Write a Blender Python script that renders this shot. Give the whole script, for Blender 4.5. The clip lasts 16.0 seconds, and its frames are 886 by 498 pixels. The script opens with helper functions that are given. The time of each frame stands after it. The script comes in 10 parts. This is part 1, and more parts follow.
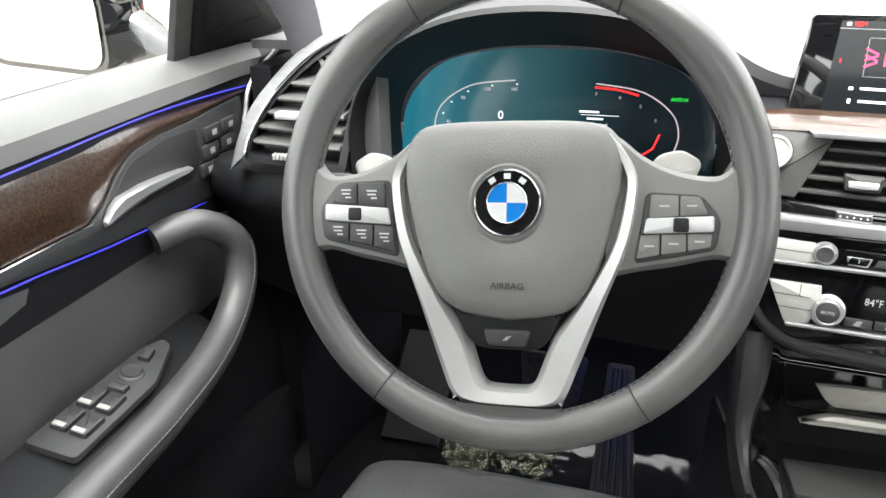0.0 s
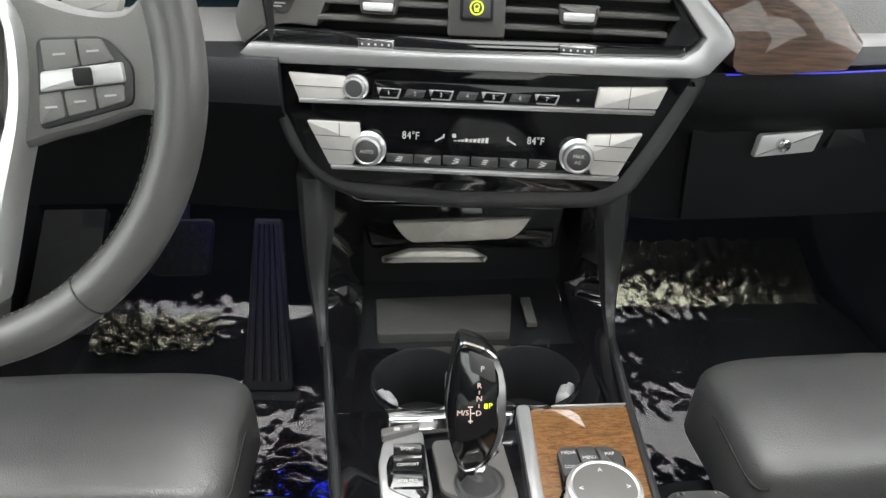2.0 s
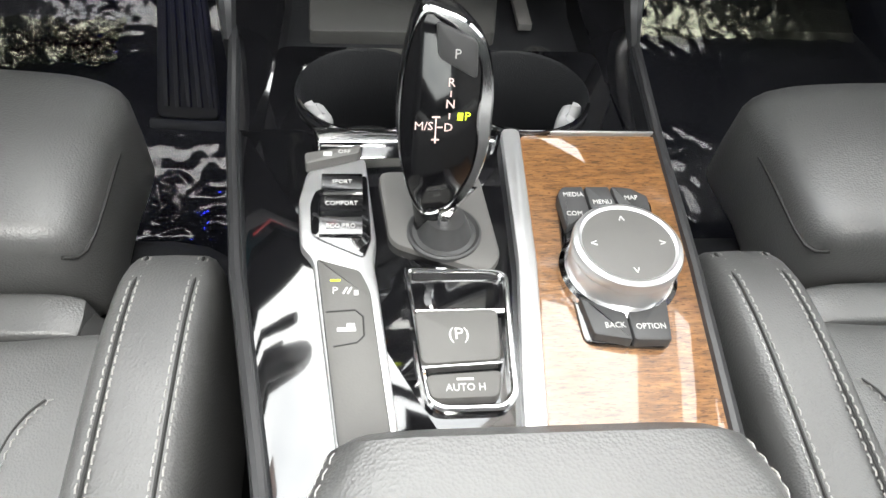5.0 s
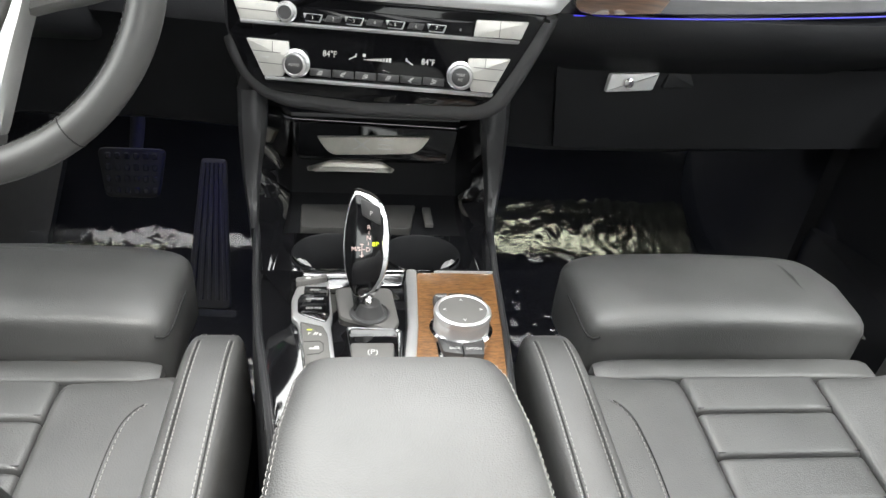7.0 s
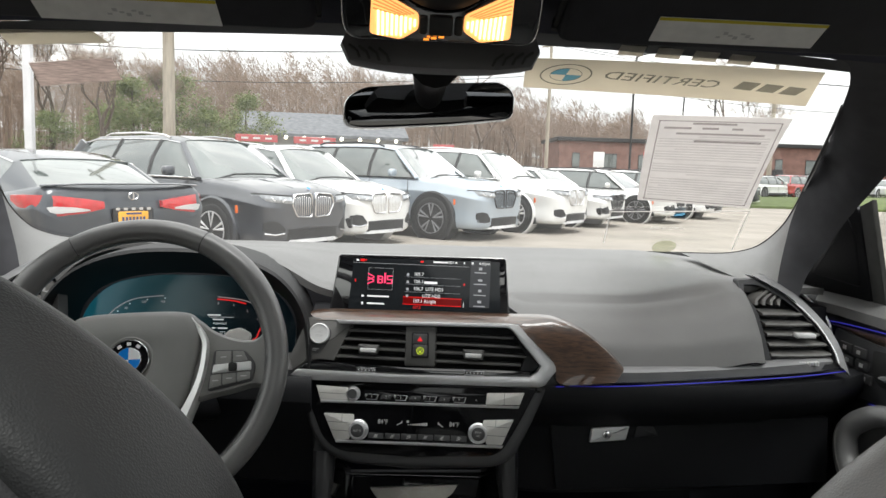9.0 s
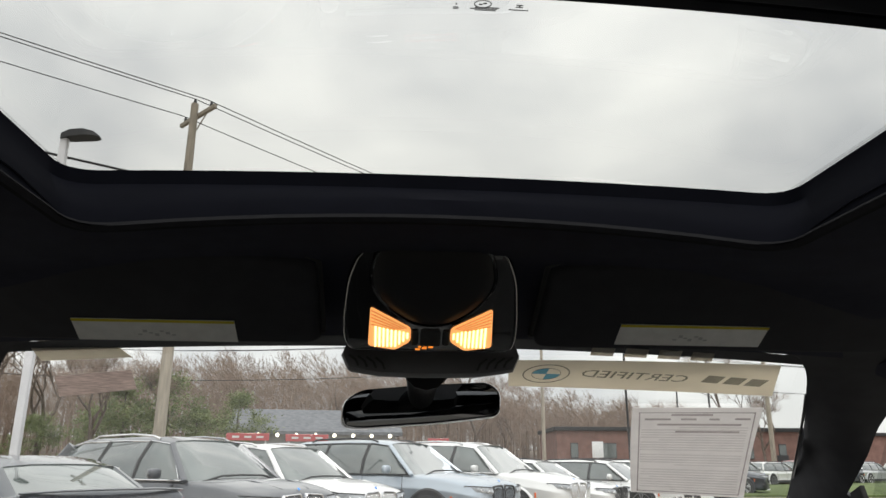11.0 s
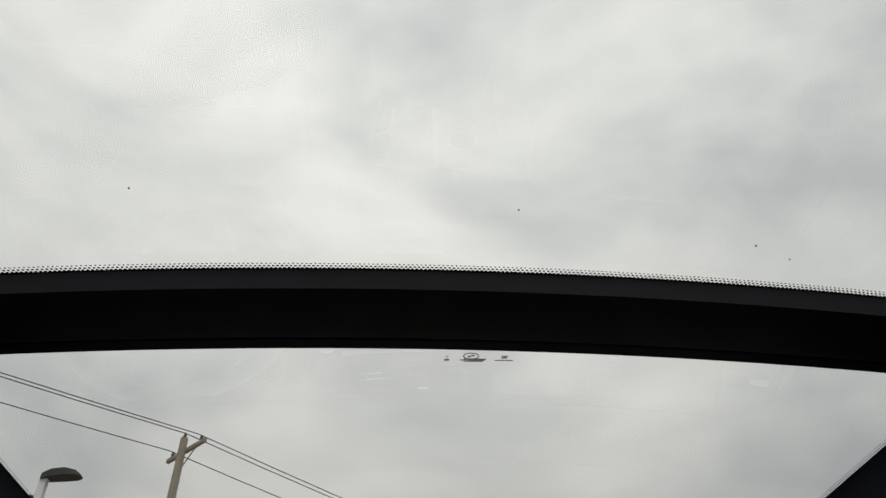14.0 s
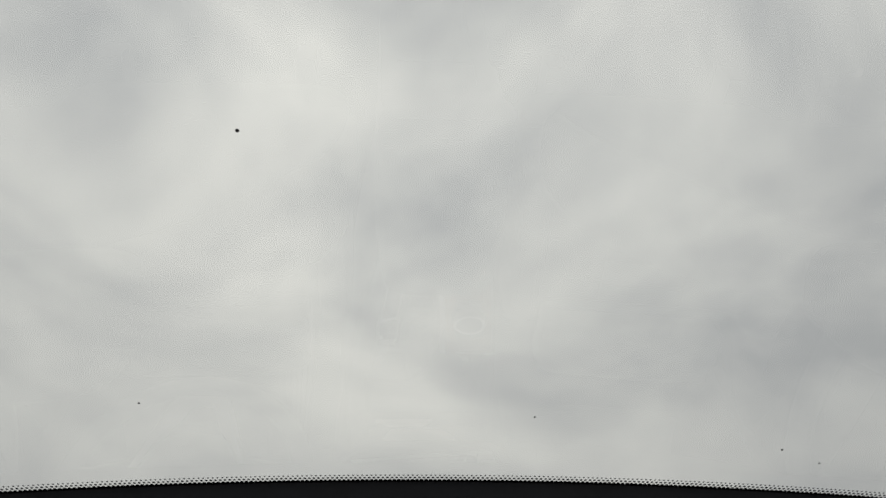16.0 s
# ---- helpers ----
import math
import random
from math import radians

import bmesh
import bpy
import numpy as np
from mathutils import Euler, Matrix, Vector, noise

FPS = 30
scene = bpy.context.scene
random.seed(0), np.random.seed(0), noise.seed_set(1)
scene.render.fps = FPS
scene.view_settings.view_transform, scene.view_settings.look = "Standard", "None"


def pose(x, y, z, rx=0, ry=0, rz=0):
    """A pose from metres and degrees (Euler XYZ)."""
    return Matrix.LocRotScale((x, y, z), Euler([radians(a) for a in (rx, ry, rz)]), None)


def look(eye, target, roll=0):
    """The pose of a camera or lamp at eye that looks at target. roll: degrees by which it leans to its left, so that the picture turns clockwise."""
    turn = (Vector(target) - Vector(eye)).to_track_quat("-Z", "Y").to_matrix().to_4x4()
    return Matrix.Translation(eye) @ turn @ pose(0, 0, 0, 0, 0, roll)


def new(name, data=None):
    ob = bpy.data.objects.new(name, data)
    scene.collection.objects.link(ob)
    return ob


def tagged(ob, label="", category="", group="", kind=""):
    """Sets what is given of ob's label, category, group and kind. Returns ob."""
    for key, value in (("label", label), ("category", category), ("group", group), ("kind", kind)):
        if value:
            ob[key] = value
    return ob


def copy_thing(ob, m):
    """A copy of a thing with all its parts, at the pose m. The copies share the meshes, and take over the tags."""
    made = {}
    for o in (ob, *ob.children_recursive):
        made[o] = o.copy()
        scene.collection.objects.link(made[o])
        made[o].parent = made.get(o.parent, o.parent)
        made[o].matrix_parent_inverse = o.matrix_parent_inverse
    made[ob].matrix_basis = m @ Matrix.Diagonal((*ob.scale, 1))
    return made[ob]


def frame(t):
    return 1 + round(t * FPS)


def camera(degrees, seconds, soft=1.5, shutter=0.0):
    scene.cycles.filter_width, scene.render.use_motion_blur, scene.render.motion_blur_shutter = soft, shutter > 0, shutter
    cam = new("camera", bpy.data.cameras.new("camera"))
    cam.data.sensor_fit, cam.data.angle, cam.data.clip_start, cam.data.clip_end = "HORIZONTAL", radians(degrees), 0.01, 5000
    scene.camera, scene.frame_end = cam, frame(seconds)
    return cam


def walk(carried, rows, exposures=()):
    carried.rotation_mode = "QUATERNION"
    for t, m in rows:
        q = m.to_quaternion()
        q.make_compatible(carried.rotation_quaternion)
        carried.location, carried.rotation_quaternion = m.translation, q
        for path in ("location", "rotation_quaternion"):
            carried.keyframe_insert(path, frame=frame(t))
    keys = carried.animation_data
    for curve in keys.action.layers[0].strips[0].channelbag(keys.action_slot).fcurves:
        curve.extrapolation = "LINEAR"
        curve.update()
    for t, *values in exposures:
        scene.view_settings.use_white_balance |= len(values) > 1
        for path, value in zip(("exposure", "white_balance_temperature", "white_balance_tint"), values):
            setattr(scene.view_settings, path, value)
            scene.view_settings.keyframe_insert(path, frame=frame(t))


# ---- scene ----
cam = camera(62.1, 16.0)
PATH = [
    (0, (-0.28, -0.674, 1.343), (-0.762, 1.075, 0.503), -1),
    (0.5, (-0.22, -0.65, 1.346), (-0.518, 1.146, 0.518), -1),
    (1, (-0.145, -0.64, 1.355), (-0.256, 1.168, 0.508), -1.2),
    (1.5, (-0.101, -0.639, 1.371), (-0.066, 1.123, 0.426), -0.3),
    (2, (-0.057, -0.567, 1.314), (0.059, 1.025, 0.108), 1.5),
    (2.5, (-0.052, -0.498, 1.234), (0.097, 0.936, -0.152), 4.2),
    (3, (-0.051, -0.449, 1.179), (0.109, 0.813, -0.364), 5.8),
    (3.5, (-0.047, -0.417, 1.12), (0.117, 0.705, -0.527), 7),
    (3.7, (-0.044, -0.409, 1.101), (0.12, 0.67, -0.575), 7.2),
    (5.8, (-0.034, -0.55, 1.203), (0.211, 0.679, -0.356), 9),
    (6, (-0.029, -0.587, 1.221), (0.225, 0.697, -0.291), 8.9),
    (6.5, (-0.028, -0.682, 1.273), (0.229, 0.768, -0.08), 7.4),
    (7, (-0.017, -0.79, 1.31), (0.229, 0.821, 0.151), 6),
    (7.5, (-0.026, -0.874, 1.366), (0.207, 0.879, 0.432), 4.8),
    (8, (-0.054, -0.978, 1.39), (0.141, 0.875, 0.661), 3.8),
    (8.5, (-0.047, -1.054, 1.393), (0.112, 0.883, 0.925), 2.7),
    (9, (-0.046, -1.1, 1.398), (0.106, 0.882, 1.173), 1.9),
    (9.5, (-0.048, -1.135, 1.402), (0.096, 0.86, 1.391), 1.3),
    (10, (-0.045, -1.154, 1.408), (0.097, 0.833, 1.592), 0.9),
    (10.2, (-0.045, -1.159, 1.412), (0.095, 0.82, 1.667), 0.9),
    (12.5, (-0.056, -1.195, 1.374), (0.113, 0.521, 2.405), -1.2),
    (13, (-0.055, -1.198, 1.384), (0.107, 0.452, 2.516), -1.6),
    (13.5, (-0.054, -1.204, 1.395), (0.102, 0.372, 2.63), -1.8),
    (14, (-0.051, -1.208, 1.399), (0.091, 0.299, 2.717), -1.7),
    (14.5, (-0.052, -1.211, 1.402), (0.082, 0.203, 2.820), -1.9),
    (15, (-0.053, -1.214, 1.405), (0.072, 0.113, 2.905), -2),
    (15.5, (-0.054, -1.217, 1.408), (0.063, 0.023, 2.980), -2.4),
    (16, (-0.055, -1.220, 1.411), (0.054, -0.067, 3.048), -2.7),
]
walk(cam, [(t, look(eye, target, roll)) for t, eye, target, roll in PATH],
     exposures=[(0.0, 3.3), (1.0, 3.05), (1.4, 2.6), (2.0, 3.0), (3.0, 3.45), (6.0, 3.3), (7.0, 3.25), (7.6, 3.15), (8.1, 2.7), (8.6, 2.0), (9.2, 1.55), (10.2, 1.22), (12.3, 0.70), (14.0, 0.50), (16.0, 0.15)])

# ---- world, sun, exposure ----
world = bpy.data.worlds.new("overcast_sky")
scene.world = world
world.use_nodes = True
wn, wl = world.node_tree.nodes, world.node_tree.links
wn.clear()
w_out = wn.new("ShaderNodeOutputWorld")
w_bg = wn.new("ShaderNodeBackground")
w_sky = wn.new("ShaderNodeTexSky")
w_sky.sky_type = "NISHITA"
w_sky.sun_disc = False
w_sky.sun_elevation = radians(65)
w_sky.sun_rotation = radians(200)
w_tc = wn.new("ShaderNodeTexCoord")
w_map = wn.new("ShaderNodeMapping")
w_map.inputs["Scale"].default_value = (1.0, 1.0, 1.9)
w_n1 = wn.new("ShaderNodeTexNoise")
w_n1.inputs["Scale"].default_value = 2.3
w_n1.inputs["Detail"].default_value = 7.0
w_n1.inputs["Roughness"].default_value = 0.5
w_n1.inputs["Distortion"].default_value = 0.35
w_ramp = wn.new("ShaderNodeValToRGB")
w_ramp.color_ramp.elements[0].position = 0.34
w_ramp.color_ramp.elements[0].color = (5.5, 5.6, 5.65, 1)
w_ramp.color_ramp.elements[1].position = 0.66
w_ramp.color_ramp.elements[1].color = (9.2, 9.15, 8.75, 1)
w_mix = wn.new("ShaderNodeMixRGB")
w_mix.inputs[0].default_value = 0.93
wl.new(w_tc.outputs["Generated"], w_map.inputs["Vector"])
wl.new(w_map.outputs["Vector"], w_n1.inputs["Vector"])
wl.new(w_n1.outputs["Fac"], w_ramp.inputs["Fac"])
wl.new(w_sky.outputs["Color"], w_mix.inputs[1])
wl.new(w_ramp.outputs["Color"], w_mix.inputs[2])
# an overcast dome is darker towards the horizon
w_sep = wn.new("ShaderNodeSeparateXYZ")
w_dome = wn.new("ShaderNodeMapRange")
w_dome.inputs["From Min"].default_value, w_dome.inputs["From Max"].default_value = 0.0, 0.9
w_dome.inputs["To Min"].default_value, w_dome.inputs["To Max"].default_value = 0.62, 1.22
w_mul = wn.new("ShaderNodeMixRGB")
w_mul.blend_type = "MULTIPLY"
w_mul.inputs[0].default_value = 1.0
wl.new(w_tc.outputs["Generated"], w_sep.inputs["Vector"])
wl.new(w_sep.outputs["Z"], w_dome.inputs["Value"])
wl.new(w_mix.outputs["Color"], w_mul.inputs[1])
wl.new(w_dome.outputs["Result"], w_mul.inputs[2])
wl.new(w_mul.outputs["Color"], w_bg.inputs["Color"])
w_bg.inputs["Strength"].default_value = 0.1
wl.new(w_bg.outputs["Background"], w_out.inputs["Surface"])

sun = new("sun", bpy.data.lights.new("sun", "SUN"))
sun.data.energy = 1.2
sun.data.angle = radians(30)
sun.data.color = (1.0, 0.985, 0.96)
sun.matrix_world = look((0, 0, 60), (-8, 22, 8))

# ---- materials ----


def mat(name, col, rough=0.5, metal=0.0, var=0.0, vscale=8.0, bump=0.0, bscale=300.0, coat=0.0, kind="noise", col2=None, stretch=(1, 1, 1), spec=0.5, emit=None, power=0.0, rvar=0.0, detail=4.0, sheen=0.0):
    m = bpy.data.materials.new(name)
    m.use_nodes = True
    n, l = m.node_tree.nodes, m.node_tree.links
    b = n["Principled BSDF"]
    b.inputs["Base Color"].default_value = (*col, 1)
    b.inputs["Roughness"].default_value = rough
    b.inputs["Metallic"].default_value = metal
    b.inputs["Coat Weight"].default_value = coat
    b.inputs["Coat Roughness"].default_value = 0.03
    b.inputs["Specular IOR Level"].default_value = spec
    b.inputs["Sheen Weight"].default_value = sheen
    if emit:
        b.inputs["Emission Color"].default_value = (*emit, 1)
        b.inputs["Emission Strength"].default_value = power
    tc = n.new("ShaderNodeTexCoord")
    mp = n.new("ShaderNodeMapping")
    mp.inputs["Scale"].default_value = stretch
    l.new(tc.outputs["Object"], mp.inputs["Vector"])
    if var > 0 or col2:
        t = n.new("ShaderNodeTexNoise")
        t.inputs["Scale"].default_value = vscale
        t.inputs["Detail"].default_value = detail
        l.new(mp.outputs["Vector"], t.inputs["Vector"])
        r = n.new("ShaderNodeValToRGB")
        r.color_ramp.elements[0].position, r.color_ramp.elements[1].position = 0.32, 0.68
        c2 = col2 or tuple(c * (1 + var) for c in col)
        c1 = col if col2 else tuple(c * (1 - var) for c in col)
        r.color_ramp.elements[0].color = (*c1, 1)
        r.color_ramp.elements[1].color = (*c2, 1)
        l.new(t.outputs["Fac"], r.inputs["Fac"])
        l.new(r.outputs["Color"], b.inputs["Base Color"])
        if rvar > 0:
            q = n.new("ShaderNodeMapRange")
            q.inputs["To Min"].default_value = max(0.0, rough - rvar)
            q.inputs["To Max"].default_value = min(1.0, rough + rvar)
            l.new(t.outputs["Fac"], q.inputs["Value"])
            l.new(q.outputs["Result"], b.inputs["Roughness"])
    if bump > 0:
        if kind == "voronoi":
            t2 = n.new("ShaderNodeTexVoronoi")
            o2 = t2.outputs["Distance"]
        else:
            t2 = n.new("ShaderNodeTexNoise")
            t2.inputs["Detail"].default_value = 3.0
            o2 = t2.outputs["Fac"]
        t2.inputs["Scale"].default_value = bscale
        l.new(mp.outputs["Vector"], t2.inputs["Vector"])
        bp = n.new("ShaderNodeBump")
        bp.inputs["Strength"].default_value = bump
        bp.inputs["Distance"].default_value = 0.001 if bscale > 60 else 0.01
        l.new(o2, bp.inputs["Height"])
        l.new(bp.outputs["Normal"], b.inputs["Normal"])
    return m


def thin_glass(name, tint, gloss=1.0, rough=0.0, base=0.045, graze=0.75):
    """A thin pane: straight-through light, and a Fresnel reflection."""
    m = bpy.data.materials.new(name)
    m.use_nodes = True
    n, l = m.node_tree.nodes, m.node_tree.links
    n.clear()
    o = n.new("ShaderNodeOutputMaterial")
    t = n.new("ShaderNodeBsdfTransparent")
    t.inputs["Color"].default_value = (*tint, 1)
    g = n.new("ShaderNodeBsdfGlossy")
    g.inputs["Roughness"].default_value = rough
    g.inputs["Color"].default_value = (gloss, gloss, gloss, 1)
    lw = n.new("ShaderNodeLayerWeight")
    lw.inputs["Blend"].default_value = 0.5
    pw = n.new("ShaderNodeMath")
    pw.operation = "POWER"
    pw.inputs[1].default_value = 4.0
    ma = n.new("ShaderNodeMath")
    ma.operation = "MULTIPLY_ADD"
    ma.inputs[1].default_value, ma.inputs[2].default_value = graze, base
    mx = n.new("ShaderNodeMixShader")
    l.new(lw.outputs["Facing"], pw.inputs[0])
    l.new(pw.outputs["Value"], ma.inputs[0])
    l.new(ma.outputs["Value"], mx.inputs["Fac"])
    l.new(t.outputs["BSDF"], mx.inputs[1])
    l.new(g.outputs["BSDF"], mx.inputs[2])
    l.new(mx.outputs["Shader"], o.inputs["Surface"])
    return m


def sheer(m, amount=0.6):
    """Lets a thin sheet glow with the light that falls on its far side."""
    n, l = m.node_tree.nodes, m.node_tree.links
    b = n["Principled BSDF"]
    o = next(k for k in n if k.type == "OUTPUT_MATERIAL")
    t = n.new("ShaderNodeBsdfTranslucent")
    t.inputs["Color"].default_value = b.inputs["Base Color"].default_value
    if b.inputs["Base Color"].is_linked:
        l.new(b.inputs["Base Color"].links[0].from_socket, t.inputs["Color"])
    mx = n.new("ShaderNodeMixShader")
    mx.inputs["Fac"].default_value = amount
    l.new(b.outputs["BSDF"], mx.inputs[1])
    l.new(t.outputs["BSDF"], mx.inputs[2])
    l.new(mx.outputs["Shader"], o.inputs["Surface"])
    return m


def wood_mat(name, dark, light, along=(4, 60, 60)):
    m = mat(name, dark, rough=0.35, coat=1.0, col2=light, vscale=6.0, stretch=along, bump=0.12, bscale=9.0, detail=8.0)
    m.node_tree.nodes["Principled BSDF"].inputs["Coat IOR"].default_value = 1.75
    return m


LEATHER = mat("black_leather", (0.102, 0.102, 0.102), rough=0.38, spec=0.95, var=0.12, vscale=12, bump=0.25, bscale=700, kind="voronoi", rvar=0.05)
LEATHER_WHEEL = mat("wheel_leather", (0.108, 0.107, 0.106), spec=0.8, rough=0.33, var=0.10, vscale=18, bump=0.10, bscale=900, kind="voronoi", rvar=0.06)
SOFT = mat("soft_dash_plastic", (0.120, 0.119, 0.118), rough=0.46, var=0.08, vscale=10, bump=0.30, bscale=850, kind="voronoi")
SOFT_DARK = mat("dark_grain_plastic", (0.0125, 0.0130, 0.0150), rough=0.52, spec=0.35, var=0.12, vscale=14, bump=0.25, bscale=900, kind="voronoi")
TAB_METAL = mat("pale_satin_metal", (0.72, 0.72, 0.72), rough=0.42, metal=0.35, var=0.04, vscale=60)
MATTE_GREY = mat("matte_grey_plastic", (0.115, 0.112, 0.108), rough=0.5, var=0.06, vscale=30, bump=0.08, bscale=900)
GLOSS = mat("gloss_black", (0.006, 0.006, 0.007), rough=0.06, coat=1.0, var=0.2, vscale=40, spec=0.8)
GLOSS.node_tree.nodes["Principled BSDF"].inputs["Coat IOR"].default_value = 1.75
PANEL_BLACK = mat("piano_black_panel", (0.005, 0.005, 0.006), rough=0.07, spec=0.42, var=0.2, vscale=40)
SATIN = mat("satin_aluminium", (0.66, 0.66, 0.67), rough=0.34, metal=0.80, var=0.05, vscale=25, bump=0.04, bscale=1500, rvar=0.05)
CHROME = mat("polished_chrome", (0.74, 0.74, 0.75), rough=0.10, metal=1.0, var=0.03, vscale=30)
GREY_KEY = mat("silver_key", (0.66, 0.65, 0.62), rough=0.40, metal=0.35, var=0.05, vscale=60)
DARK_KEY = mat("dark_key", (0.055, 0.055, 0.057), rough=0.45, var=0.1, vscale=80, bump=0.05, bscale=1500)
CARPET = mat("black_carpet", (0.0055, 0.0055, 0.0070), rough=0.95, var=0.4, vscale=180, bump=0.8, bscale=500, spec=0.2)
FABRIC = mat("anthracite_headliner", (0.023, 0.025, 0.039), rough=0.95, spec=0.12, var=0.12, vscale=40, bump=0.35, bscale=1100, sheen=0.04)
RUBBER = mat("black_rubber", (0.014, 0.014, 0.014), rough=0.7, var=0.15, vscale=60, bump=0.1, bscale=400)
WOOD = wood_mat("fineline_oak", (0.020, 0.011, 0.007), (0.092, 0.048, 0.028))
WOOD.node_tree.nodes["Principled BSDF"].inputs["Coat IOR"].default_value = 1.5
WOOD_OAK = wood_mat("oak_grain", (0.135, 0.060, 0.021), (0.315, 0.152, 0.055), along=(14, 70, 60))


def open_pores(m, scale, depth):
    """Short dark pores along the grain of a wood material."""
    nt = m.node_tree
    bs = nt.nodes["Principled BSDF"]
    src = bs.inputs["Base Color"].links[0].from_socket
    tc = nt.nodes.new("ShaderNodeTexCoord")
    mp = nt.nodes.new("ShaderNodeMapping")
    mp.inputs["Scale"].default_value = scale
    nz = nt.nodes.new("ShaderNodeTexNoise")
    nz.inputs["Scale"].default_value = 1.0
    nz.inputs["Detail"].default_value = 1.0
    rp = nt.nodes.new("ShaderNodeValToRGB")
    rp.color_ramp.elements[0].position = 0.34
    rp.color_ramp.elements[0].color = (depth, depth * 0.9, depth * 0.85, 1)
    rp.color_ramp.elements[1].position = 0.44
    rp.color_ramp.elements[1].color = (1, 1, 1, 1)
    mx = nt.nodes.new("ShaderNodeMix")
    mx.data_type = "RGBA"
    mx.blend_type = "MULTIPLY"
    mx.inputs[0].default_value = 1.0
    nt.links.new(tc.outputs["Object"], mp.inputs["Vector"])
    nt.links.new(mp.outputs["Vector"], nz.inputs["Vector"])
    nt.links.new(nz.outputs["Fac"], rp.inputs["Fac"])
    nt.links.new(src, mx.inputs[6])
    nt.links.new(rp.outputs["Color"], mx.inputs[7])
    nt.links.new(mx.outputs[2], bs.inputs["Base Color"])


open_pores(WOOD_OAK, (260, 1300, 1300), 0.40)
THREAD = mat("grey_thread", (0.36, 0.355, 0.345), rough=0.7, var=0.1, vscale=400)
WHITE_MARK = mat("white_print", (0.52, 0.52, 0.51), rough=0.6, emit=(0.9, 0.9, 0.88), power=0.015)
DIM_MARK = mat("grey_print", (0.55, 0.55, 0.55), rough=0.6)
# dark print; the same black also paints shade in gaps and recesses
DARK_MARK = mat("dark_print_and_shade", (0.03, 0.03, 0.03), rough=0.6)
BLUE_LED = mat("blue_light_strip", (0.05, 0.05, 0.3), rough=0.4, emit=(0.07, 0.06, 1.0), power=0.09)
GLASS = thin_glass("windshield_glass", (0.975, 0.985, 0.98))
ROOF_GLASS = thin_glass("roof_glass", (0.672, 0.676, 0.658), base=0.075)
SIDE_GLASS = thin_glass("side_glass", (0.78, 0.80, 0.785), base=0.07)
FILM = thin_glass("clear_plastic_film", (0.80, 0.82, 0.84), gloss=0.75, rough=0.05, base=0.04)
MIRROR = mat("mirror_silver", (0.11, 0.113, 0.118), rough=0.01, metal=1.0)

# ---- builders ----


def part(name, bm, material, parent=None, label="", flat=False, m=None, angle=38):
    if m is not None:
        bm.transform(m)
    bmesh.ops.recalc_face_normals(bm, faces=bm.faces)
    lim = radians(angle)
    if not flat:
        for f in bm.faces:
            f.smooth = True
        for e in bm.edges:
            if len(e.link_faces) == 2 and e.calc_face_angle(0.0) > lim:
                e.smooth = False
    me = bpy.data.meshes.new(name)
    bm.to_mesh(me)
    bm.free()
    if material is not None:
        for mm in (material if isinstance(material, (list, tuple)) else [material]):
            me.materials.append(mm)
    ob = new(name, me)
    if parent is not None:
        ob.parent = parent
    if label:
        ob["label"] = label
    return ob


def thing(name, m=None, label="", category="", group="", kind=""):
    ob = new(name)
    if m is not None:
        ob.matrix_world = m
    ob.empty_display_size = 0.02
    return tagged(ob, label, category, group, kind)


def fr(o, u, w):
    """A frame from an origin and its right and up directions; its z looks out."""
    u, w = Vector(u).normalized(), Vector(w).normalized()
    n = u.cross(w)
    return Matrix(((u.x, w.x, n.x, o[0]), (u.y, w.y, n.y, o[1]), (u.z, w.z, n.z, o[2]), (0, 0, 0, 1)))


def box(bm, c, s, bev=0.0, seg=2, m=None):
    r = bmesh.ops.create_cube(bm, size=1.0)
    vs = r["verts"]
    bmesh.ops.scale(bm, vec=s, verts=vs)
    bmesh.ops.translate(bm, vec=c, verts=vs)
    if bev > 0:
        es = list({e for v in vs for e in v.link_edges})
        r2 = bmesh.ops.bevel(bm, geom=es, offset=bev, segments=seg, affect="EDGES", profile=0.6)
        vs = list({v for f in r2["faces"] for v in f.verts} | {v for v in vs if v.is_valid})
    if m is not None:
        bmesh.ops.transform(bm, matrix=m, verts=[v for v in vs if v.is_valid])
    return vs


def rounded(pts, r, n=4):
    """An outline with its corners rounded."""
    out = []
    k = len(pts)
    for i in range(k):
        p0, p1, p2 = Vector(pts[i - 1]), Vector(pts[i]), Vector(pts[(i + 1) % k])
        rr = r[i] if isinstance(r, (list, tuple)) else r
        a, b = (p0 - p1), (p2 - p1)
        d = min(rr, a.length * 0.45, b.length * 0.45)
        if d < 1e-5:
            out.append((p1.x, p1.y))
            continue
        pa, pb = p1 + a.normalized() * d, p1 + b.normalized() * d
        for j in range(n + 1):
            t = j / n
            q = pa * (1 - t) ** 2 + p1 * 2 * t * (1 - t) + pb * t * t
            out.append((q.x, q.y))
    return out


def rect(w, h, r=0.0, cx=0.0, cy=0.0, n=4):
    return rounded([(cx - w / 2, cy - h / 2), (cx + w / 2, cy - h / 2), (cx + w / 2, cy + h / 2), (cx - w / 2, cy + h / 2)], r, n) if r > 0 else [(cx - w / 2, cy - h / 2), (cx + w / 2, cy - h / 2), (cx + w / 2, cy + h / 2), (cx - w / 2, cy + h / 2)]


def circle(r, n=32, cx=0.0, cy=0.0):
    return [(cx + r * math.cos(2 * math.pi * i / n), cy + r * math.sin(2 * math.pi * i / n)) for i in range(n)]


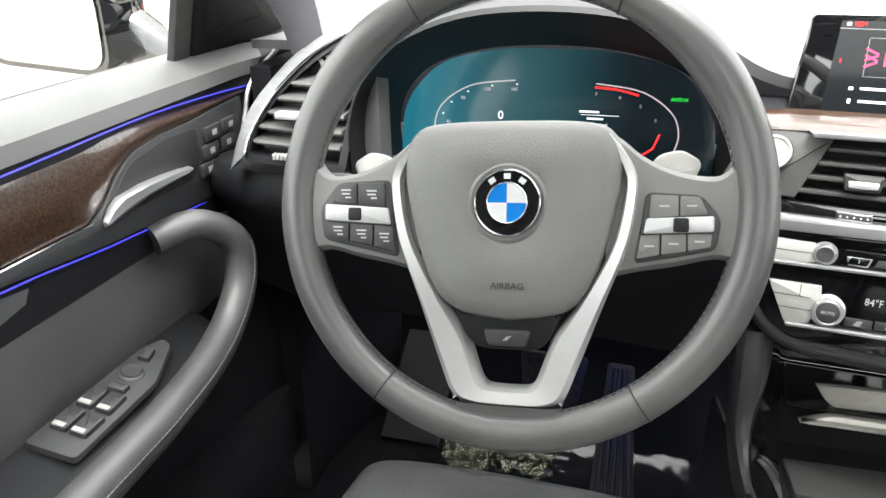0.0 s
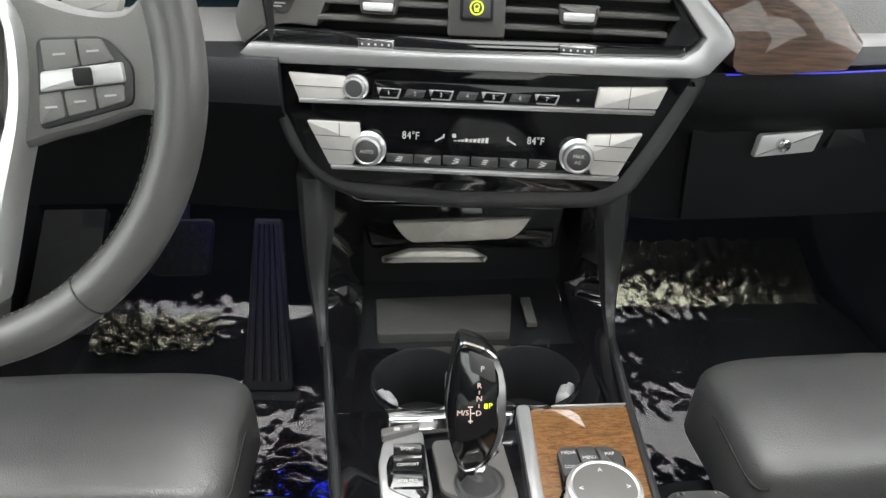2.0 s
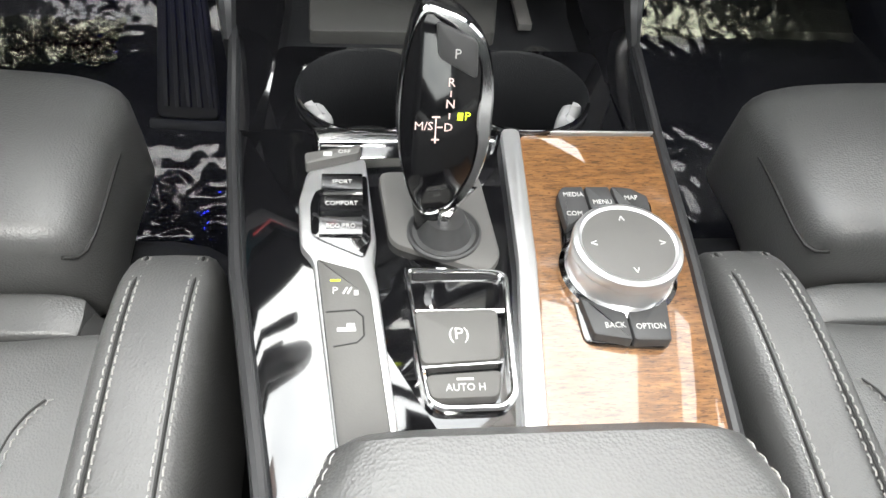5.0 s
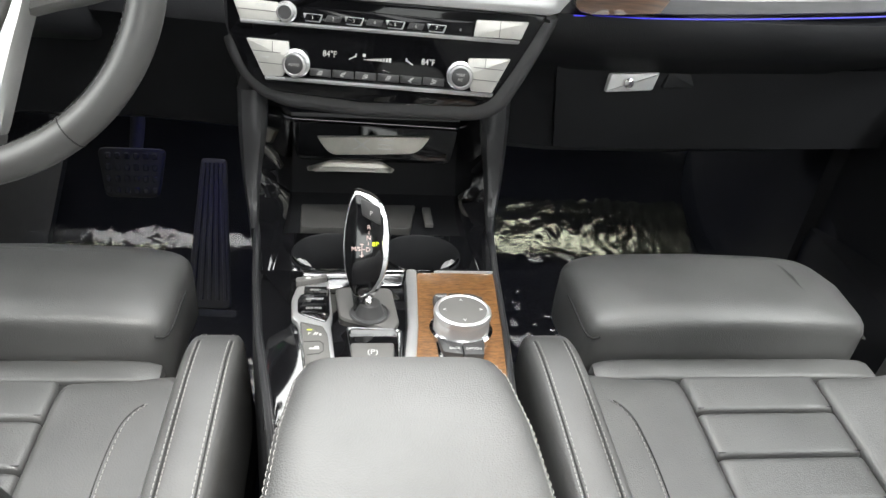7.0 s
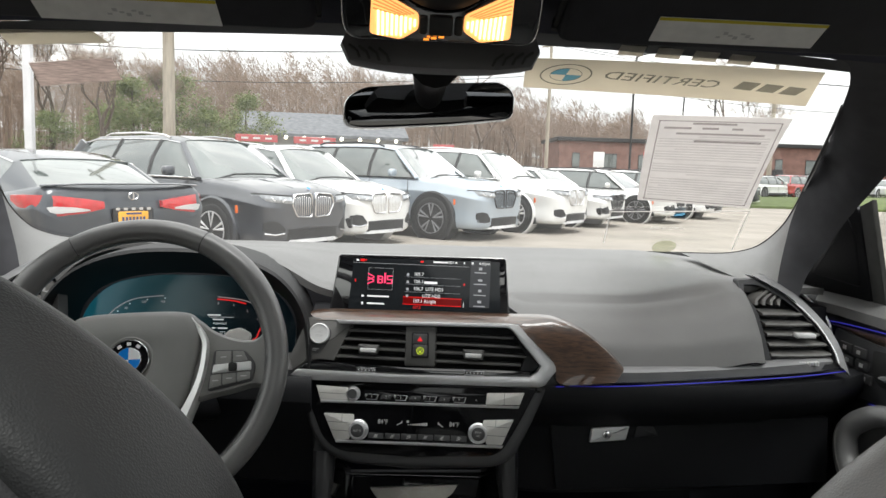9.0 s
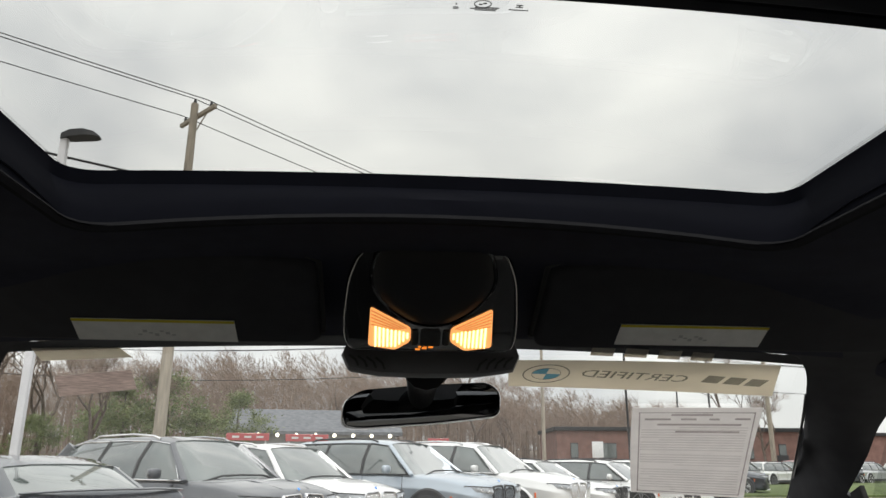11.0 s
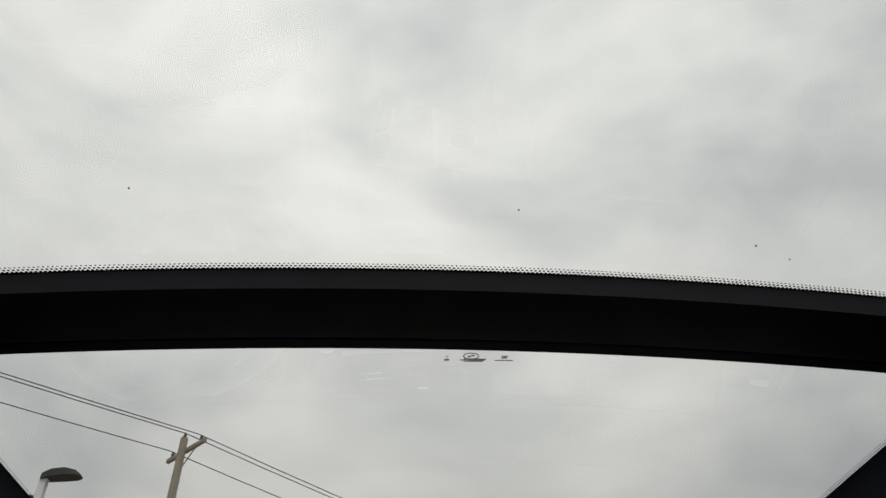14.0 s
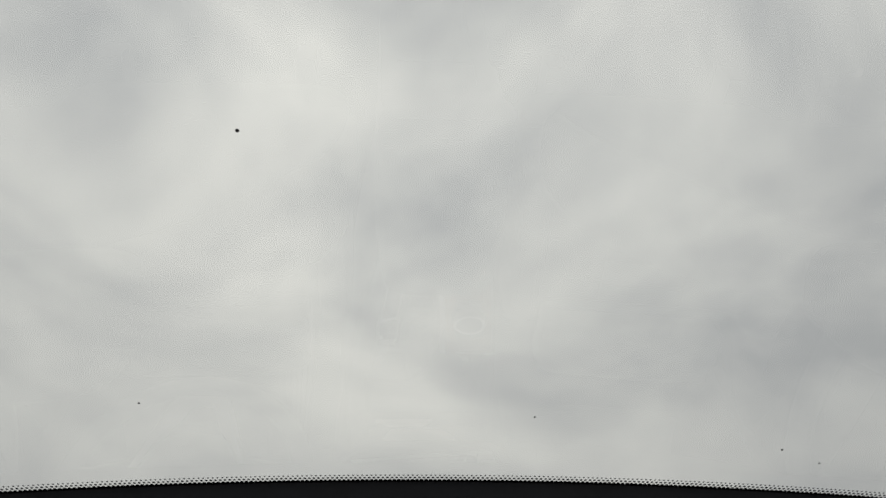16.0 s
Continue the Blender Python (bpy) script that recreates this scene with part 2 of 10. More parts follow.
def inset(pts, d):
    """An outline drawn in by d (outlines run anticlockwise)."""
    k, out = len(pts), []
    area = sum(pts[i - 1][0] * pts[i][1] - pts[i][0] * pts[i - 1][1] for i in range(k))
    sg = 1 if area > 0 else -1
    for i in range(k):
        p0, p1, p2 = Vector(pts[i - 1]), Vector(pts[i]), Vector(pts[(i + 1) % k])
        a, b = p1 - p0, p2 - p1
        a = a.normalized() if a.length > 1e-9 else b.normalized()
        b = b.normalized() if b.length > 1e-9 else a
        na, nb = Vector((-a.y, a.x)) * sg, Vector((-b.y, b.x)) * sg
        q = na + nb
        q = q / max(0.4, q.length_squared / 2) if q.length > 1e-6 else na
        out.append((p1.x + q.x * d, p1.y + q.y * d))
    return out


def slab(bm, pts, z0, z1, bev=0.0, seg=2):
    """A plate with that outline from z0 to z1, its upper rim rounded by bev."""
    rings = [[(x, y, z0) for x, y in pts]]
    if bev > 0:
        for j in range(seg + 1):
            a = math.pi / 2 * j / seg
            q = inset(pts, bev * (1 - math.cos(a)))
            rings.append([(x, y, z1 - bev + bev * math.sin(a)) for x, y in q])
    else:
        rings.append([(x, y, z1) for x, y in pts])
    return loft(bm, rings)


def loft(bm, rings, closed=True, cap=True, loop=False):
    vs = [[bm.verts.new(p) for p in r] for r in rings]
    k = len(rings[0])
    last = len(vs) if loop else len(vs) - 1
    for i in range(last):
        a, b = vs[i], vs[(i + 1) % len(vs)]
        for j in range(k if closed else k - 1):
            j2 = (j + 1) % k
            try:
                bm.faces.new((a[j], a[j2], b[j2], b[j]))
            except ValueError:
                pass
    if cap and closed and not loop:
        bm.faces.new(list(reversed(vs[0])))
        bm.faces.new(vs[-1])
    return vs


def band(bm, outer, inner, z0, z1, bev=0.0):
    """A flat ring between two outlines of as many points."""
    b = bev
    k = len(outer)
    rings = []
    for i in range(k):
        o, q = Vector(outer[i]), Vector(inner[i])
        d = (q - o)
        if d.length > 1e-9:
            e = d.normalized() * min(b, d.length * 0.45)
        else:
            e = d
        rings.append([(o.x, o.y, z0), (o.x, o.y, z1 - b), (o.x + e.x, o.y + e.y, z1), (q.x - e.x, q.y - e.y, z1), (q.x, q.y, z1 - b), (q.x, q.y, z0)])
    loft(bm, rings, loop=True, cap=False)


def tube(bm, pts, r, n=10, flat=None, cap=True):
    """A round bar along points; r may be a list; flat: (a, b) scales of its section."""
    pts = [Vector(p) for p in pts]
    rings, up = [], None
    for i, p in enumerate(pts):
        d = (pts[min(i + 1, len(pts) - 1)] - pts[max(i - 1, 0)]).normalized()
        if up is None:
            up = Vector((0, 0, 1)) if abs(d.z) < 0.9 else Vector((0, 1, 0))
        up = (up - d * up.dot(d)).normalized()
        s = d.cross(up)
        rr = r[i] if isinstance(r, (list, tuple)) else r
        fa, fb = flat or (1, 1)
        rings.append([tuple(p + s * rr * fa * math.cos(2 * math.pi * j / n) + up * rr * fb * math.sin(2 * math.pi * j / n)) for j in range(n)])
    return loft(bm, rings, cap=cap)


def lathe(bm, prof, n=32, m=None):
    """A turned body from (radius, height) pairs about z."""
    rings = [[(max(r, 1e-5) * math.cos(2 * math.pi * j / n), max(r, 1e-5) * math.sin(2 * math.pi * j / n), z) for j in range(n)] for r, z in prof]
    if m is not None:
        rings = [[tuple(m @ Vector(p)) for p in r] for r in rings]
    return loft(bm, rings)


def grid(bm, fn, nu, nv, thick=0.0, flip=False):
    """A sheet fn(u, v), u and v from 0 to 1; thick: its depth against its normal."""
    P = [[Vector(fn(i / nu, j / nv)) for j in range(nv + 1)] for i in range(nu + 1)]
    V = [[bm.verts.new(p) for p in row] for row in P]
    for i in range(nu):
        for j in range(nv):
            bm.faces.new((V[i][j], V[i + 1][j], V[i + 1][j + 1], V[i][j + 1]))
    if thick > 0:
        def nrm(i, j):
            a = P[min(i + 1, nu)][j] - P[max(i - 1, 0)][j]
            b = P[i][min(j + 1, nv)] - P[i][max(j - 1, 0)]
            q = a.cross(b)
            return (q.normalized() if q.length > 1e-12 else Vector((0, 0, 1))) * (1 if flip else -1)
        W = [[bm.verts.new(P[i][j] + nrm(i, j) * thick) for j in range(nv + 1)] for i in range(nu + 1)]
        for i in range(nu):
            for j in range(nv):
                bm.faces.new((W[i][j], W[i][j + 1], W[i + 1][j + 1], W[i + 1][j]))
        for i in range(nu):
            bm.faces.new((V[i][0], W[i][0], W[i + 1][0], V[i + 1][0]))
            bm.faces.new((V[i][nv], V[i + 1][nv], W[i + 1][nv], W[i][nv]))
        for j in range(nv):
            bm.faces.new((V[0][j], V[0][j + 1], W[0][j + 1], W[0][j]))
            bm.faces.new((V[nu][j], W[nu][j], W[nu][j + 1], V[nu][j + 1]))
    return V


def spline(pts, n):
    """n points evenly over a smooth curve through pts."""
    P = [Vector(p) for p in pts]
    out = []
    k = len(P) - 1
    for i in range(n):
        s = i / (n - 1) * k
        a = min(int(s), k - 1)
        t = s - a
        p0, p1, p2, p3 = P[max(a - 1, 0)], P[a], P[a + 1], P[min(a + 2, k)]
        out.append(0.5 * ((2 * p1) + (p2 - p0) * t + (2 * p0 - 5 * p1 + 4 * p2 - p3) * t * t + (3 * p1 - p0 - 3 * p2 + p3) * t ** 3))
    return out


def words(text, size, x, y, z, material, parent, name="lettering", align="CENTER", m=None, squash=1.0):
    """Letters laid flat in the parent's frame, a hair thick."""
    cu = bpy.data.curves.new(name, "FONT")
    cu.body, cu.size, cu.align_x, cu.align_y, cu.extrude = text, size, align, "CENTER", 0.00012
    cu.resolution_u = 2
    tmp = bpy.data.objects.new(name, cu)
    scene.collection.objects.link(tmp)
    bpy.context.view_layer.update()
    me = bpy.data.meshes.new_from_object(tmp.evaluated_get(bpy.context.evaluated_depsgraph_get()))
    bpy.data.objects.remove(tmp)
    me.materials.clear()
    me.materials.append(material)
    me.transform((m or Matrix()) @ Matrix.Translation((x, y, z)) @ Matrix.Diagonal((squash, 1, 1, 1)))
    ob = new(name, me)
    ob.parent = parent
    return ob


def plate(name, pts, z0, z1, material, parent, bev=0.0, label="", m=None):
    bm = bmesh.new()
    slab(bm, pts, z0, z1, bev)
    return part(name, bm, material, parent, label, m=m)


def stitches(pts, r=0.00046, step=0.0065, dash=0.0045, lift=(0, 0, 0.0012)):
    """A row of short thread stitches along a line."""
    bm = bmesh.new()
    P = [Vector(p) for p in pts]
    L = [0.0]
    for a, b in zip(P, P[1:]):
        L.append(L[-1] + (b - a).length)

    def at(s):
        for i in range(len(P) - 1):
            if s <= L[i + 1] or i == len(P) - 2:
                t = (s - L[i]) / max(1e-9, L[i + 1] - L[i])
                return P[i].lerp(P[i + 1], t)
    s, lf = 0.0, Vector(lift)
    while s + dash < L[-1]:
        a, b = at(s) + lf, at(s + dash) + lf
        c = (a + b) / 2 + lf * 0.6
        tube(bm, [a - lf, c, b - lf], r, n=5)
        s += step
    return bm

# ---- cabin shell ----


def dash_z(y, x=0.0):
    """Height of the dash's top."""
    z = float(np.interp(y, [0.03, 0.05, 0.08, 0.115, 0.17, 0.30, 0.45, 0.60, 0.70], [1.088, 1.122, 1.152, 1.174, 1.186, 1.200, 1.211, 1.214, 1.200]))
    return z - 0.02 * max(0.0, abs(x) - 0.55) / 0.2


def roof_z(x, y):
    return float(np.interp(y, [-2.3, -1.8, -0.63, -0.45, -0.25], [1.52, 1.60, 1.622, 1.600, 1.548])) - float(np.interp(y, [-0.62, -0.30], [0.15, 0.045])) * x * x


bm = bmesh.new()
grid(bm, lambda u, v: (-0.84 + 1.68 * u, -2.3 + 2.75 * v, 0.42), 4, 8, 0.03)
tagged(part("floor", bm, CARPET), "black carpeted car floor between the door sills", "floor", kind="structure")
bm = bmesh.new()
grid(bm, lambda u, v: (-0.84 + 1.68 * u, float(np.interp(v, [0, 0.3, 1], [0.45, 0.62, 0.80])), float(np.interp(v, [0, 0.3, 1], [0.42, 0.50, 1.19]))), 4, 12, 0.03)
tagged(part("wall_front", bm, CARPET), "dark carpeted toe board behind the pedals", "wall", kind="structure")
for s in (-1, 1):
    bm = bmesh.new()
    grid(bm, lambda u, v: (s * (0.800 - 0.05 * math.sin(math.pi * min(1.0, max(0.0, 1.6 * u - 0.3))) * (1 - v) - 0.01 * v), 0.22 + 0.66 * u, 0.41 + 0.745 * v), 14, 6, 0.03, flip=s < 0)
    tagged(part("wall_kick", bm, SOFT_DARK), "dark moulded kick panel beside the footwell", "wall", kind="structure")
bm = bmesh.new()
grid(bm, lambda u, v: (-0.84 + 1.68 * u, -2.3 + 0.12 * v, 0.42 + 0.72 * v), 4, 4, 0.04)
tagged(part("wall_rear", bm, CARPET), "plain dark wall closing the rear of the cabin", "wall", kind="structure")

# headliner with the long roof opening
bm = bmesh.new()
HX, HY0, HY1 = 0.325, -0.540, -1.78
grid(bm, lambda u, v: (-0.64 + 1.28 * u, -0.25 + (HY0 + 0.25) * v, roof_z(-0.64 + 1.28 * u, -0.25 + (HY0 + 0.25) * v) - 0.010 * math.sin(math.pi * min(1, v * 1.3)) ** 2 * (1 if abs(u - 0.5) < 0.42 else 0)), 28, 14)
for s in (-1, 1):
    grid(bm, lambda u, v: (s * (HX + (0.64 - HX) * u), HY0 + (HY1 - HY0) * v, roof_z(HX + (0.64 - HX) * u, HY0 + (HY1 - HY0) * v)), 8, 12)
grid(bm, lambda u, v: (-0.64 + 1.28 * u, HY1 + (-2.3 - HY1) * v, roof_z(-0.64 + 1.28 * u, HY1 + (-2.3 - HY1) * v)), 12, 4)
bmesh.ops.remove_doubles(bm, verts=bm.verts, dist=0.0015)
tagged(part("ceiling", bm, FABRIC), "anthracite fabric headliner of the car", "ceiling", kind="structure")
# outer roof skin, shutting out the daylight above the lining
bm = bmesh.new()
for s in (-1, 1):
    grid(bm, lambda u, v: (s * (0.385 + 0.30 * u), -0.20 - 2.15 * v, 1.705 - 0.16 * (0.385 + 0.30 * u) ** 2 - 0.09 * u - 0.35 * max(0, 0.12 - v) - 0.10 * max(0, v - 0.7)), 6, 12)
grid(bm, lambda u, v: (-0.385 + 0.77 * u, -0.20 - 0.215 * v, 1.705 - 0.16 * (-0.385 + 0.77 * u) ** 2 - 0.35 * max(0, 0.12 - 0.1 * v)), 10, 4)
grid(bm, lambda u, v: (-0.385 + 0.77 * u, -1.92 - 0.43 * v, 1.66 - 0.16 * (-0.385 + 0.77 * u) ** 2 - 0.05 * v), 6, 4)
tagged(part("roof_panel", bm, GLOSS), "painted outer roof panel of the car", "roof", kind="structure")

# sunroof: sloping frame, crossbar, two panes
sunroof = thing("panoramic_sunroof", m=Matrix.Translation((0, -0.01, 0)), label="closed panoramic glass sunroof in a black frame", category="sunroof")


def glass_z(x):
    return 1.687 - 0.12 * x * x


GX, GY0, GY1 = 0.368, -0.448, -1.90
out_a = rounded([(HX, HY0), (-HX, HY0), (-HX, HY1), (HX, HY1)], 0.045, 6)
out_b = rounded([(GX - 0.012, GY0 - 0.050), (-GX + 0.012, GY0 - 0.050), (-GX + 0.012, GY1 + 0.05), (GX - 0.012, GY1 + 0.05)], 0.035, 6)
out_c = rounded([(GX, GY0), (-GX, GY0), (-GX, GY1), (GX, GY1)], 0.028, 6)


def bowed(pts):
    """The front edge bows back in the middle."""
    res = []
    for a, b in zip(pts, pts[1:] + pts[:1]):
        n = 12 if abs(a[0] - b[0]) > 0.2 else 1
        res += [(a[0] + (b[0] - a[0]) * k / n, a[1] + (b[1] - a[1]) * k / n) for k in range(n)]
    return [(x, y + (0.16 * x * x - 0.011 if y > -1 else 0.0)) for x, y in res]


out_a, out_b, out_c = bowed(out_a), bowed(out_b), bowed(out_c)
bm = bmesh.new()
loft(bm, [[(x * 0.985, y - 0.004 * (1 if y > -1 else -1), roof_z(x, y) - 0.006) for x, y in out_a], [(x, y, roof_z(x, y) - 0.004) for x, y in out_a], [(x * 1.01, y + 0.006 * (1 if y > -1 else -1), roof_z(x, y) + 0.014) for x, y in out_a],
          [(x, y, 1.650) for x, y in out_b], [(x, y, 1.652 + 0.012) for x, y in out_b], [(x, y, glass_z(x) - 0.004) for x, y in out_c]], cap=False)
part("frame", bm, mat("sunroof_frame_plastic", (0.0050, 0.0054, 0.0085), spec=0.02, rough=0.8, var=0.1, vscale=20, bump=0.1, bscale=600), sunroof)
bm = bmesh.new()
tube(bm, [(x, y, roof_z(x, y) - 0.007) for x, y in out_a] + [(out_a[0][0], out_a[0][1], roof_z(*out_a[0]) - 0.007)], 0.0045, 6, cap=False)
part("seal", bm, mat("roof_seal_rubber", (0.012, 0.012, 0.014), rough=0.85, spec=0.1, var=0.15, vscale=60), sunroof)


def bar_y(x):
    return 0.01 * x * x - 0.005


def rear_y(x):
    return 0.05 * x * x + 0.004


bm = bmesh.new()
prof = [(-0.765, 1.6845), (-0.768, 1.679), (-0.779, 1.6785), (-0.7805, 1.6825), (-0.7855, 1.6825), (-0.787, 1.675), (-0.790, 1.6735), (-0.818, 1.6700), (-0.840, 1.671), (-0.851, 1.673), (-0.8530, 1.6858), (-0.81, 1.6862)]
loft(bm, [[(x, y + (bar_y(x) if y > -0.82 else rear_y(x)), z - 0.12 * x * x) for y, z in prof] for x in [-GX + 0.006 + i * (2 * GX - 0.012) / 24 for i in range(25)]])
part("crossbar", bm, mat("sunroof_bar", (0.013, 0.0138, 0.019), rough=0.6, spec=0.2, var=0.15, vscale=25, bump=0.08, bscale=500), sunroof)
for nm, y0, y1 in (("front_pane", GY0, -0.80), ("rear_pane", -0.81, GY1)):
    bm = bmesh.new()
    grid(bm, lambda u, v: (-GX + 2 * GX * u, y0 + (y1 - y0) * v + bar_y(-GX + 2 * GX * u) * (0.5 if nm == "front_pane" else 1) * (1 - abs(2 * v - 1)), 1.6872 - 0.12 * (-GX + 2 * GX * u) ** 2), 20, 6)
    part(nm, bm, ROOF_GLASS, sunroof)
# dotted ceramic edge of the rear pane and of the side edges of the front pane
bm = bmesh.new()
for k in range(3):
    n = 270
    for i in range(n):
        x = -0.36 + 0.72 * (i + 0.5 * (k % 2)) / n
        y = -0.8535 - 0.0022 * k + rear_y(x)
        r = 0.00115 - 0.00025 * k
        c = [bm.verts.new((x + r * math.cos(a * math.pi / 3), y + r * math.sin(a * math.pi / 3), 1.6866 - 0.12 * x * x)) for a in range(6)]
        bm.faces.new(c)
for s in (-1, 1):
    for k in range(3):
        for i in range(110):
            y = -0.44 - 0.32 * (i + 0.5 * (k % 2)) / 110
            x = s * (0.3665 - 0.0026 * k)
            r = 0.00115 - 0.0002 * k
            c = [bm.verts.new((x + r * math.cos(a * math.pi / 3), y + r * math.sin(a * math.pi / 3), 1.6866 - 0.12 * x * x)) for a in range(6)]
            bm.faces.new(c)
grid(bm, lambda u, v: (-0.36 + 0.72 * u, -0.846 - 0.0075 * v + rear_y(-0.36 + 0.72 * u), 1.6866 - 0.12 * (-0.36 + 0.72 * u) ** 2), 24, 1)
tagged(part("dotted_edge", bm, mat("ceramic_black", (0.005, 0.005, 0.006), rough=0.5, spec=0.2), sunroof, "black dotted ceramic edge", flat=True), kind="stuff")
bm = bmesh.new()
for cx, cy, w, h in ((0.012, -0.7500, 0.016, 0.0007), (0.010, -0.7485, 0.018, 0.0006), (0.011, -0.7470, 0.014, 0.0006), (-0.0085, -0.7490, 0.0036, 0.0006), (-0.0085, -0.7475, 0.0036, 0.0006), (-0.0085, -0.7525, 0.0010, 0.0010), (0.033, -0.7490, 0.013, 0.0006), (0.033, -0.7522, 0.0045, 0.0007), (0.033, -0.7544, 0.0045, 0.0007), (0.033, -0.7533, 0.0009, 0.0020), (0.0075, -0.7532, 0.0022, 0.0012), (0.0100, -0.7545, 0.0022, 0.0012)):
    box(bm, (cx, cy, 1.6866), (w, h, 0.0004))
band(bm, [(0.0088 + x, -0.7538 + 0.7 * y) for x, y in circle(0.0058, 24)], [(0.0088 + x, -0.7538 + 0.7 * y) for x, y in circle(0.0052, 24)], 1.6864, 1.6868)
part("glass_stamp", bm, DARK_MARK, sunroof, "small dark stamp etched on the pane", flat=True)

for x, y, r in ((-0.1235, -1.073, 0.0008), (0.165, -0.885, 0.0006), (0.02, -0.905, 0.0005), (0.19, -0.875, 0.0005), (-0.19, -0.915, 0.0005)):
    bm = bmesh.new()
    slab(bm, [(x + 1.1 * a, y + b) for a, b in circle(r, 9)], 1.6862 - 0.12 * x * x, 1.6866 - 0.12 * x * x)
    part("dust_speck", bm, DARK_MARK, sunroof, flat=True)

# windshield
def ws_pt(u, v):
    """v: 0 at the base, 1 at the roof."""
    s = 2 * u - 1
    half = 0.80 + (0.545 - 0.80) * v
    x = s * half
    y = 0.62 + (-0.262 - 0.62) * v - 0.10 * s * s * (1 - v) + 0.045 * s * s * v
    z = 1.205 + (1.553 - 1.205) * v + 0.035 * math.sin(math.pi * v) - 0.012 * s * s * v
    return (x, y, z)


bm = bmesh.new()
grid(bm, lambda u, v: ws_pt(-0.03 + 1.06 * u, v), 24, 10)
tagged(part("window_1", bm, GLASS), "laminated glass windshield of the car", "windshield", kind="structure")
bm = bmesh.new()
# black ceramic band and the serrated cover under the mirror foot
for u0, u1, v0, v1 in ((0.0, 1.0, 0.965, 1.0),):
    grid(bm, lambda u, v: tuple(Vector(ws_pt(u0 + (u1 - u0) * u, v0 + (v1 - v0) * v)) + Vector((0, -0.002, -0.003))), 24, 2)
tagged(part("trim", bm, SOFT_DARK), "black band along the windshield's upper edge", "trim", kind="structure")

# pillars beside the windshield: a grey foot rising from the dash, fabric above
WS_EDGE = [(0.895, 0.034), (0.948, 0.040), (0.978, 0.066), (0.997, 0.112), (1.012, 0.21), (1.017, 0.33), (1.015, 0.50), (1.008, 0.69), (0.998, 0.83), (0.985, 0.93), (0.965, 0.985), (0.94, 1.0)]
FOOT_LINE = [(0.640, 0.135, 1.195), (0.663, 0.17, 1.236), (0.692, 0.21, 1.277), (0.718, 0.24, 1.323), (0.708, 0.19, 1.380), (0.688, 0.11, 1.436)]
PILLAR_LINE = [(0.684, 0.135, 1.190), (0.701, 0.15, 1.217), (0.718, 0.16, 1.238), (0.735, 0.14, 1.285), (0.739, 0.10, 1.333), (0.729, 0.0, 1.408), (0.706, -0.09, 1.464), (0.690, -0.22, 1.512), (0.665, -0.42, 1.565)]


def ribbon(a, b, bulge, n=8):
    """Rows across two edges of as many points, swelling towards the cabin."""
    rows = []
    for p, q in zip(a, b):
        nrm = Vector((-(q.z - p.z) * 0.2 - math.copysign(0.25, p.x), -0.85, -0.25)).normalized()
        rows.append([tuple(p.lerp(q, k / n) + nrm * bulge * math.sin(math.pi * k / n)) for k in range(n + 1)])
    return rows


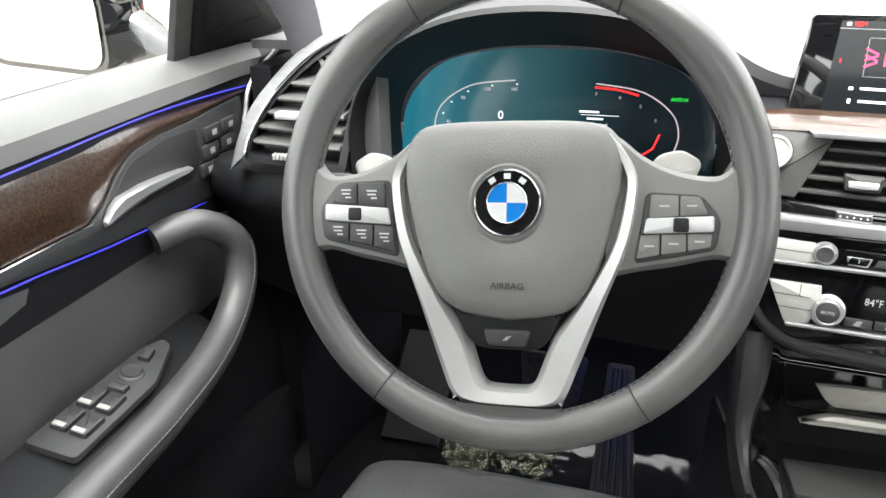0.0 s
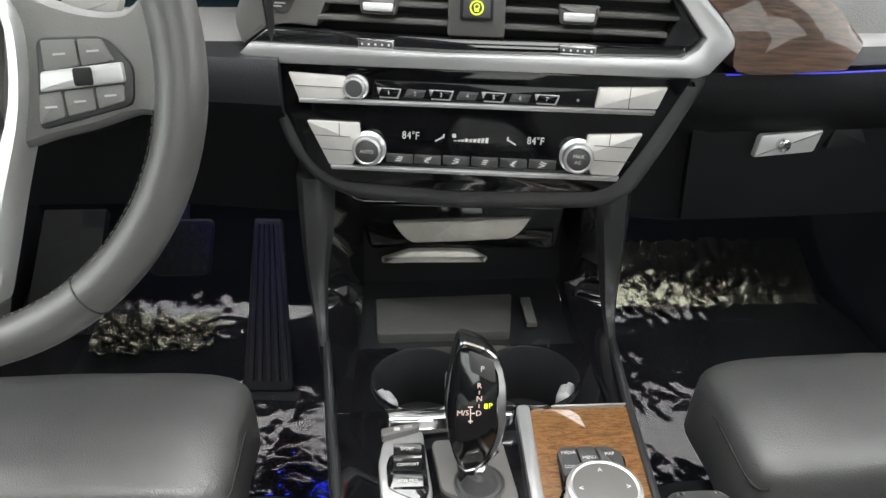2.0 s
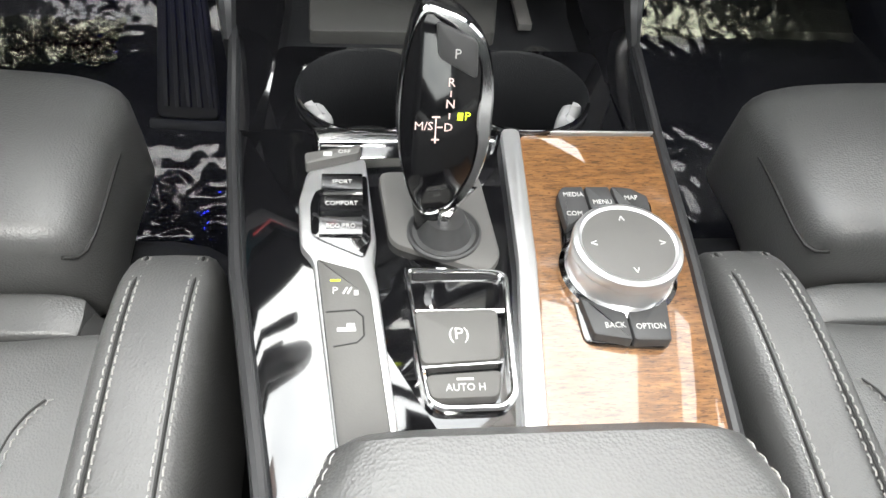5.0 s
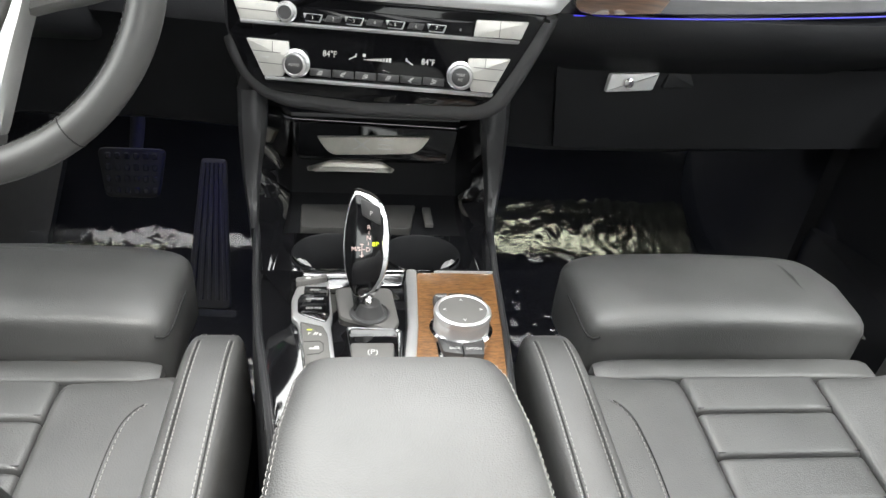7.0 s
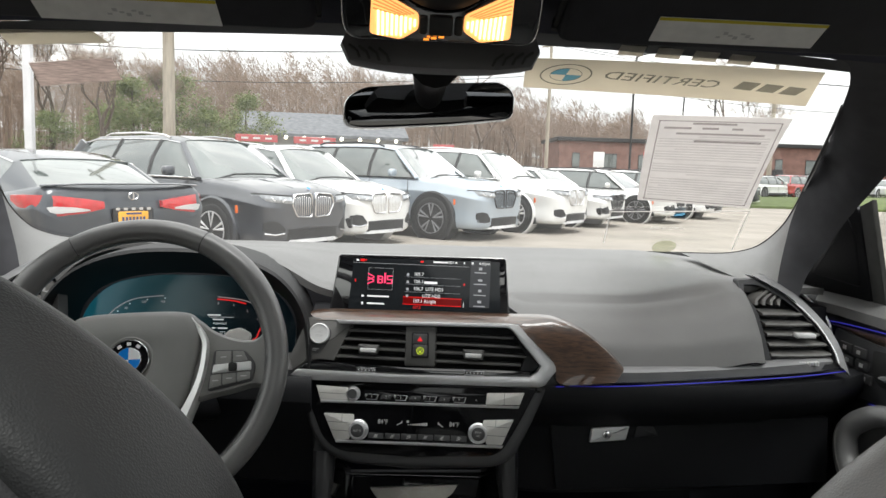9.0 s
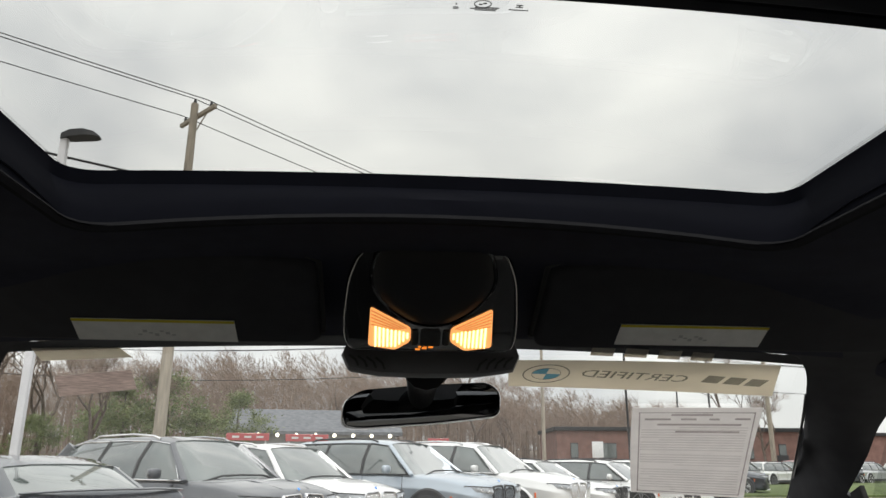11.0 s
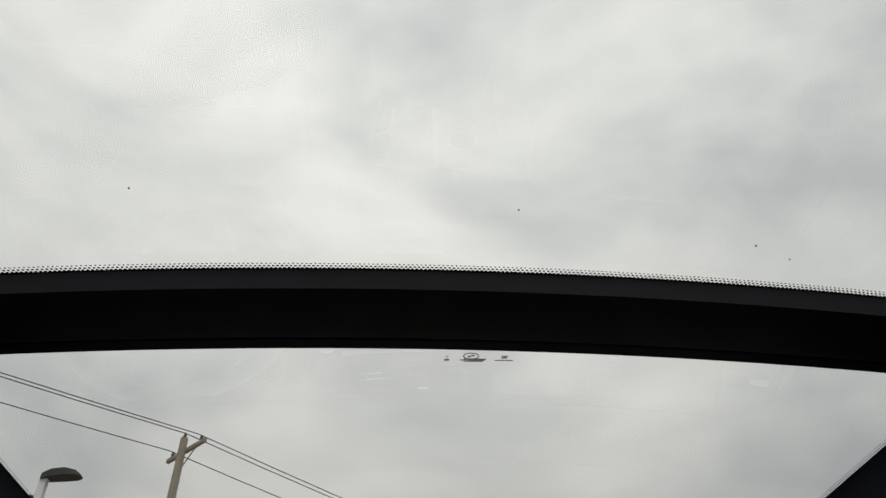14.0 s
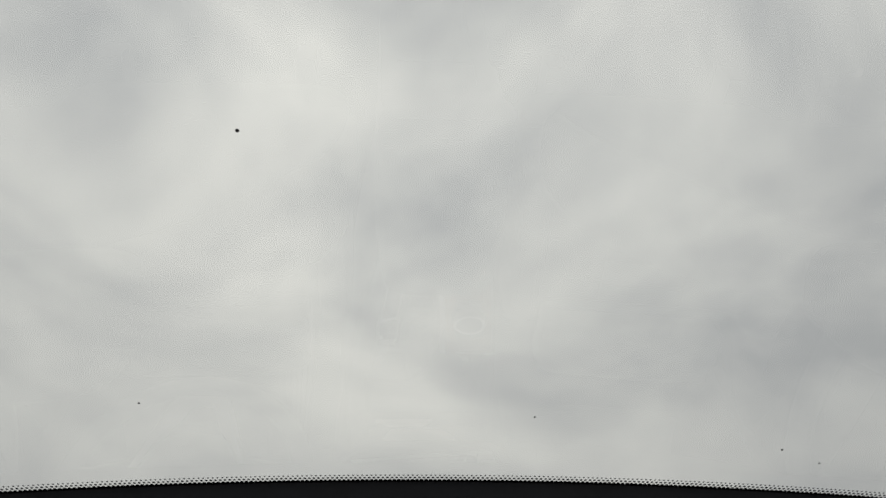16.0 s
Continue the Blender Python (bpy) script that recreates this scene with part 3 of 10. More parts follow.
PILLAR_CLOTH = mat("pillar_fabric", (0.030, 0.030, 0.034), rough=0.9, var=0.15, vscale=30, bump=0.3, bscale=1000)
for s in (-1, 1):
    edge = [Vector(ws_pt(0.5 + s * (u - 0.5), v)) + Vector((0, -0.003, -0.002)) for u, v in WS_EDGE]
    low = spline(edge[:8], 26)
    mid = spline([(s * x, y, z) for x, y, z in FOOT_LINE], 26)
    bm = bmesh.new()
    loft(bm, ribbon(low, mid, 0.010), closed=False, cap=False)
    tagged(part("pillar_foot", bm, SOFT), "grey moulded foot of the windshield pillar", "pillar", kind="structure")
    bm = bmesh.new()
    inner = spline([(s * x, y, z) for x, y, z in FOOT_LINE] + [tuple(e) for e in edge[8:]], 34)
    outer_ = spline([(s * x, y, z) for x, y, z in PILLAR_LINE], 34)
    loft(bm, ribbon(inner, outer_, 0.012), closed=False, cap=False)
    tagged(part("pillar_trim", bm, PILLAR_CLOTH), "dark fabric covered windshield pillar", "pillar", kind="structure")
    bm = bmesh.new()
    tube(bm, spline(edge[:9], 30), 0.0022, 6)
    tagged(part("glass_seal", bm, RUBBER), "thin black rubber seal round the windshield", "trim", kind="structure")
    # roof rail and rear pillars with window openings between
    bm = bmesh.new()
    loft(bm, [[(s * 0.60, y, z - 0.012), (s * 0.655, y, z - 0.035), (s * 0.70, y, z - 0.03), (s * 0.70, y, z + 0.05), (s * 0.62, y, z + 0.06)] for y, z in ((-0.22, 1.535), (-0.6, 1.575), (-1.2, 1.575), (-1.8, 1.555), (-2.3, 1.49))])
    tagged(part("roof_rail", bm, FABRIC), "dark padded roof rail above the door windows", "trim", kind="structure")
    bm = bmesh.new()
    for y0, y1 in ((-0.70, -0.86), (-1.62, -2.30)):
        loft(bm, [[(s * 0.855, y0, 1.14), (s * 0.83, y0, 1.14), (s * 0.83, y1, 1.14), (s * 0.855, y1, 1.14)], [(s * 0.70, y0 + 0.02, 1.56), (s * 0.67, y0 + 0.02, 1.55), (s * 0.67, y1, 1.55), (s * 0.70, y1, 1.56)]])
    tagged(part("pillar_trim", bm, FABRIC), "dark trimmed pillars behind the front door", "pillar", kind="structure")
    bm = bmesh.new()
    grid(bm, lambda u, v: (s * 0.84, -0.70 - 1.6 * u, 0.42 + 0.73 * v), 6, 4, 0.03, flip=s > 0)
    tagged(part("wall_side", bm, SOFT_DARK), "plain dark side wall behind the front door", "wall", kind="structure")
    bm = bmesh.new()
    grid(bm, lambda u, v: (s * (0.855 - 0.165 * v), -0.86 - 0.76 * u, 1.14 + 0.42 * v), 4, 4)
    tagged(part("window_rear", bm, SIDE_GLASS), "side window of the rear door", "window", kind="structure")
bm = bmesh.new()
grid(bm, lambda u, v: (-0.62 + 1.24 * u, -2.18 + -0.10 * v, 1.14 + 0.36 * v), 4, 4)
tagged(part("window_back", bm, SIDE_GLASS), "rear window of the car", "window", kind="structure")

# ---- dashboard ----
dash = thing("dashboard", label="dark grey soft-touch dashboard below the windshield", category="dashboard")
bm = bmesh.new()


def hood(x, y):
    """The raised cowl over the instruments."""
    a = math.exp(-(abs(x + 0.375) / 0.185) ** 4)
    return a * float(np.interp(y, [0.03, 0.06, 0.12, 0.25, 0.42, 0.55], [0.085, 0.088, 0.075, 0.045, 0.012, 0.0]))


def smooth(a, b, x):
    t = min(1.0, max(0.0, (x - a) / (b - a)))
    return t * t * (3 - 2 * t)


def dash_top(x, v, y0):
    y = y0 + (0.66 - 0.15 * x * x - y0) * (v ** 1.6)
    fold = smooth(0.150, 0.138, y) * smooth(0.15, 0.20, x) * smooth(0.57, 0.50, x)
    lift = 0.026 * smooth(0.36, 0.575, abs(x)) * math.exp(-((y - 0.16) / 0.13) ** 2)
    return (x, y, dash_z(y, x) + hood(x, y) + lift - 0.008 * fold)


def pad_front(x):
    if x < -0.17:
        return float(np.interp(x, [-0.575, -0.55, -0.19, -0.17], [0.10, 0.140, 0.140, 0.135]))
    return 0.135 + (0.03 - 0.135) * min(1.0, max(0.0, (x - 0.12) / 0.14))


grid(bm, lambda u, v: dash_top(-0.575 + 1.15 * u, v, pad_front(-0.575 + 1.15 * u)), 80, 56, 0.012)
part("top_pad", bm, SOFT, dash)
for s in (-1, 1):
    bm = bmesh.new()
    grid(bm, lambda u, v: dash_top(s * (0.575 + 0.225 * u), v, 0.150 + 0.10 * u * u), 14, 30, 0.012, flip=s < 0)
    part("top_pad", bm, SOFT, dash)
bm = bmesh.new()
grid(bm, lambda u, v: (-0.165 + 0.33 * u, 0.098 + 0.050 * v - 0.035 * u, 1.1475 + 0.014 * v), 6, 3, 0.004)
part("screen_ledge", bm, SOFT_DARK, dash)
# passenger side: satin strip, light strip, lower body
TRIM_METAL = mat("brushed_dark_aluminium", (0.22, 0.22, 0.225), rough=0.50, metal=0.40, var=0.08, vscale=20, stretch=(1, 8, 8))
bm = bmesh.new()
loft(bm, [[(x + 0.014 * k, y + 0.02, zt), (x + 0.014 * k, y + 0.006, zt - 0.0015), (x + 0.011 * k, y + 0.001, zt - 0.006), (x, y, zb + 0.003), (x, y + 0.004, zb), (x, y + 0.03, zb)] for x, y, zt, zb, k in ((0.320, 0.016, 1.086, 1.0605, 1), (0.36, 0.017, 1.0865, 1.0615, 1), (0.43, 0.020, 1.088, 1.0645, 0.5), (0.565, 0.032, 1.092, 1.070, 0), (0.66, 0.050, 1.0955, 1.072, 0), (0.735, 0.074, 1.096, 1.0735, 0))])
part("trim_strip", bm, TRIM_METAL, dash, "satin silver trim strip")
bm = bmesh.new()
tube(bm, spline([(0.225, 0.012, 1.0575), (0.32, 0.012, 1.0590), (0.43, 0.016, 1.0630), (0.565, 0.028, 1.0685), (0.66, 0.045, 1.0710), (0.740, 0.070, 1.0725)], 24), 0.0008, 6)
part("light_strip", bm, BLUE_LED, dash, "thin blue ambient light strip")
bm = bmesh.new()
lo = [(0.006, 1.0585), (0.003, 1.045), (0.008, 1.025), (0.028, 1.002), (0.052, 0.985), (0.070, 0.965), (0.085, 0.900), (0.088, 0.852), (0.105, 0.838), (0.30, 0.815), (0.30, 1.05)]
loft(bm, [[(x, y + dy, z) for y, z in lo] for x, dy in ((0.185, 0.012), (0.25, 0.004), (0.40, 0.008), (0.60, 0.024), (0.72, 0.055), (0.80, 0.10))])
part("lower_panel", bm, SOFT_DARK, dash)
bm = bmesh.new()
lo2 = [(0.045, 1.058), (0.035, 1.045), (0.035, 1.020), (0.060, 0.99), (0.085, 0.93), (0.105, 0.86), (0.15, 0.835), (0.34, 0.82), (0.34, 1.05)]
loft(bm, [[(x, y + dy, z) for y, z in lo2] for x, dy in ((-0.80, 0.07), (-0.72, 0.035), (-0.58, 0.02), (-0.30, 0.02), (-0.16, 0.0))])
part("lower_panel", bm, SOFT_DARK, dash)
# face around the instrument housing
bm = bmesh.new()
arch_out = [(-0.59, 1.055), (-0.592, 1.12), (-0.575, 1.175), (-0.53, 1.222), (-0.46, 1.250), (-0.375, 1.258), (-0.29, 1.250), (-0.22, 1.222), (-0.18, 1.175), (-0.165, 1.12), (-0.162, 1.055)]
arch_in = [(-0.553, 1.070), (-0.556, 1.115), (-0.545, 1.150), (-0.515, 1.180), (-0.455, 1.200), (-0.375, 1.206), (-0.295, 1.200), (-0.237, 1.180), (-0.205, 1.150), (-0.196, 1.115), (-0.199, 1.070)]
ao = spline([(x, 0.0, z) for x, z in arch_out], 41)
ai = spline([(x, 0.0, z) for x, z in arch_in], 41)
rings = []
for k, (t, y) in enumerate(((0.0, 0.165), (0.0, 0.085), (0.02, 0.066), (0.12, 0.062), (0.55, 0.100), (0.92, 0.138), (1.0, 0.148))):
    rings.append([(p.x * (1 - t) + q.x * t, y, p.z * (1 - t) + q.z * t) for p, q in zip(ao, ai)])
loft(bm, rings, closed=False, cap=False)
part("cowl", bm, mat("cowl_black", (0.008, 0.008, 0.009), rough=0.6, var=0.1, vscale=20, bump=0.2, bscale=900), dash)
bm = bmesh.new()
grid(bm, lambda u, v: (-0.588 + 0.03 * u, 0.088 - 0.01 * u, 1.055 + 0.125 * v), 4, 6, 0.02)
grid(bm, lambda u, v: (-0.60 + 0.44 * u, 0.085 + 0.03 * v, 1.05 + 0.03 * v), 8, 2, 0.01)
part("face", bm, SOFT, dash)

# glovebox front
glove = thing("glovebox", label="closed dark glovebox with a satin handle", category="glovebox")
bm = bmesh.new()
grid(bm, lambda u, v: (0.232 + 0.50 * u + 0.02 * (1 - v), 0.0655 + 0.018 * (1 - v) + 0.01 * u + 0.02 * u * u, 0.856 + 0.125 * v), 10, 6, 0.012)
part("lid", bm, SOFT_DARK, glove)
GH = fr((0.335, 0.070, 0.960), (0.995, 0.06, 0.03), (0, 0.2, 0.98))
bm = bmesh.new()
slab(bm, rounded([(-0.037, -0.0125), (0.026, -0.0110), (0.033, 0.0120), (-0.033, 0.0110)], 0.003), 0, 0.008, 0.003)
part("handle", bm, TAB_METAL, glove, "satin silver pull handle", m=GH)
bm = bmesh.new()
lathe(bm, [(0.0065, 0.0), (0.0065, 0.0135), (0.0055, 0.0142), (0.0, 0.0142)], 20, m=GH @ Matrix.Translation((-0.010, 0.0, 0)))
part("lock", bm, CHROME, glove, "round key lock")
bm = bmesh.new()
slab(bm, rounded([(0.040, -0.010), (0.085, -0.008), (0.075, 0.010), (0.046, 0.011)], 0.004), -0.004, 0.0045, 0.002)
part("finger_recess", bm, SOFT_DARK, glove, m=GH)

# ---- centre stack, in the frame of its panel ----
c8, s8 = math.cos(radians(8.5)), math.sin(radians(8.5))
ST = fr((0.01, 0.05, 1.12), (c8, -s8, 0), (s8 * math.sin(radians(12)), c8 * math.sin(radians(12)), math.cos(radians(12))))

stack = thing("centre_stack", m=ST, label="dark centre stack housing tilted towards the driver", category="console panel")
bm = bmesh.new()
slab(bm, rounded([(-0.206, -0.068), (-0.1889, -0.0900), (-0.1700, -0.1526), (-0.1420, -0.1870), (-0.1060, -0.2000), (-0.0014, -0.2030), (0.1280, -0.1930), (0.1550, -0.1776), (0.1800, -0.1271), (0.2060, -0.0640), (0.16, -0.05), (-0.16, -0.05)], [0.01, 0.02, 0.03, 0.03, 0.03, 0.0, 0.03, 0.02, 0.02, 0.01, 0.0, 0.0], 5), -0.09, -0.001, 0.012, 4)
part("housing", bm, mat("stack_grain", (0.055, 0.055, 0.057), rough=0.5, var=0.1, vscale=14, bump=0.25, bscale=900, kind="voronoi"), stack)
bm = bmesh.new()
slab(bm, rounded([(-0.190, -0.0725), (-0.1720, -0.1076), (-0.1470, -0.1630), (-0.1200, -0.1805), (-0.0096, -0.1833), (0.1200, -0.1750), (0.1380, -0.1655), (0.1610, -0.1251), (0.1900, -0.0640), (0.10, -0.060), (-0.10, -0.064)], [0.006, 0.02, 0.02, 0.02, 0, 0.02, 0.02, 0.02, 0.006, 0, 0], 5), -0.03, 0.0015, 0.003)
part("gloss_panel", bm, PANEL_BLACK, stack, "piano black control panel")
plate("backing", [(-0.20, -0.062), (0.19, -0.058), (0.20, -0.03), (0.14, 0.026), (-0.15, 0.022), (-0.20, -0.03)], -0.06, -0.036, SOFT_DARK, stack)

# wood inlay across the dash
inlay = thing("wood_inlay", m=ST, label="glossy dark oak inlay strip across the dash", category="wood trim")
bm = bmesh.new()
wtop = [(-0.169, 0.034), (-0.160, 0.040), (0.130, 0.0455), (0.195, 0.0465), (0.222, 0.0415), (0.256, 0.028), (0.290, 0.004), (0.3230, -0.0270)]
wbot = [(-0.166, 0.0225), (-0.140, 0.0235), (0.130, 0.0300), (0.155, 0.0250), (0.185, 0.000), (0.214, -0.0290), (0.225, -0.0590), (0.3085, -0.0515)]
rings = []
for a, b in zip(spline([(*p, 0) for p in wtop], 34), spline([(*p, 0) for p in wbot], 34)):
    zz = -0.018 + 0.012 * min(1.0, max(0.0, (a.x - 0.12) / 0.1))
    back = -0.030
    rings.append([(a.x, a.y + 0.004, zz - 0.022), (a.x, a.y, zz - 0.006), (a.x, a.y - 0.002, zz - 0.001)] + [(a.x + (b.x - a.x) * t, (a.y - 0.004) + (b.y + 0.002 - a.y + 0.004) * t, zz + 0.016 * t ** 0.7) for t in (0.1, 0.35, 0.6, 0.85, 1.0)] + [(b.x, b.y, zz + 0.002), (b.x, b.y, zz - 0.03)])
cut = next(i for i, r in enumerate(rings) if r[0][0] > 0.135)
loft(bm, rings[:cut + 1])
part("inlay_strip", bm, WOOD, inlay)
bm = bmesh.new()
loft(bm, rings[cut:])
part("inlay_panel", bm, WOOD, inlay)

# satin frame round the vents
vent = thing("centre_vents", m=ST, label="twin black centre air vents in a satin frame", category="air vent")
VENT_GREY = mat("vent_grey_plastic", (0.072, 0.071, 0.069), rough=0.46, var=0.06, vscale=30, bump=0.08, bscale=900)
bm = bmesh.new()
slab(bm, [(-0.1350, 0.0262), (0.140, 0.0330), (0.156, 0.0310), (0.2175, -0.0290), (0.2175, -0.0360), (0.200, -0.0600), (0.190, -0.0640), (-0.02, -0.0685), (-0.1838, -0.0714), (-0.2038, -0.0643), (-0.1943, -0.0551), (-0.02, -0.0555), (0.176, -0.0490), (0.1875, -0.0400), (0.192, -0.031), (0.1445, 0.0235), (0.1380, 0.0262), (-0.02, 0.0222), (-0.1299, 0.0201)], -0.02, 0.009, 0.0018)
part("frame", bm, SATIN, vent, "satin aluminium frame")
for side in (-1, 1):
    for k in range(4):
        w = 0.0105 - 0.0140 * k
        a0, a1 = (-0.1150 - 0.0066 * k, -0.022) if side < 0 else (0.025, (0.1490, 0.1600, 0.1700, 0.1620)[k])
        pr = [(-0.001, -0.0026), (0.0008, -0.0012), (0.0008, 0.0012), (-0.003, 0.0022), (-0.024, 0.0034), (-0.024, 0.0012)]
        bm = bmesh.new()
        loft(bm, [[(x, w + dy, -0.002 + dz) for dz, dy in pr] for x in (a0, a0 + (a1 - a0) * 0.5, a1)])
        part("slat", bm, VENT_GREY, vent)
    cx = -0.0815 if side < 0 else 0.0865
    bm = bmesh.new()
    slab(bm, rounded([(cx - 0.0148, -0.0262), (cx + 0.0148, -0.0262), (cx + 0.0172, -0.0108), (cx - 0.0172, -0.0108)], 0.002), -0.004, 0.006, 0.003)
    tb = part("tab", bm, VENT_GREY, vent, "dark vent tab")
    bm = bmesh.new()
    slab(bm, rounded([(cx - 0.0125, -0.0232), (cx + 0.0125, -0.0232), (cx + 0.0132, -0.0165), (cx - 0.0132, -0.0165)], 0.002), 0.004, 0.0085, 0.0018)
    part("lip", bm, TAB_METAL, tb, "pale metal lip")
    # thumbwheel in its slot
    wx = -0.0838 if side < 0 else 0.0888
    wy = -0.0510 if side < 0 else -0.0470
    bm = bmesh.new()
    slab(bm, rounded([(wx - 0.0160, wy - 0.0040), (wx + 0.0160, wy - 0.0040), (wx + 0.0160, wy + 0.0042), (wx - 0.0160, wy + 0.0042)], 0.001), -0.004, 0.0045, 0.0012)
    tw = part("thumbwheel", bm, CHROME, vent, "chrome thumbwheel with pale marks")
    bm = bmesh.new()
    slab(bm, rect(0.029, 0.0050, 0.0008, wx, wy), 0.003, 0.0050, 0.0003)
    part("wheel_band", bm, DARK_KEY, tw)
    for i in range(5):
        bm = bmesh.new()
        slab(bm, circle(0.0010, 10, wx - 0.0116 + 0.0058 * i, wy), 0.0048, 0.0056)
        part("wheel_mark", bm, TAB_METAL, tw)
bm = bmesh.new()
slab(bm, [(-0.1990, -0.0585), (-0.02, -0.0570), (0.181, -0.0500), (0.178, -0.0395), (-0.02, -0.0430), (-0.1785, -0.0415)], -0.02, 0.001, 0.002)
part("gloss_strip", bm, GLOSS, vent)
bm = bmesh.new()
slab(bm, rounded([(-0.0226, -0.041), (0.0262, -0.0405), (0.0250, 0.0225), (-0.0230, 0.0215)], 0.003), -0.03, 0.002, 0.002)
part("centre_block", bm, VENT_GREY, vent)
bm = bmesh.new()
slab(bm, rounded([(-0.0125, -0.0280), (0.0160, -0.0275), (0.0140, 0.0135), (-0.0130, 0.0125)], 0.003), -0.002, 0.0032, 0.0008)
part("key_surround", bm, SOFT_DARK, vent)
bm = bmesh.new()
slab(bm, [(0.160, -0.040), (0.184, -0.040), (0.191, -0.031), (0.1460, 0.0225), (0.1440, 0.0225), (0.170, -0.0150)], -0.03, -0.003, 0.002)
part("side_block", bm, SOFT_DARK, vent)
# hazard and lock keys
keys = thing("hazard_switch", m=ST, label="black hazard and lock keys between the vents", category="switch")
bm = bmesh.new()
slab(bm, rect(0.0225, 0.0165, 0.002, 0.0006, 0.0018), 0.0, 0.0048, 0.001)
part("hazard_key", bm, DARK_KEY, keys)
bm = bmesh.new()
slab(bm, rect(0.0228, 0.0178, 0.002, 0.0016, -0.0160), 0.0, 0.0048, 0.001)
part("lock_key", bm, DARK_KEY, keys)
RED = mat("red_print", (0.6, 0.01, 0.02), rough=0.5, emit=(1.0, 0.02, 0.03), power=0.15)
LIME = mat("lime_print", (0.45, 0.55, 0.02), rough=0.5, emit=(0.7, 0.9, 0.03), power=0.18)
bm = bmesh.new()
tri = [(-0.0036, -0.0016), (0.0048, -0.0016), (0.0006, 0.0058)]
band(bm, tri, inset(tri, 0.0012), 0.0048, 0.0051)
slab(bm, [(-0.0012, -0.0003), (0.0024, -0.0003), (0.0006, 0.0028)], 0.0048, 0.0051)
part("warning_triangle", bm, RED, keys, "red warning triangle")
bm = bmesh.new()
band(bm, circle(0.0058, 28, 0.0016, -0.0165), circle(0.0048, 28, 0.0016, -0.0165), 0.0048, 0.0051)
band(bm, circle(0.0024, 16, 0.0016, -0.0155), circle(0.0017, 16, 0.0016, -0.0155), 0.0048, 0.0051)
box(bm, (0.0016, -0.0182, 0.0049), (0.0036, 0.0026, 0.0004))
part("lock_symbol", bm, LIME, keys, "yellow-green ring symbol")

# start button
start = thing("start_button", m=ST, label="round silver engine start button", category="button")
bm = bmesh.new()
slab(bm, rounded([(-0.1830, 0.0300), (-0.1376, 0.0245), (-0.1120, 0.0195), (-0.1372, -0.0400), (-0.1634, -0.0380), (-0.1847, -0.0440), (-0.2036, -0.0587), (-0.2110, -0.0377)], [0.008, 0.002, 0.001, 0.002, 0.01, 0.01, 0.003, 0.01]), -0.03, -0.003, 0.002)
part("housing", bm, mat("button_housing", (0.105, 0.103, 0.099), rough=0.45, var=0.05, vscale=30, bump=0.1, bscale=900), start)
bm = bmesh.new()
slab(bm, circle(0.0178, 36, -0.1625, 0.0030), -0.004, -0.0005, 0.001)
part("collar", bm, DARK_KEY, start)
bm = bmesh.new()
lathe(bm, [(0.0165, 0.0), (0.0165, 0.005), (0.0152, 0.0068), (0.0145, 0.0068), (0.0143, 0.0058), (0.008, 0.0054), (0, 0.0052)], 36, m=Matrix.Translation((-0.1625, 0.0030, -0.001)))
part("button", bm, TAB_METAL, start, "pale silver push button")
words("START", 0.0048, -0.1625, 0.0055, 0.0054, DIM_MARK, start)
words("STOP", 0.0048, -0.1625, -0.0005, 0.0054, DIM_MARK, start)
bm = bmesh.new()
slab(bm, rounded([(-0.1820, -0.0010), (-0.1800, -0.0235), (-0.1680, -0.0300), (-0.1610, -0.0285), (-0.1500, -0.0095), (-0.1490, -0.0040)], [0.001, 0.005, 0.003, 0.003, 0.002, 0.001]), -0.004, -0.0015, 0.001)
part("auto_stop_key", bm, DARK_KEY, start)
bm = bmesh.new()
box(bm, (-0.168, -0.0215, -0.0012), (0.010, 0.0012, 0.0003))
box(bm, (-0.170, -0.0242, -0.0012), (0.007, 0.0010, 0.0003))
part("key_mark", bm, DIM_MARK, start, flat=True)

# radio bar
radio = thing("radio_panel", m=ST, label="slim silver and black audio control bar", category="control panel")
for nm, pts in (("left_keys", [(-0.162, -0.0790), (-0.1535, -0.1020), (-0.1090, -0.1000), (-0.1110, -0.0800)]), ("right_keys", [(0.1107, -0.0770), (0.1090, -0.0950), (0.1625, -0.0930), (0.1690, -0.0735)])):
    bm = bmesh.new()
    slab(bm, rounded(pts, 0.0015), 0.0, 0.005, 0.001)
    k1 = part(nm, bm, GREY_KEY, radio, "satin silver key pair")
    bm = bmesh.new()
    ya = sum(p[1] for p in pts) / 4
    xa = sum(p[0] for p in pts) / 4
    if nm == "left_keys":
        box(bm, (xa, ya, 0.00505), (0.044, 0.0006, 0.0004))
    else:
        box(bm, (xa, ya, 0.00505), (0.0006, 0.018, 0.0004))
    part("key_gap", bm, DARK_MARK, k1, flat=True)
words("MODE", 0.0042, -0.130, -0.0843, 0.0052, DIM_MARK, radio)
words("<", 0.005, 0.124, -0.088, 0.0052, DIM_MARK, radio)
words(">", 0.005, 0.152, -0.087, 0.0052, DIM_MARK, radio)
bm = bmesh.new()
slab(bm, rounded([(-0.153, -0.1055), (0.160, -0.0985), (0.162, -0.0945), (-0.1535, -0.1015)], 0.001), 0.0, 0.006, 0.0012)
part("silver_rail", bm, SATIN, radio, "satin silver rail")
bm = bmesh.new()
slab(bm, rounded([(-0.088, -0.0985), (0.108, -0.0945), (0.108, -0.0790), (-0.085, -0.0820)], 0.001), 0.0, 0.003, 0.001)
part("key_bed", bm, PANEL_BLACK, radio)
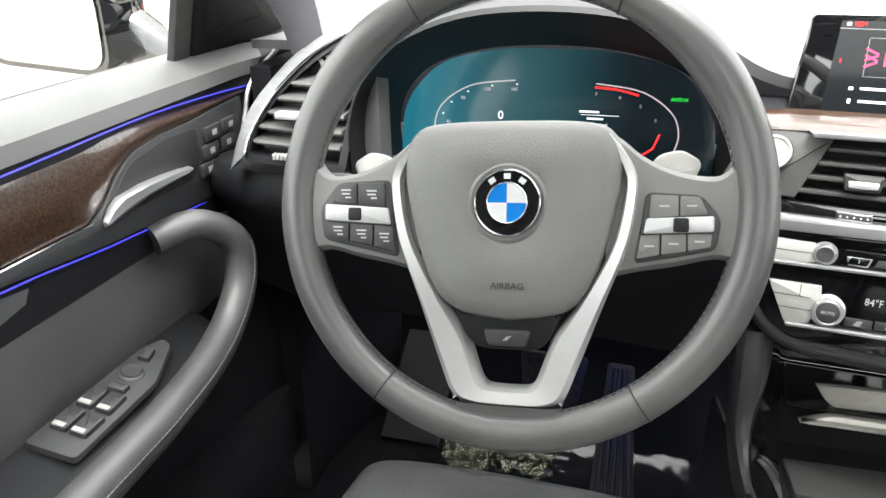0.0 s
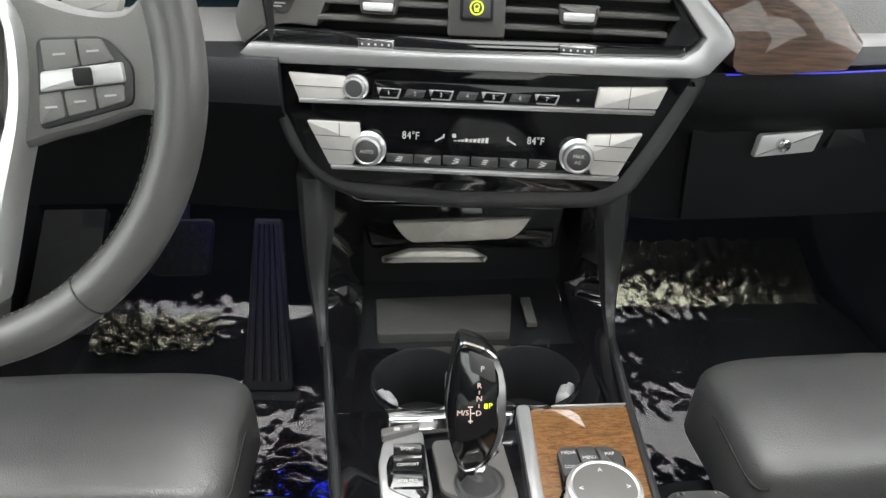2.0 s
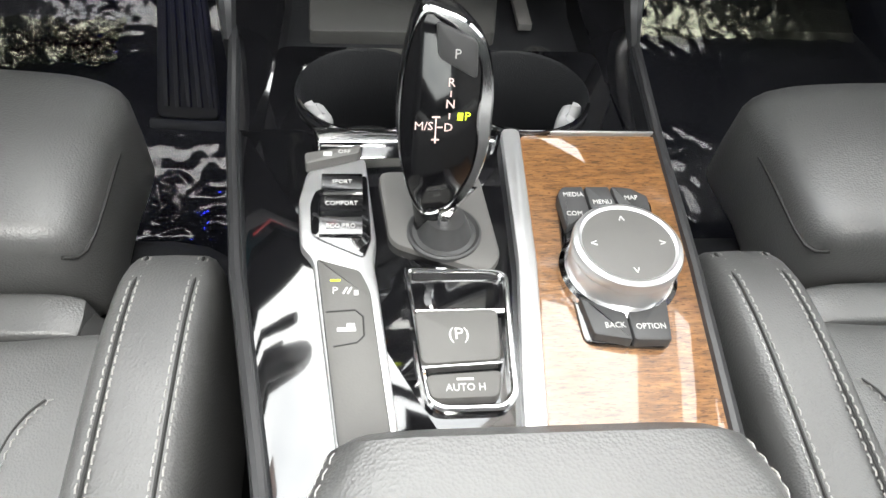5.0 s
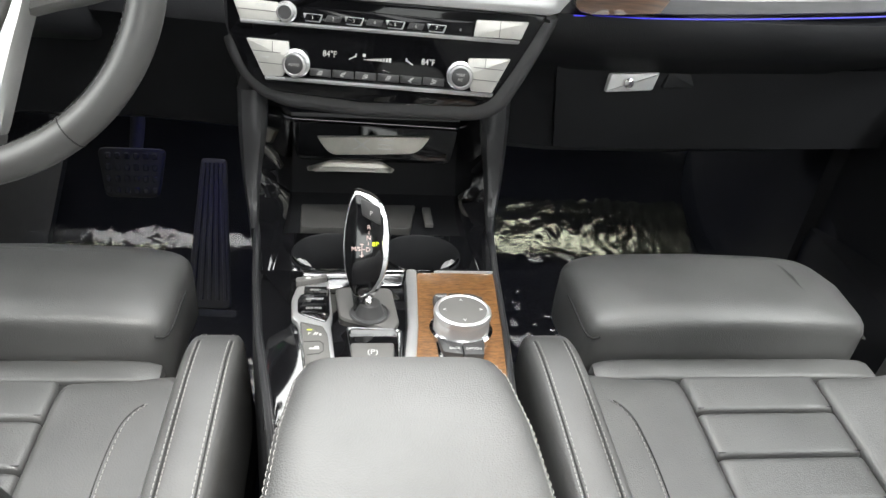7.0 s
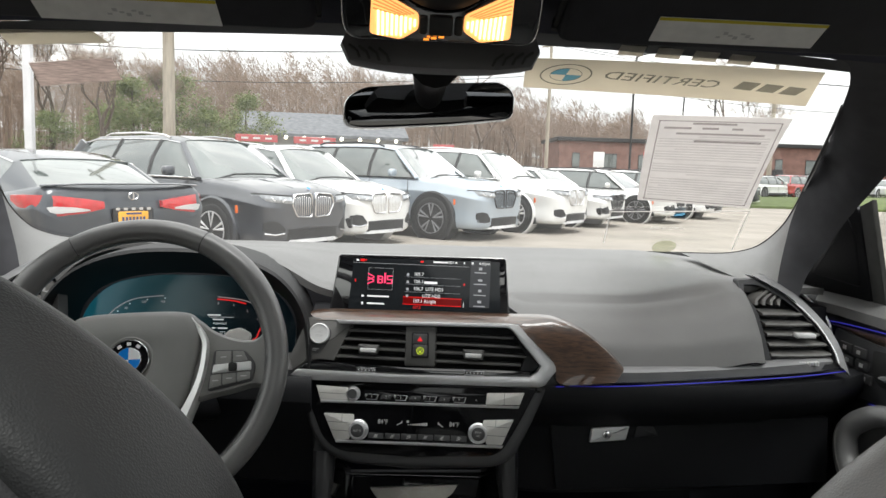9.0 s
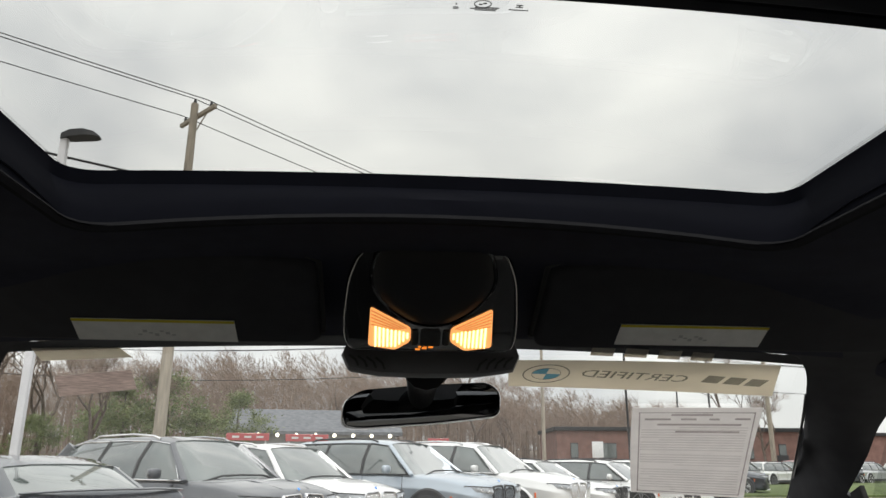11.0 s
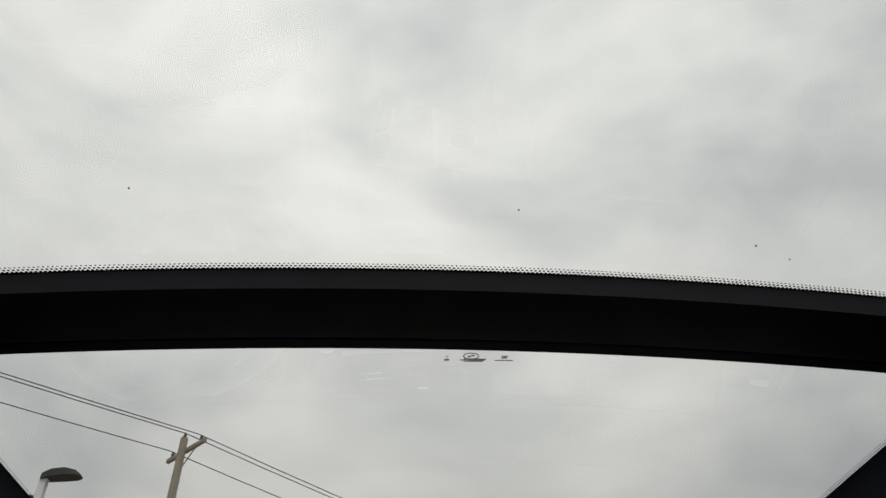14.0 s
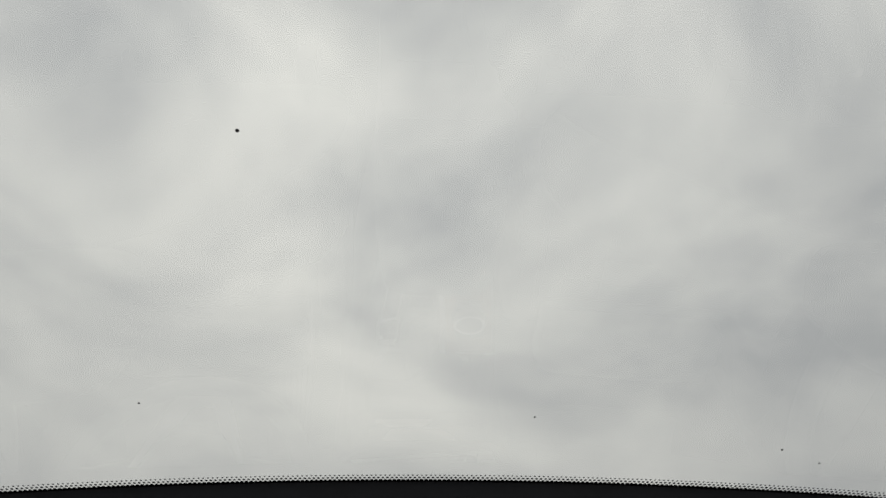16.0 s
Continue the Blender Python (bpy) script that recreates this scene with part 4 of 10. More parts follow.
for i in range(7):
    x = -0.072 + 0.0232 * i
    y = -0.0925 + 0.0004 * i
    bm = bmesh.new()
    slab(bm, rounded([(x - 0.010, y - 0.0036), (x + 0.007, y - 0.0036), (x + 0.010, y + 0.0036), (x - 0.007, y + 0.0036)], 0.001), 0.002, 0.0042, 0.0008)
    kk = part("preset_key", bm, DARK_KEY if i % 2 else PANEL_BLACK, radio)
    if i % 2 == 0:
        bm = bmesh.new()
        slab(bm, rounded([(x - 0.0085, y - 0.0048), (x + 0.0085, y - 0.0048), (x + 0.0112, y + 0.0040), (x - 0.0112, y + 0.0040)], 0.001), 0.002, 0.0036, 0.0005)
        part("key_edge", bm, SATIN, kk, "bright key edge")
    words(str(i + 1), 0.0055, x, y, 0.0044, WHITE_MARK, kk)
words("*", 0.006, 0.094, -0.0905, 0.0036, WHITE_MARK, radio)


def knob(name, x, y, r, h, parent, label, letters=()):
    bm = bmesh.new()
    lathe(bm, [(r * 1.18, 0.0), (r * 1.18, 0.003), (r, 0.005), (r, h - 0.0025), (r * 0.94, h - 0.0006), (r * 0.80, h), (r * 0.74, h - 0.001)], 40, m=Matrix.Translation((x, y, 0)))
    k = part(name, bm, SATIN, parent, label)
    bm = bmesh.new()
    lathe(bm, [(r * 0.75, h - 0.004), (r * 0.75, h - 0.0006), (r * 0.70, h - 0.0002), (0, h - 0.0004)], 32, m=Matrix.Translation((x, y, 0)))
    part("cap", bm, DARK_KEY, k)
    bm = bmesh.new()
    for i in range(44):
        a = 2 * math.pi * i / 44
        box(bm, (0, 0, 0), (0.0004, 0.0010, h - 0.009), m=Matrix.Translation((x + (r + 0.0001) * math.cos(a), y + (r + 0.0001) * math.sin(a), h / 2 + 0.001)) @ Matrix.Rotation(a, 4, "Z"))
    part("knurl", bm, CHROME, k, flat=True)
    for i, tx in enumerate(letters):
        words(tx, 0.0046, x, y - 0.0055 * i + 0.00275 * (len(letters) - 1), h, WHITE_MARK, k)
    return k


knob("volume_knob", -0.1022, -0.0892, 0.0100, 0.0105, radio, "knurled silver volume knob")

# climate panel
clim = thing("climate_panel", m=ST, label="black climate panel with two silver knobs", category="control panel")
for nm, pts, cuts in (("left_keys", [(-0.147, -0.1220), (-0.127, -0.1625), (-0.105, -0.1610), (-0.097, -0.1385), (-0.099, -0.1215)], ((-0.134, -0.1347), (-0.128, -0.1475))),
                ("right_keys", [(0.1065, -0.1195), (0.1045, -0.1370), (0.113, -0.1560), (0.137, -0.1555), (0.154, -0.1155)], ((0.130, -0.1285), (0.129, -0.1420)))):
    bm = bmesh.new()
    slab(bm, rounded(pts, 0.0015), 0.0, 0.005, 0.001)
    k1 = part(nm, bm, GREY_KEY, clim, "satin silver key group")
    bm = bmesh.new()
    for cx, cy in cuts:
        box(bm, (cx + (0.010 if cx < 0 else 0), cy, 0.00505), (0.034, 0.0006, 0.0004))
    box(bm, ((-0.117 if cuts[0][0] < 0 else 0.126), cuts[0][1] + 0.0065, 0.00505), (0.0006, 0.012, 0.0004))
    part("key_gap", bm, DARK_MARK, k1, flat=True)
for tx, x, y in (("MAX", -0.131, -0.128), ("REAR", -0.125, -0.141), ("A/C", 0.143, -0.122)):
    words(tx, 0.0036, x, y, 0.0052, DIM_MARK, clim)
bm = bmesh.new()
slab(bm, rounded([(-0.125, -0.1665), (0.137, -0.1605), (0.139, -0.1565), (-0.126, -0.1625)], 0.001), 0.0, 0.0065, 0.0012)
part("silver_rail", bm, SATIN, clim, "satin silver rail")
knob("temperature_knob", -0.0905, -0.1452, 0.0138, 0.0135, clim, "knurled silver temperature knob", ("AUTO",))
knob("temperature_knob", 0.0995, -0.1400, 0.0138, 0.0135, clim, "knurled silver temperature knob", ("MAX", "AC"))
words("84°F", 0.0102, -0.0520, -0.1310, 0.0016, WHITE_MARK, clim, squash=0.85)
words("84°F", 0.0098, 0.0610, -0.1290, 0.0016, WHITE_MARK, clim, squash=0.85)
bm = bmesh.new()
for i in range(9):
    slab(bm, [(-0.013 + 0.0036 * i, -0.1335), (-0.0103 + 0.0036 * i, -0.1335), (-0.0100 + 0.0036 * i, -0.1325 + 0.0005 * i), (-0.0127 + 0.0036 * i, -0.1328 + 0.0005 * i)], 0.0012, 0.0016)
for x, y, r in ((-0.026, -0.1325, 30), (0.040, -0.1315, -30)):
    box(bm, (0, 0, 0), (0.008, 0.0013, 0.0004), m=Matrix.Translation((x, y, 0.0014)) @ Matrix.Rotation(radians(r), 4, "Z"))
    box(bm, (0, 0, 0), (0.004, 0.0013, 0.0004), m=Matrix.Translation((x + (0.004 if r > 0 else -0.004), y + 0.003, 0.0014)) @ Matrix.Rotation(radians(80), 4, "Z"))
box(bm, (-0.0125, -0.1285, 0.0014), (0.0035, 0.0035, 0.0004), m=None)
part("display_marks", bm, WHITE_MARK, clim, flat=True)
for i in range(6):
    x, y = -0.062 + 0.0262 * i, -0.1530 + 0.0006 * i
    bm = bmesh.new()
    slab(bm, rect(0.0245, 0.0085, 0.001, x, y), 0.0008, 0.0032, 0.0008)
    kk = part("mode_key", bm, DARK_KEY, clim)
    bm = bmesh.new()
    rngk = random.Random(i)
    for j in range(3):
        box(bm, (0, 0, 0), (0.004 + 0.002 * rngk.random(), 0.0009, 0.0003), m=Matrix.Translation((x + 0.001 * (j - 1), y + 0.0018 * (j - 1), 0.0034)) @ Matrix.Rotation(radians((0, 18, -14, 0, 25, -20)[i] * (1 if j else -1)), 4, "Z"))
    part("symbol", bm, WHITE_MARK, kk, flat=True)

# display
SCR = ST @ Matrix.Translation((0, 0, -0.040))
screen = thing("infotainment_screen", m=SCR, label="switched-on landscape infotainment screen in a black bezel", category="screen")
ob_ = rounded([(-0.159, 0.037), (0.1425, 0.041), (0.1325, 0.1410), (-0.148, 0.1370)], [0.004, 0.004, 0.007, 0.007], 5)
bm = bmesh.new()
slab(bm, ob_, -0.016, 0.0, 0.003)
part("bezel", bm, GLOSS, screen, "glossy black bezel")
bm = bmesh.new()
slab(bm, rounded([(-0.125, 0.030), (0.120, 0.032), (0.110, 0.120), (-0.120, 0.120)], 0.01), -0.045, -0.014, 0.006)
part("back_shell", bm, SOFT_DARK, screen)
SCREEN_BG = mat("screen_black", (0.008, 0.009, 0.010), rough=0.08, emit=(0.02, 0.025, 0.03), power=0.06)
SCREEN_RED = mat("screen_red", (0.3, 0.0, 0.0), rough=0.2, emit=(1.0, 0.03, 0.03), power=0.20)
SCREEN_DRED = mat("screen_dark_red", (0.06, 0.0, 0.0), rough=0.15, emit=(0.5, 0.01, 0.01), power=0.05)
SCREEN_PINK = mat("screen_pink", (0.3, 0.0, 0.05), rough=0.2, emit=(1.0, 0.08, 0.16), power=0.34)
SCREEN_WHITE = mat("screen_white", (0.5, 0.5, 0.5), rough=0.3, emit=(1, 1, 1), power=0.16)
SCREEN_GREY = mat("screen_grey", (0.25, 0.25, 0.26), rough=0.3, emit=(0.6, 0.62, 0.65), power=0.07)
plate("display", rounded([(-0.1270, 0.0445), (0.1270, 0.0475), (0.1220, 0.1335), (-0.1215, 0.1305)], 0.001), -0.0004, 0.0003, SCREEN_BG, screen, label="lit display with a radio station list")


def sc(px, py):
    """Place on the display from shares of its width and height."""
    x = -0.1245 + 0.248 * px
    return (x, 0.0455 + 0.0865 * (1 - py) + 0.003 * px)


def bars(lst, material, name, z=0.0005):
    for px, py, w, h in lst:
        bm = bmesh.new()
        x, y = sc(px, py)
        box(bm, (x, y, z), (w * 0.243, h * 0.0865, 0.0003))
        part(name, bm, material, screen, flat=True)


bars([(0.40, 0.115, 0.80, 0.006), (0.20, 0.20, 0.165, 0.004), (0.20, 0.615, 0.165, 0.004), (0.1175, 0.41, 0.0016, 0.41), (0.2825, 0.41, 0.0016, 0.41), (0.555, 0.36, 0.38, 0.004), (0.555, 0.50, 0.38, 0.004), (0.555, 0.645, 0.38, 0.004)], SCREEN_GREY, "thin_line")
bars([(0.555, 0.815, 0.40, 0.13)], SCREEN_DRED, "highlight_bar")
bars([(0.555, 0.745, 0.40, 0.012), (0.555, 0.885, 0.40, 0.012), (0.030, 0.45, 0.006, 0.05), (0.765, 0.47, 0.006, 0.05), (0.072, 0.055, 0.03, 0.045), (0.475, 0.055, 0.02, 0.03)], SCREEN_RED, "red_mark", 0.0007)
bars([(0.870, 0.45, 0.135, 0.90)], mat("screen_panel", (0.02, 0.02, 0.022), rough=0.12, emit=(0.10, 0.11, 0.12), power=0.08), "side_menu")
bars([(0.87, 0.16, 0.022, 0.05), (0.87, 0.38, 0.03, 0.04), (0.87, 0.58, 0.022, 0.05), (0.87, 0.79, 0.026, 0.05), (0.87, 0.235, 0.08, 0.018), (0.87, 0.455, 0.085, 0.018), (0.87, 0.665, 0.085, 0.018), (0.87, 0.875, 0.08, 0.018), (0.385, 0.31, 0.016, 0.05), (0.385, 0.45, 0.016, 0.05), (0.385, 0.59, 0.016, 0.05), (0.385, 0.72, 0.016, 0.05)], SCREEN_GREY, "menu_mark", 0.0007)
bars([(0.038, 0.055, 0.016, 0.035), (0.765, 0.86, 0.003, 0.10), (0.085, 0.745, 0.016, 0.035), (0.085, 0.885, 0.012, 0.05), (0.19, 0.745, 0.15, 0.028), (0.175, 0.885, 0.12, 0.028), (0.60, 0.055, 0.10, 0.030), (0.705, 0.055, 0.012, 0.03), (0.76, 0.055, 0.008, 0.04), (0.815, 0.055, 0.012, 0.04)], SCREEN_WHITE, "white_mark", 0.0007)
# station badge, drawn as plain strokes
bm = bmesh.new()
for px, py, w, h, r in ((0.135, 0.34, 0.05, 0.022, -25), (0.135, 0.41, 0.05, 0.022, -25), (0.135, 0.41, 0.05, 0.022, 25), (0.135, 0.48, 0.05, 0.022, 25), (0.185, 0.42, 0.012, 0.15, 0), (0.197, 0.36, 0.03, 0.022, 0), (0.197, 0.42, 0.03, 0.022, 0), (0.197, 0.485, 0.03, 0.022, 0), (0.213, 0.39, 0.010, 0.06, 0), (0.213, 0.455, 0.010, 0.06, 0), (0.231, 0.39, 0.012, 0.20, 0), (0.262, 0.35, 0.04, 0.022, 0), (0.262, 0.42, 0.04, 0.022, 0), (0.262, 0.49, 0.04, 0.022, 0), (0.247, 0.385, 0.010, 0.06, 0), (0.277, 0.455, 0.010, 0.06, 0)):
    x, y = sc(px, py)
    box(bm, (0, 0, 0), (w * 0.243, h * 0.0865, 0.0003), m=Matrix.Translation((x, y, 0.0008)) @ Matrix.Rotation(radians(r), 4, "Z"))
part("station_badge", bm, SCREEN_PINK, screen, "pink strokes of a station badge", flat=True)
for tx, px, py, mt in (("105.7", 0.425, 0.31, SCREEN_WHITE), ("106.1", 0.425, 0.45, SCREEN_WHITE), ("106.7  LITE HD1", 0.425, 0.59, SCREEN_WHITE), ("LITE HD2", 0.487, 0.72, SCREEN_WHITE), ("107.1 Alright", 0.425, 0.825, SCREEN_WHITE), ("107.5", 0.425, 0.945, SCREEN_RED)):
    x, y = sc(px, py - 0.01)
    words(tx, 0.0082 if tx != "107.5" else 0.007, x, y, 0.0008, mt, screen, align="LEFT", squash=0.9)
words("FM", 0.006, *sc(0.085, 0.055), 0.0008, SCREEN_RED, screen)
words("4:45pm", 0.0062, *sc(0.895, 0.06), 0.0008, SCREEN_WHITE, screen)
words("HD1", 0.006, *sc(0.67, 0.055), 0.0008, SCREEN_WHITE, screen)
bars([(0.54, 0.455, 0.09, 0.045)], SCREEN_WHITE, "station_name_bar", 0.0007)

# stowage flap and tray below the stack
tray = thing("stowage_tray", label="open gloss black stowage tray with silver badge flap", category="tray")
TF = fr((0.009, 0.077, 0.862), (0.994, -0.10, 0), (0, 0.35, 0.94))
BADGE_METAL = mat("champagne_satin_metal", (0.66, 0.64, 0.58), rough=0.36, metal=0.5, var=0.05, vscale=60)
plate("flap", rounded([(-0.100, -0.036), (0.101, -0.027), (0.108, 0.004), (0.112, 0.022), (-0.112, 0.018), (-0.1085, -0.004)], [0.008, 0.008, 0, 0.006, 0.006, 0]), -0.03, -0.003, PANEL_BLACK, tray, 0.004, m=TF)
plate("badge_plate", rounded([(-0.0741, -0.0022), (0.0746, 0.0090), (0.0640, -0.0075), (0.0530, -0.0158), (-0.0024, -0.0212), (-0.0540, -0.0250), (-0.0645, -0.0165)], [0.002, 0.002, 0.01, 0.01, 0, 0.01, 0.01]), -0.004, 0.003, BADGE_METAL, tray, 0.002, "pale champagne metal badge plate", m=TF)
bm = bmesh.new()
for a in (-1, 1):
    box(bm, (0, 0, 0), (0.026, 0.0018, 0.0006), m=TF @ Matrix.Translation((-0.015, -0.0085, 0.0031)) @ Matrix.Rotation(radians(36 * a), 4, "Z"))
for yy in (-0.0125, -0.0065, -0.0005):
    box(bm, (0, 0, 0), (0.020, 0.0016, 0.0006), m=TF @ Matrix.Translation((0.016, yy, 0.0031)))
part("badge_mark", bm, GREY_KEY, tray, "embossed plain strokes", flat=True)
bm = bmesh.new()
slab(bm, rounded([(-0.0874, -0.0447), (-0.0760, -0.0495), (0.0290, -0.0400), (0.0101, -0.0296), (-0.0549, -0.0326)], [0.001, 0.002, 0.002, 0.006, 0.008], 4), -0.006, 0.005, 0.004, 3)
part("flap_grip", bm, BADGE_METAL, tray, "polished silver flap grip", m=TF)

# ---- centre console ----
# its top falls gently towards the dash: frame with x right, y ahead, z up from the front edge of the wood
cs = math.hypot(1, 0.12)
CO = fr((0, -0.135, 0.803), (1, 0, 0), (0, 1 / cs, -0.12 / cs))
LEVER_RAIL = mat("dark_satin_rail", (0.030, 0.030, 0.032), rough=0.32, var=0.1, vscale=20)
console = thing("centre_console", m=CO, label="gloss black centre console between the front seats", category="console")
# side walls
for s in (-1, 1):
    bm = bmesh.new()
    xs = [(0.30, 0.166), (0.12, 0.1475), (0.0, 0.1350), (-0.11, 0.1205 if s < 0 else 0.1265), (-0.21, 0.101 if s < 0 else 0.1160), (-0.30, 0.085 if s < 0 else 0.1005), (-0.60, 0.080)]
    rings = []
    for y, hx in xs:
        cx = 0.0125 if y > -0.3 else 0.0125
        x = cx + s * hx
        rings.append([(x, y, 0.003), (x + s * 0.003, y, 0.000), (x + s * 0.0045, y, -0.03), (x + s * 0.006, y, -0.20), (x + s * 0.010, y, -0.42), (x - s * 0.02, y, -0.42), (x - s * 0.02, y, -0.03), (x - s * 0.005, y, 0.001)])
    loft(bm, rings)
    part("side_wall", bm, SOFT_DARK, console)
    bm = bmesh.new()
    tube(bm, [(0.0125 + s * (hx - 0.001), y, 0.002) for y, hx in xs[1:6]], 0.0034, 8)
    part("edge_rail", bm, LEVER_RAIL, console, "dark satin edge rail")
# tapered uprights that run down from the stack into the edge rails, with glossy cheeks inside them
for s in (-1, 1):
    bm = bmesh.new()
    rings = []
    for x, y, z, w, dy, dz in ((0.1515, 0.050, 0.935, 0.036, 0.05, 0.0), (0.1520, 0.036, 0.890, 0.034, 0.05, -0.005), (0.1545, 0.022, 0.838, 0.024, 0.04, -0.02), (0.1520, 0.000, 0.806, 0.015, 0.012, -0.03), (0.1475, -0.035, 0.7935, 0.009, 0.0, -0.03)):
        c = 0.0125 + s * x - (0.004 if s > 0 else 0.0)
        rings.append([(c - s * w / 2, y + dy, z + dz), (c - s * w / 2, y + 0.10 * dy, z + 0.10 * dz), (c - s * w * 0.32, y - 0.002, z + 0.001), (c, y - 0.004, z + 0.002), (c + s * w * 0.32, y - 0.002, z + 0.001), (c + s * w / 2, y + 0.12 * dy, z + 0.12 * dz), (c + s * w / 2, y + dy, z + dz)])
    loft(bm, list(zip(*[spline(col_, 16) for col_ in zip(*rings)])))
    part("upright", bm, LEVER_RAIL, console, "smooth dark upright", m=CO.inverted())
    bm = bmesh.new()
    rings = []
    for (ox, oy, oz), (ix, iy, iz) in (((0.134, 0.060, 0.92), (0.110, 0.092, 0.89)), ((0.137, 0.038, 0.875), (0.1095, 0.085, 0.845)), ((0.1430, 0.024, 0.836), (0.1100, 0.062, 0.812)), ((0.1450, 0.002, 0.804), (0.1110, 0.030, 0.790)), ((0.1430, -0.035, 0.7915), (0.1135, -0.030, 0.7880)), ((0.1370, -0.090, 0.7975), (0.1155, -0.090, 0.7955)), ((0.1330, -0.130, 0.8030), (0.1165, -0.130, 0.8015))):
        a, b = Vector((0.0125 + s * ox, oy, oz)), Vector((0.0125 + s * ix, iy, iz))
        m_ = (a + b) / 2 + Vector((0, -0.001, 0.001))
        rings.append([tuple(a), tuple(m_), tuple(b), (b.x, b.y, b.z - 0.03), (a.x, a.y, a.z - 0.03)])
    loft(bm, list(zip(*[spline(col_, 22) for col_ in zip(*rings)])))
    part("side_cheek", bm, GLOSS, console, "piano black cheek", m=CO.inverted())
# gloss deck left of the wood, with the openings left free
bm = bmesh.new()
slab(bm, rounded([(-0.119, 0.010), (-0.115, -0.035), (-0.088, -0.235), (-0.065, -0.30), (0.045, -0.30), (0.038, -0.205), (0.044, -0.10), (0.052, 0.006)], 0.004), -0.03, -0.001, 0.003)
part("deck", bm, GLOSS, console, "piano black deck")
bm = bmesh.new()
slab(bm, rounded([(-0.070, -0.009), (0.040, -0.007), (0.044, 0.006), (-0.074, 0.006)], 0.003), -0.004, 0.003, 0.0015)
part("deck_lip", bm, CHROME, console, "polished lip behind the cup holders")
# wood panel on the passenger side
bm = bmesh.new()
slab(bm, rounded([(0.0555, 0.001), (0.0500, -0.105), (0.0400, -0.205), (0.034, -0.30), (0.1120, -0.30), (0.1280, -0.205), (0.1420, -0.075), (0.1455, 0.001)], [0.006, 0, 0, 0, 0, 0, 0, 0.006]), -0.02, 0.002, 0.0015)
part("wood_panel", bm, WOOD_OAK, console, "glossy oak panel with open grain")
bm = bmesh.new()
slab(bm, rounded([(0.0440, 0.004), (0.0400, -0.105), (0.0290, -0.205), (0.023, -0.30), (0.0345, -0.30), (0.0405, -0.205), (0.0505, -0.105), (0.0560, 0.004)], [0.005, 0, 0, 0, 0, 0, 0, 0.005]), -0.02, 0.005, 0.002)
part("satin_strip", bm, SATIN, console, "satin aluminium divider strip")
bm = bmesh.new()
slab(bm, [(0.055, 0.0025), (0.145, 0.0025), (0.145, 0.0045), (0.055, 0.0045)], -0.02, 0.003, 0.0008)
part("wood_edge", bm, SATIN, console)

# cup holders
FIN = mat("fin_rubber", (0.34, 0.34, 0.345), rough=0.45, var=0.1, vscale=40)
for nm, cx, cy, fins in (("cup_holder", -0.040, 0.048, (208, 20)), ("cup_holder", 0.064, 0.048, (335,))):
    ch = thing(nm, m=CO, label="deep black cup holder with spring fins", category="cup holder")
    bm = bmesh.new()
    n = 40
    oc, ic = circle(0.0475, n, cx, cy), circle(0.0445, n, cx, cy)
    loft(bm, [[(x, y, -0.006) for x, y in oc], [(x, y, 0.000) for x, y in inset(oc, 0.0005)], [(x, y, 0.001) for x, y in inset(oc, 0.0015)], [(x, y, -0.001) for x, y in ic], [(cx + (x - cx) * 0.93, cy + (y - cy) * 0.93, -0.065) for x, y in ic]], cap=False)
    base = [(cx + (x - cx) * 0.93, cy + (y - cy) * 0.93, -0.065) for x, y in ic]
    bm.faces.new([bm.verts.new(p) for p in base])
    part("cup", bm, SOFT_DARK, ch)
    for a in fins:
        bm = bmesh.new()
        slab(bm, rounded([(-0.015, -0.004), (0.015, -0.004), (0.009, 0.010), (-0.009, 0.010)], 0.004), -0.040, 0.004, 0.007, 3)
        part("spring_fin", bm, FIN, ch, "grey rubber fin", m=Matrix.Translation((cx + 0.038 * math.cos(radians(a)), cy + 0.038 * math.sin(radians(a)), -0.008)) @ Matrix.Rotation(radians(a + 90), 4, "Z"))
    bm = bmesh.new()
    loft(bm, [[(cx + 0.0475 * math.cos(a) * q, cy + 0.0475 * math.sin(a) * q, z) for a in [radians(d) for d in range(200, 341, 10)]] for q, z in ((1.0, 0.001), (0.985, 0.0035), (0.95, 0.003), (0.935, -0.002))], closed=False, cap=False)
    part("rim", bm, GLOSS, ch)
bm = bmesh.new()
rim_pts = rounded([(-0.104, 0.002), (0.128, 0.002), (0.126, 0.100), (-0.102, 0.100)], 0.01, 4)
loops = [[bm.verts.new((x, y, -0.003)) for x, y in o] for o in (rim_pts, circle(0.0465, 40, -0.040, 0.048), circle(0.0465, 40, 0.064, 0.048))]
edges = [bm.edges.new((o[i], o[(i + 1) % len(o)])) for o in loops for i in range(len(o))]
bmesh.ops.triangle_fill(bm, use_beauty=True, edges=edges)
part("cup_deck", bm, GLOSS, console)
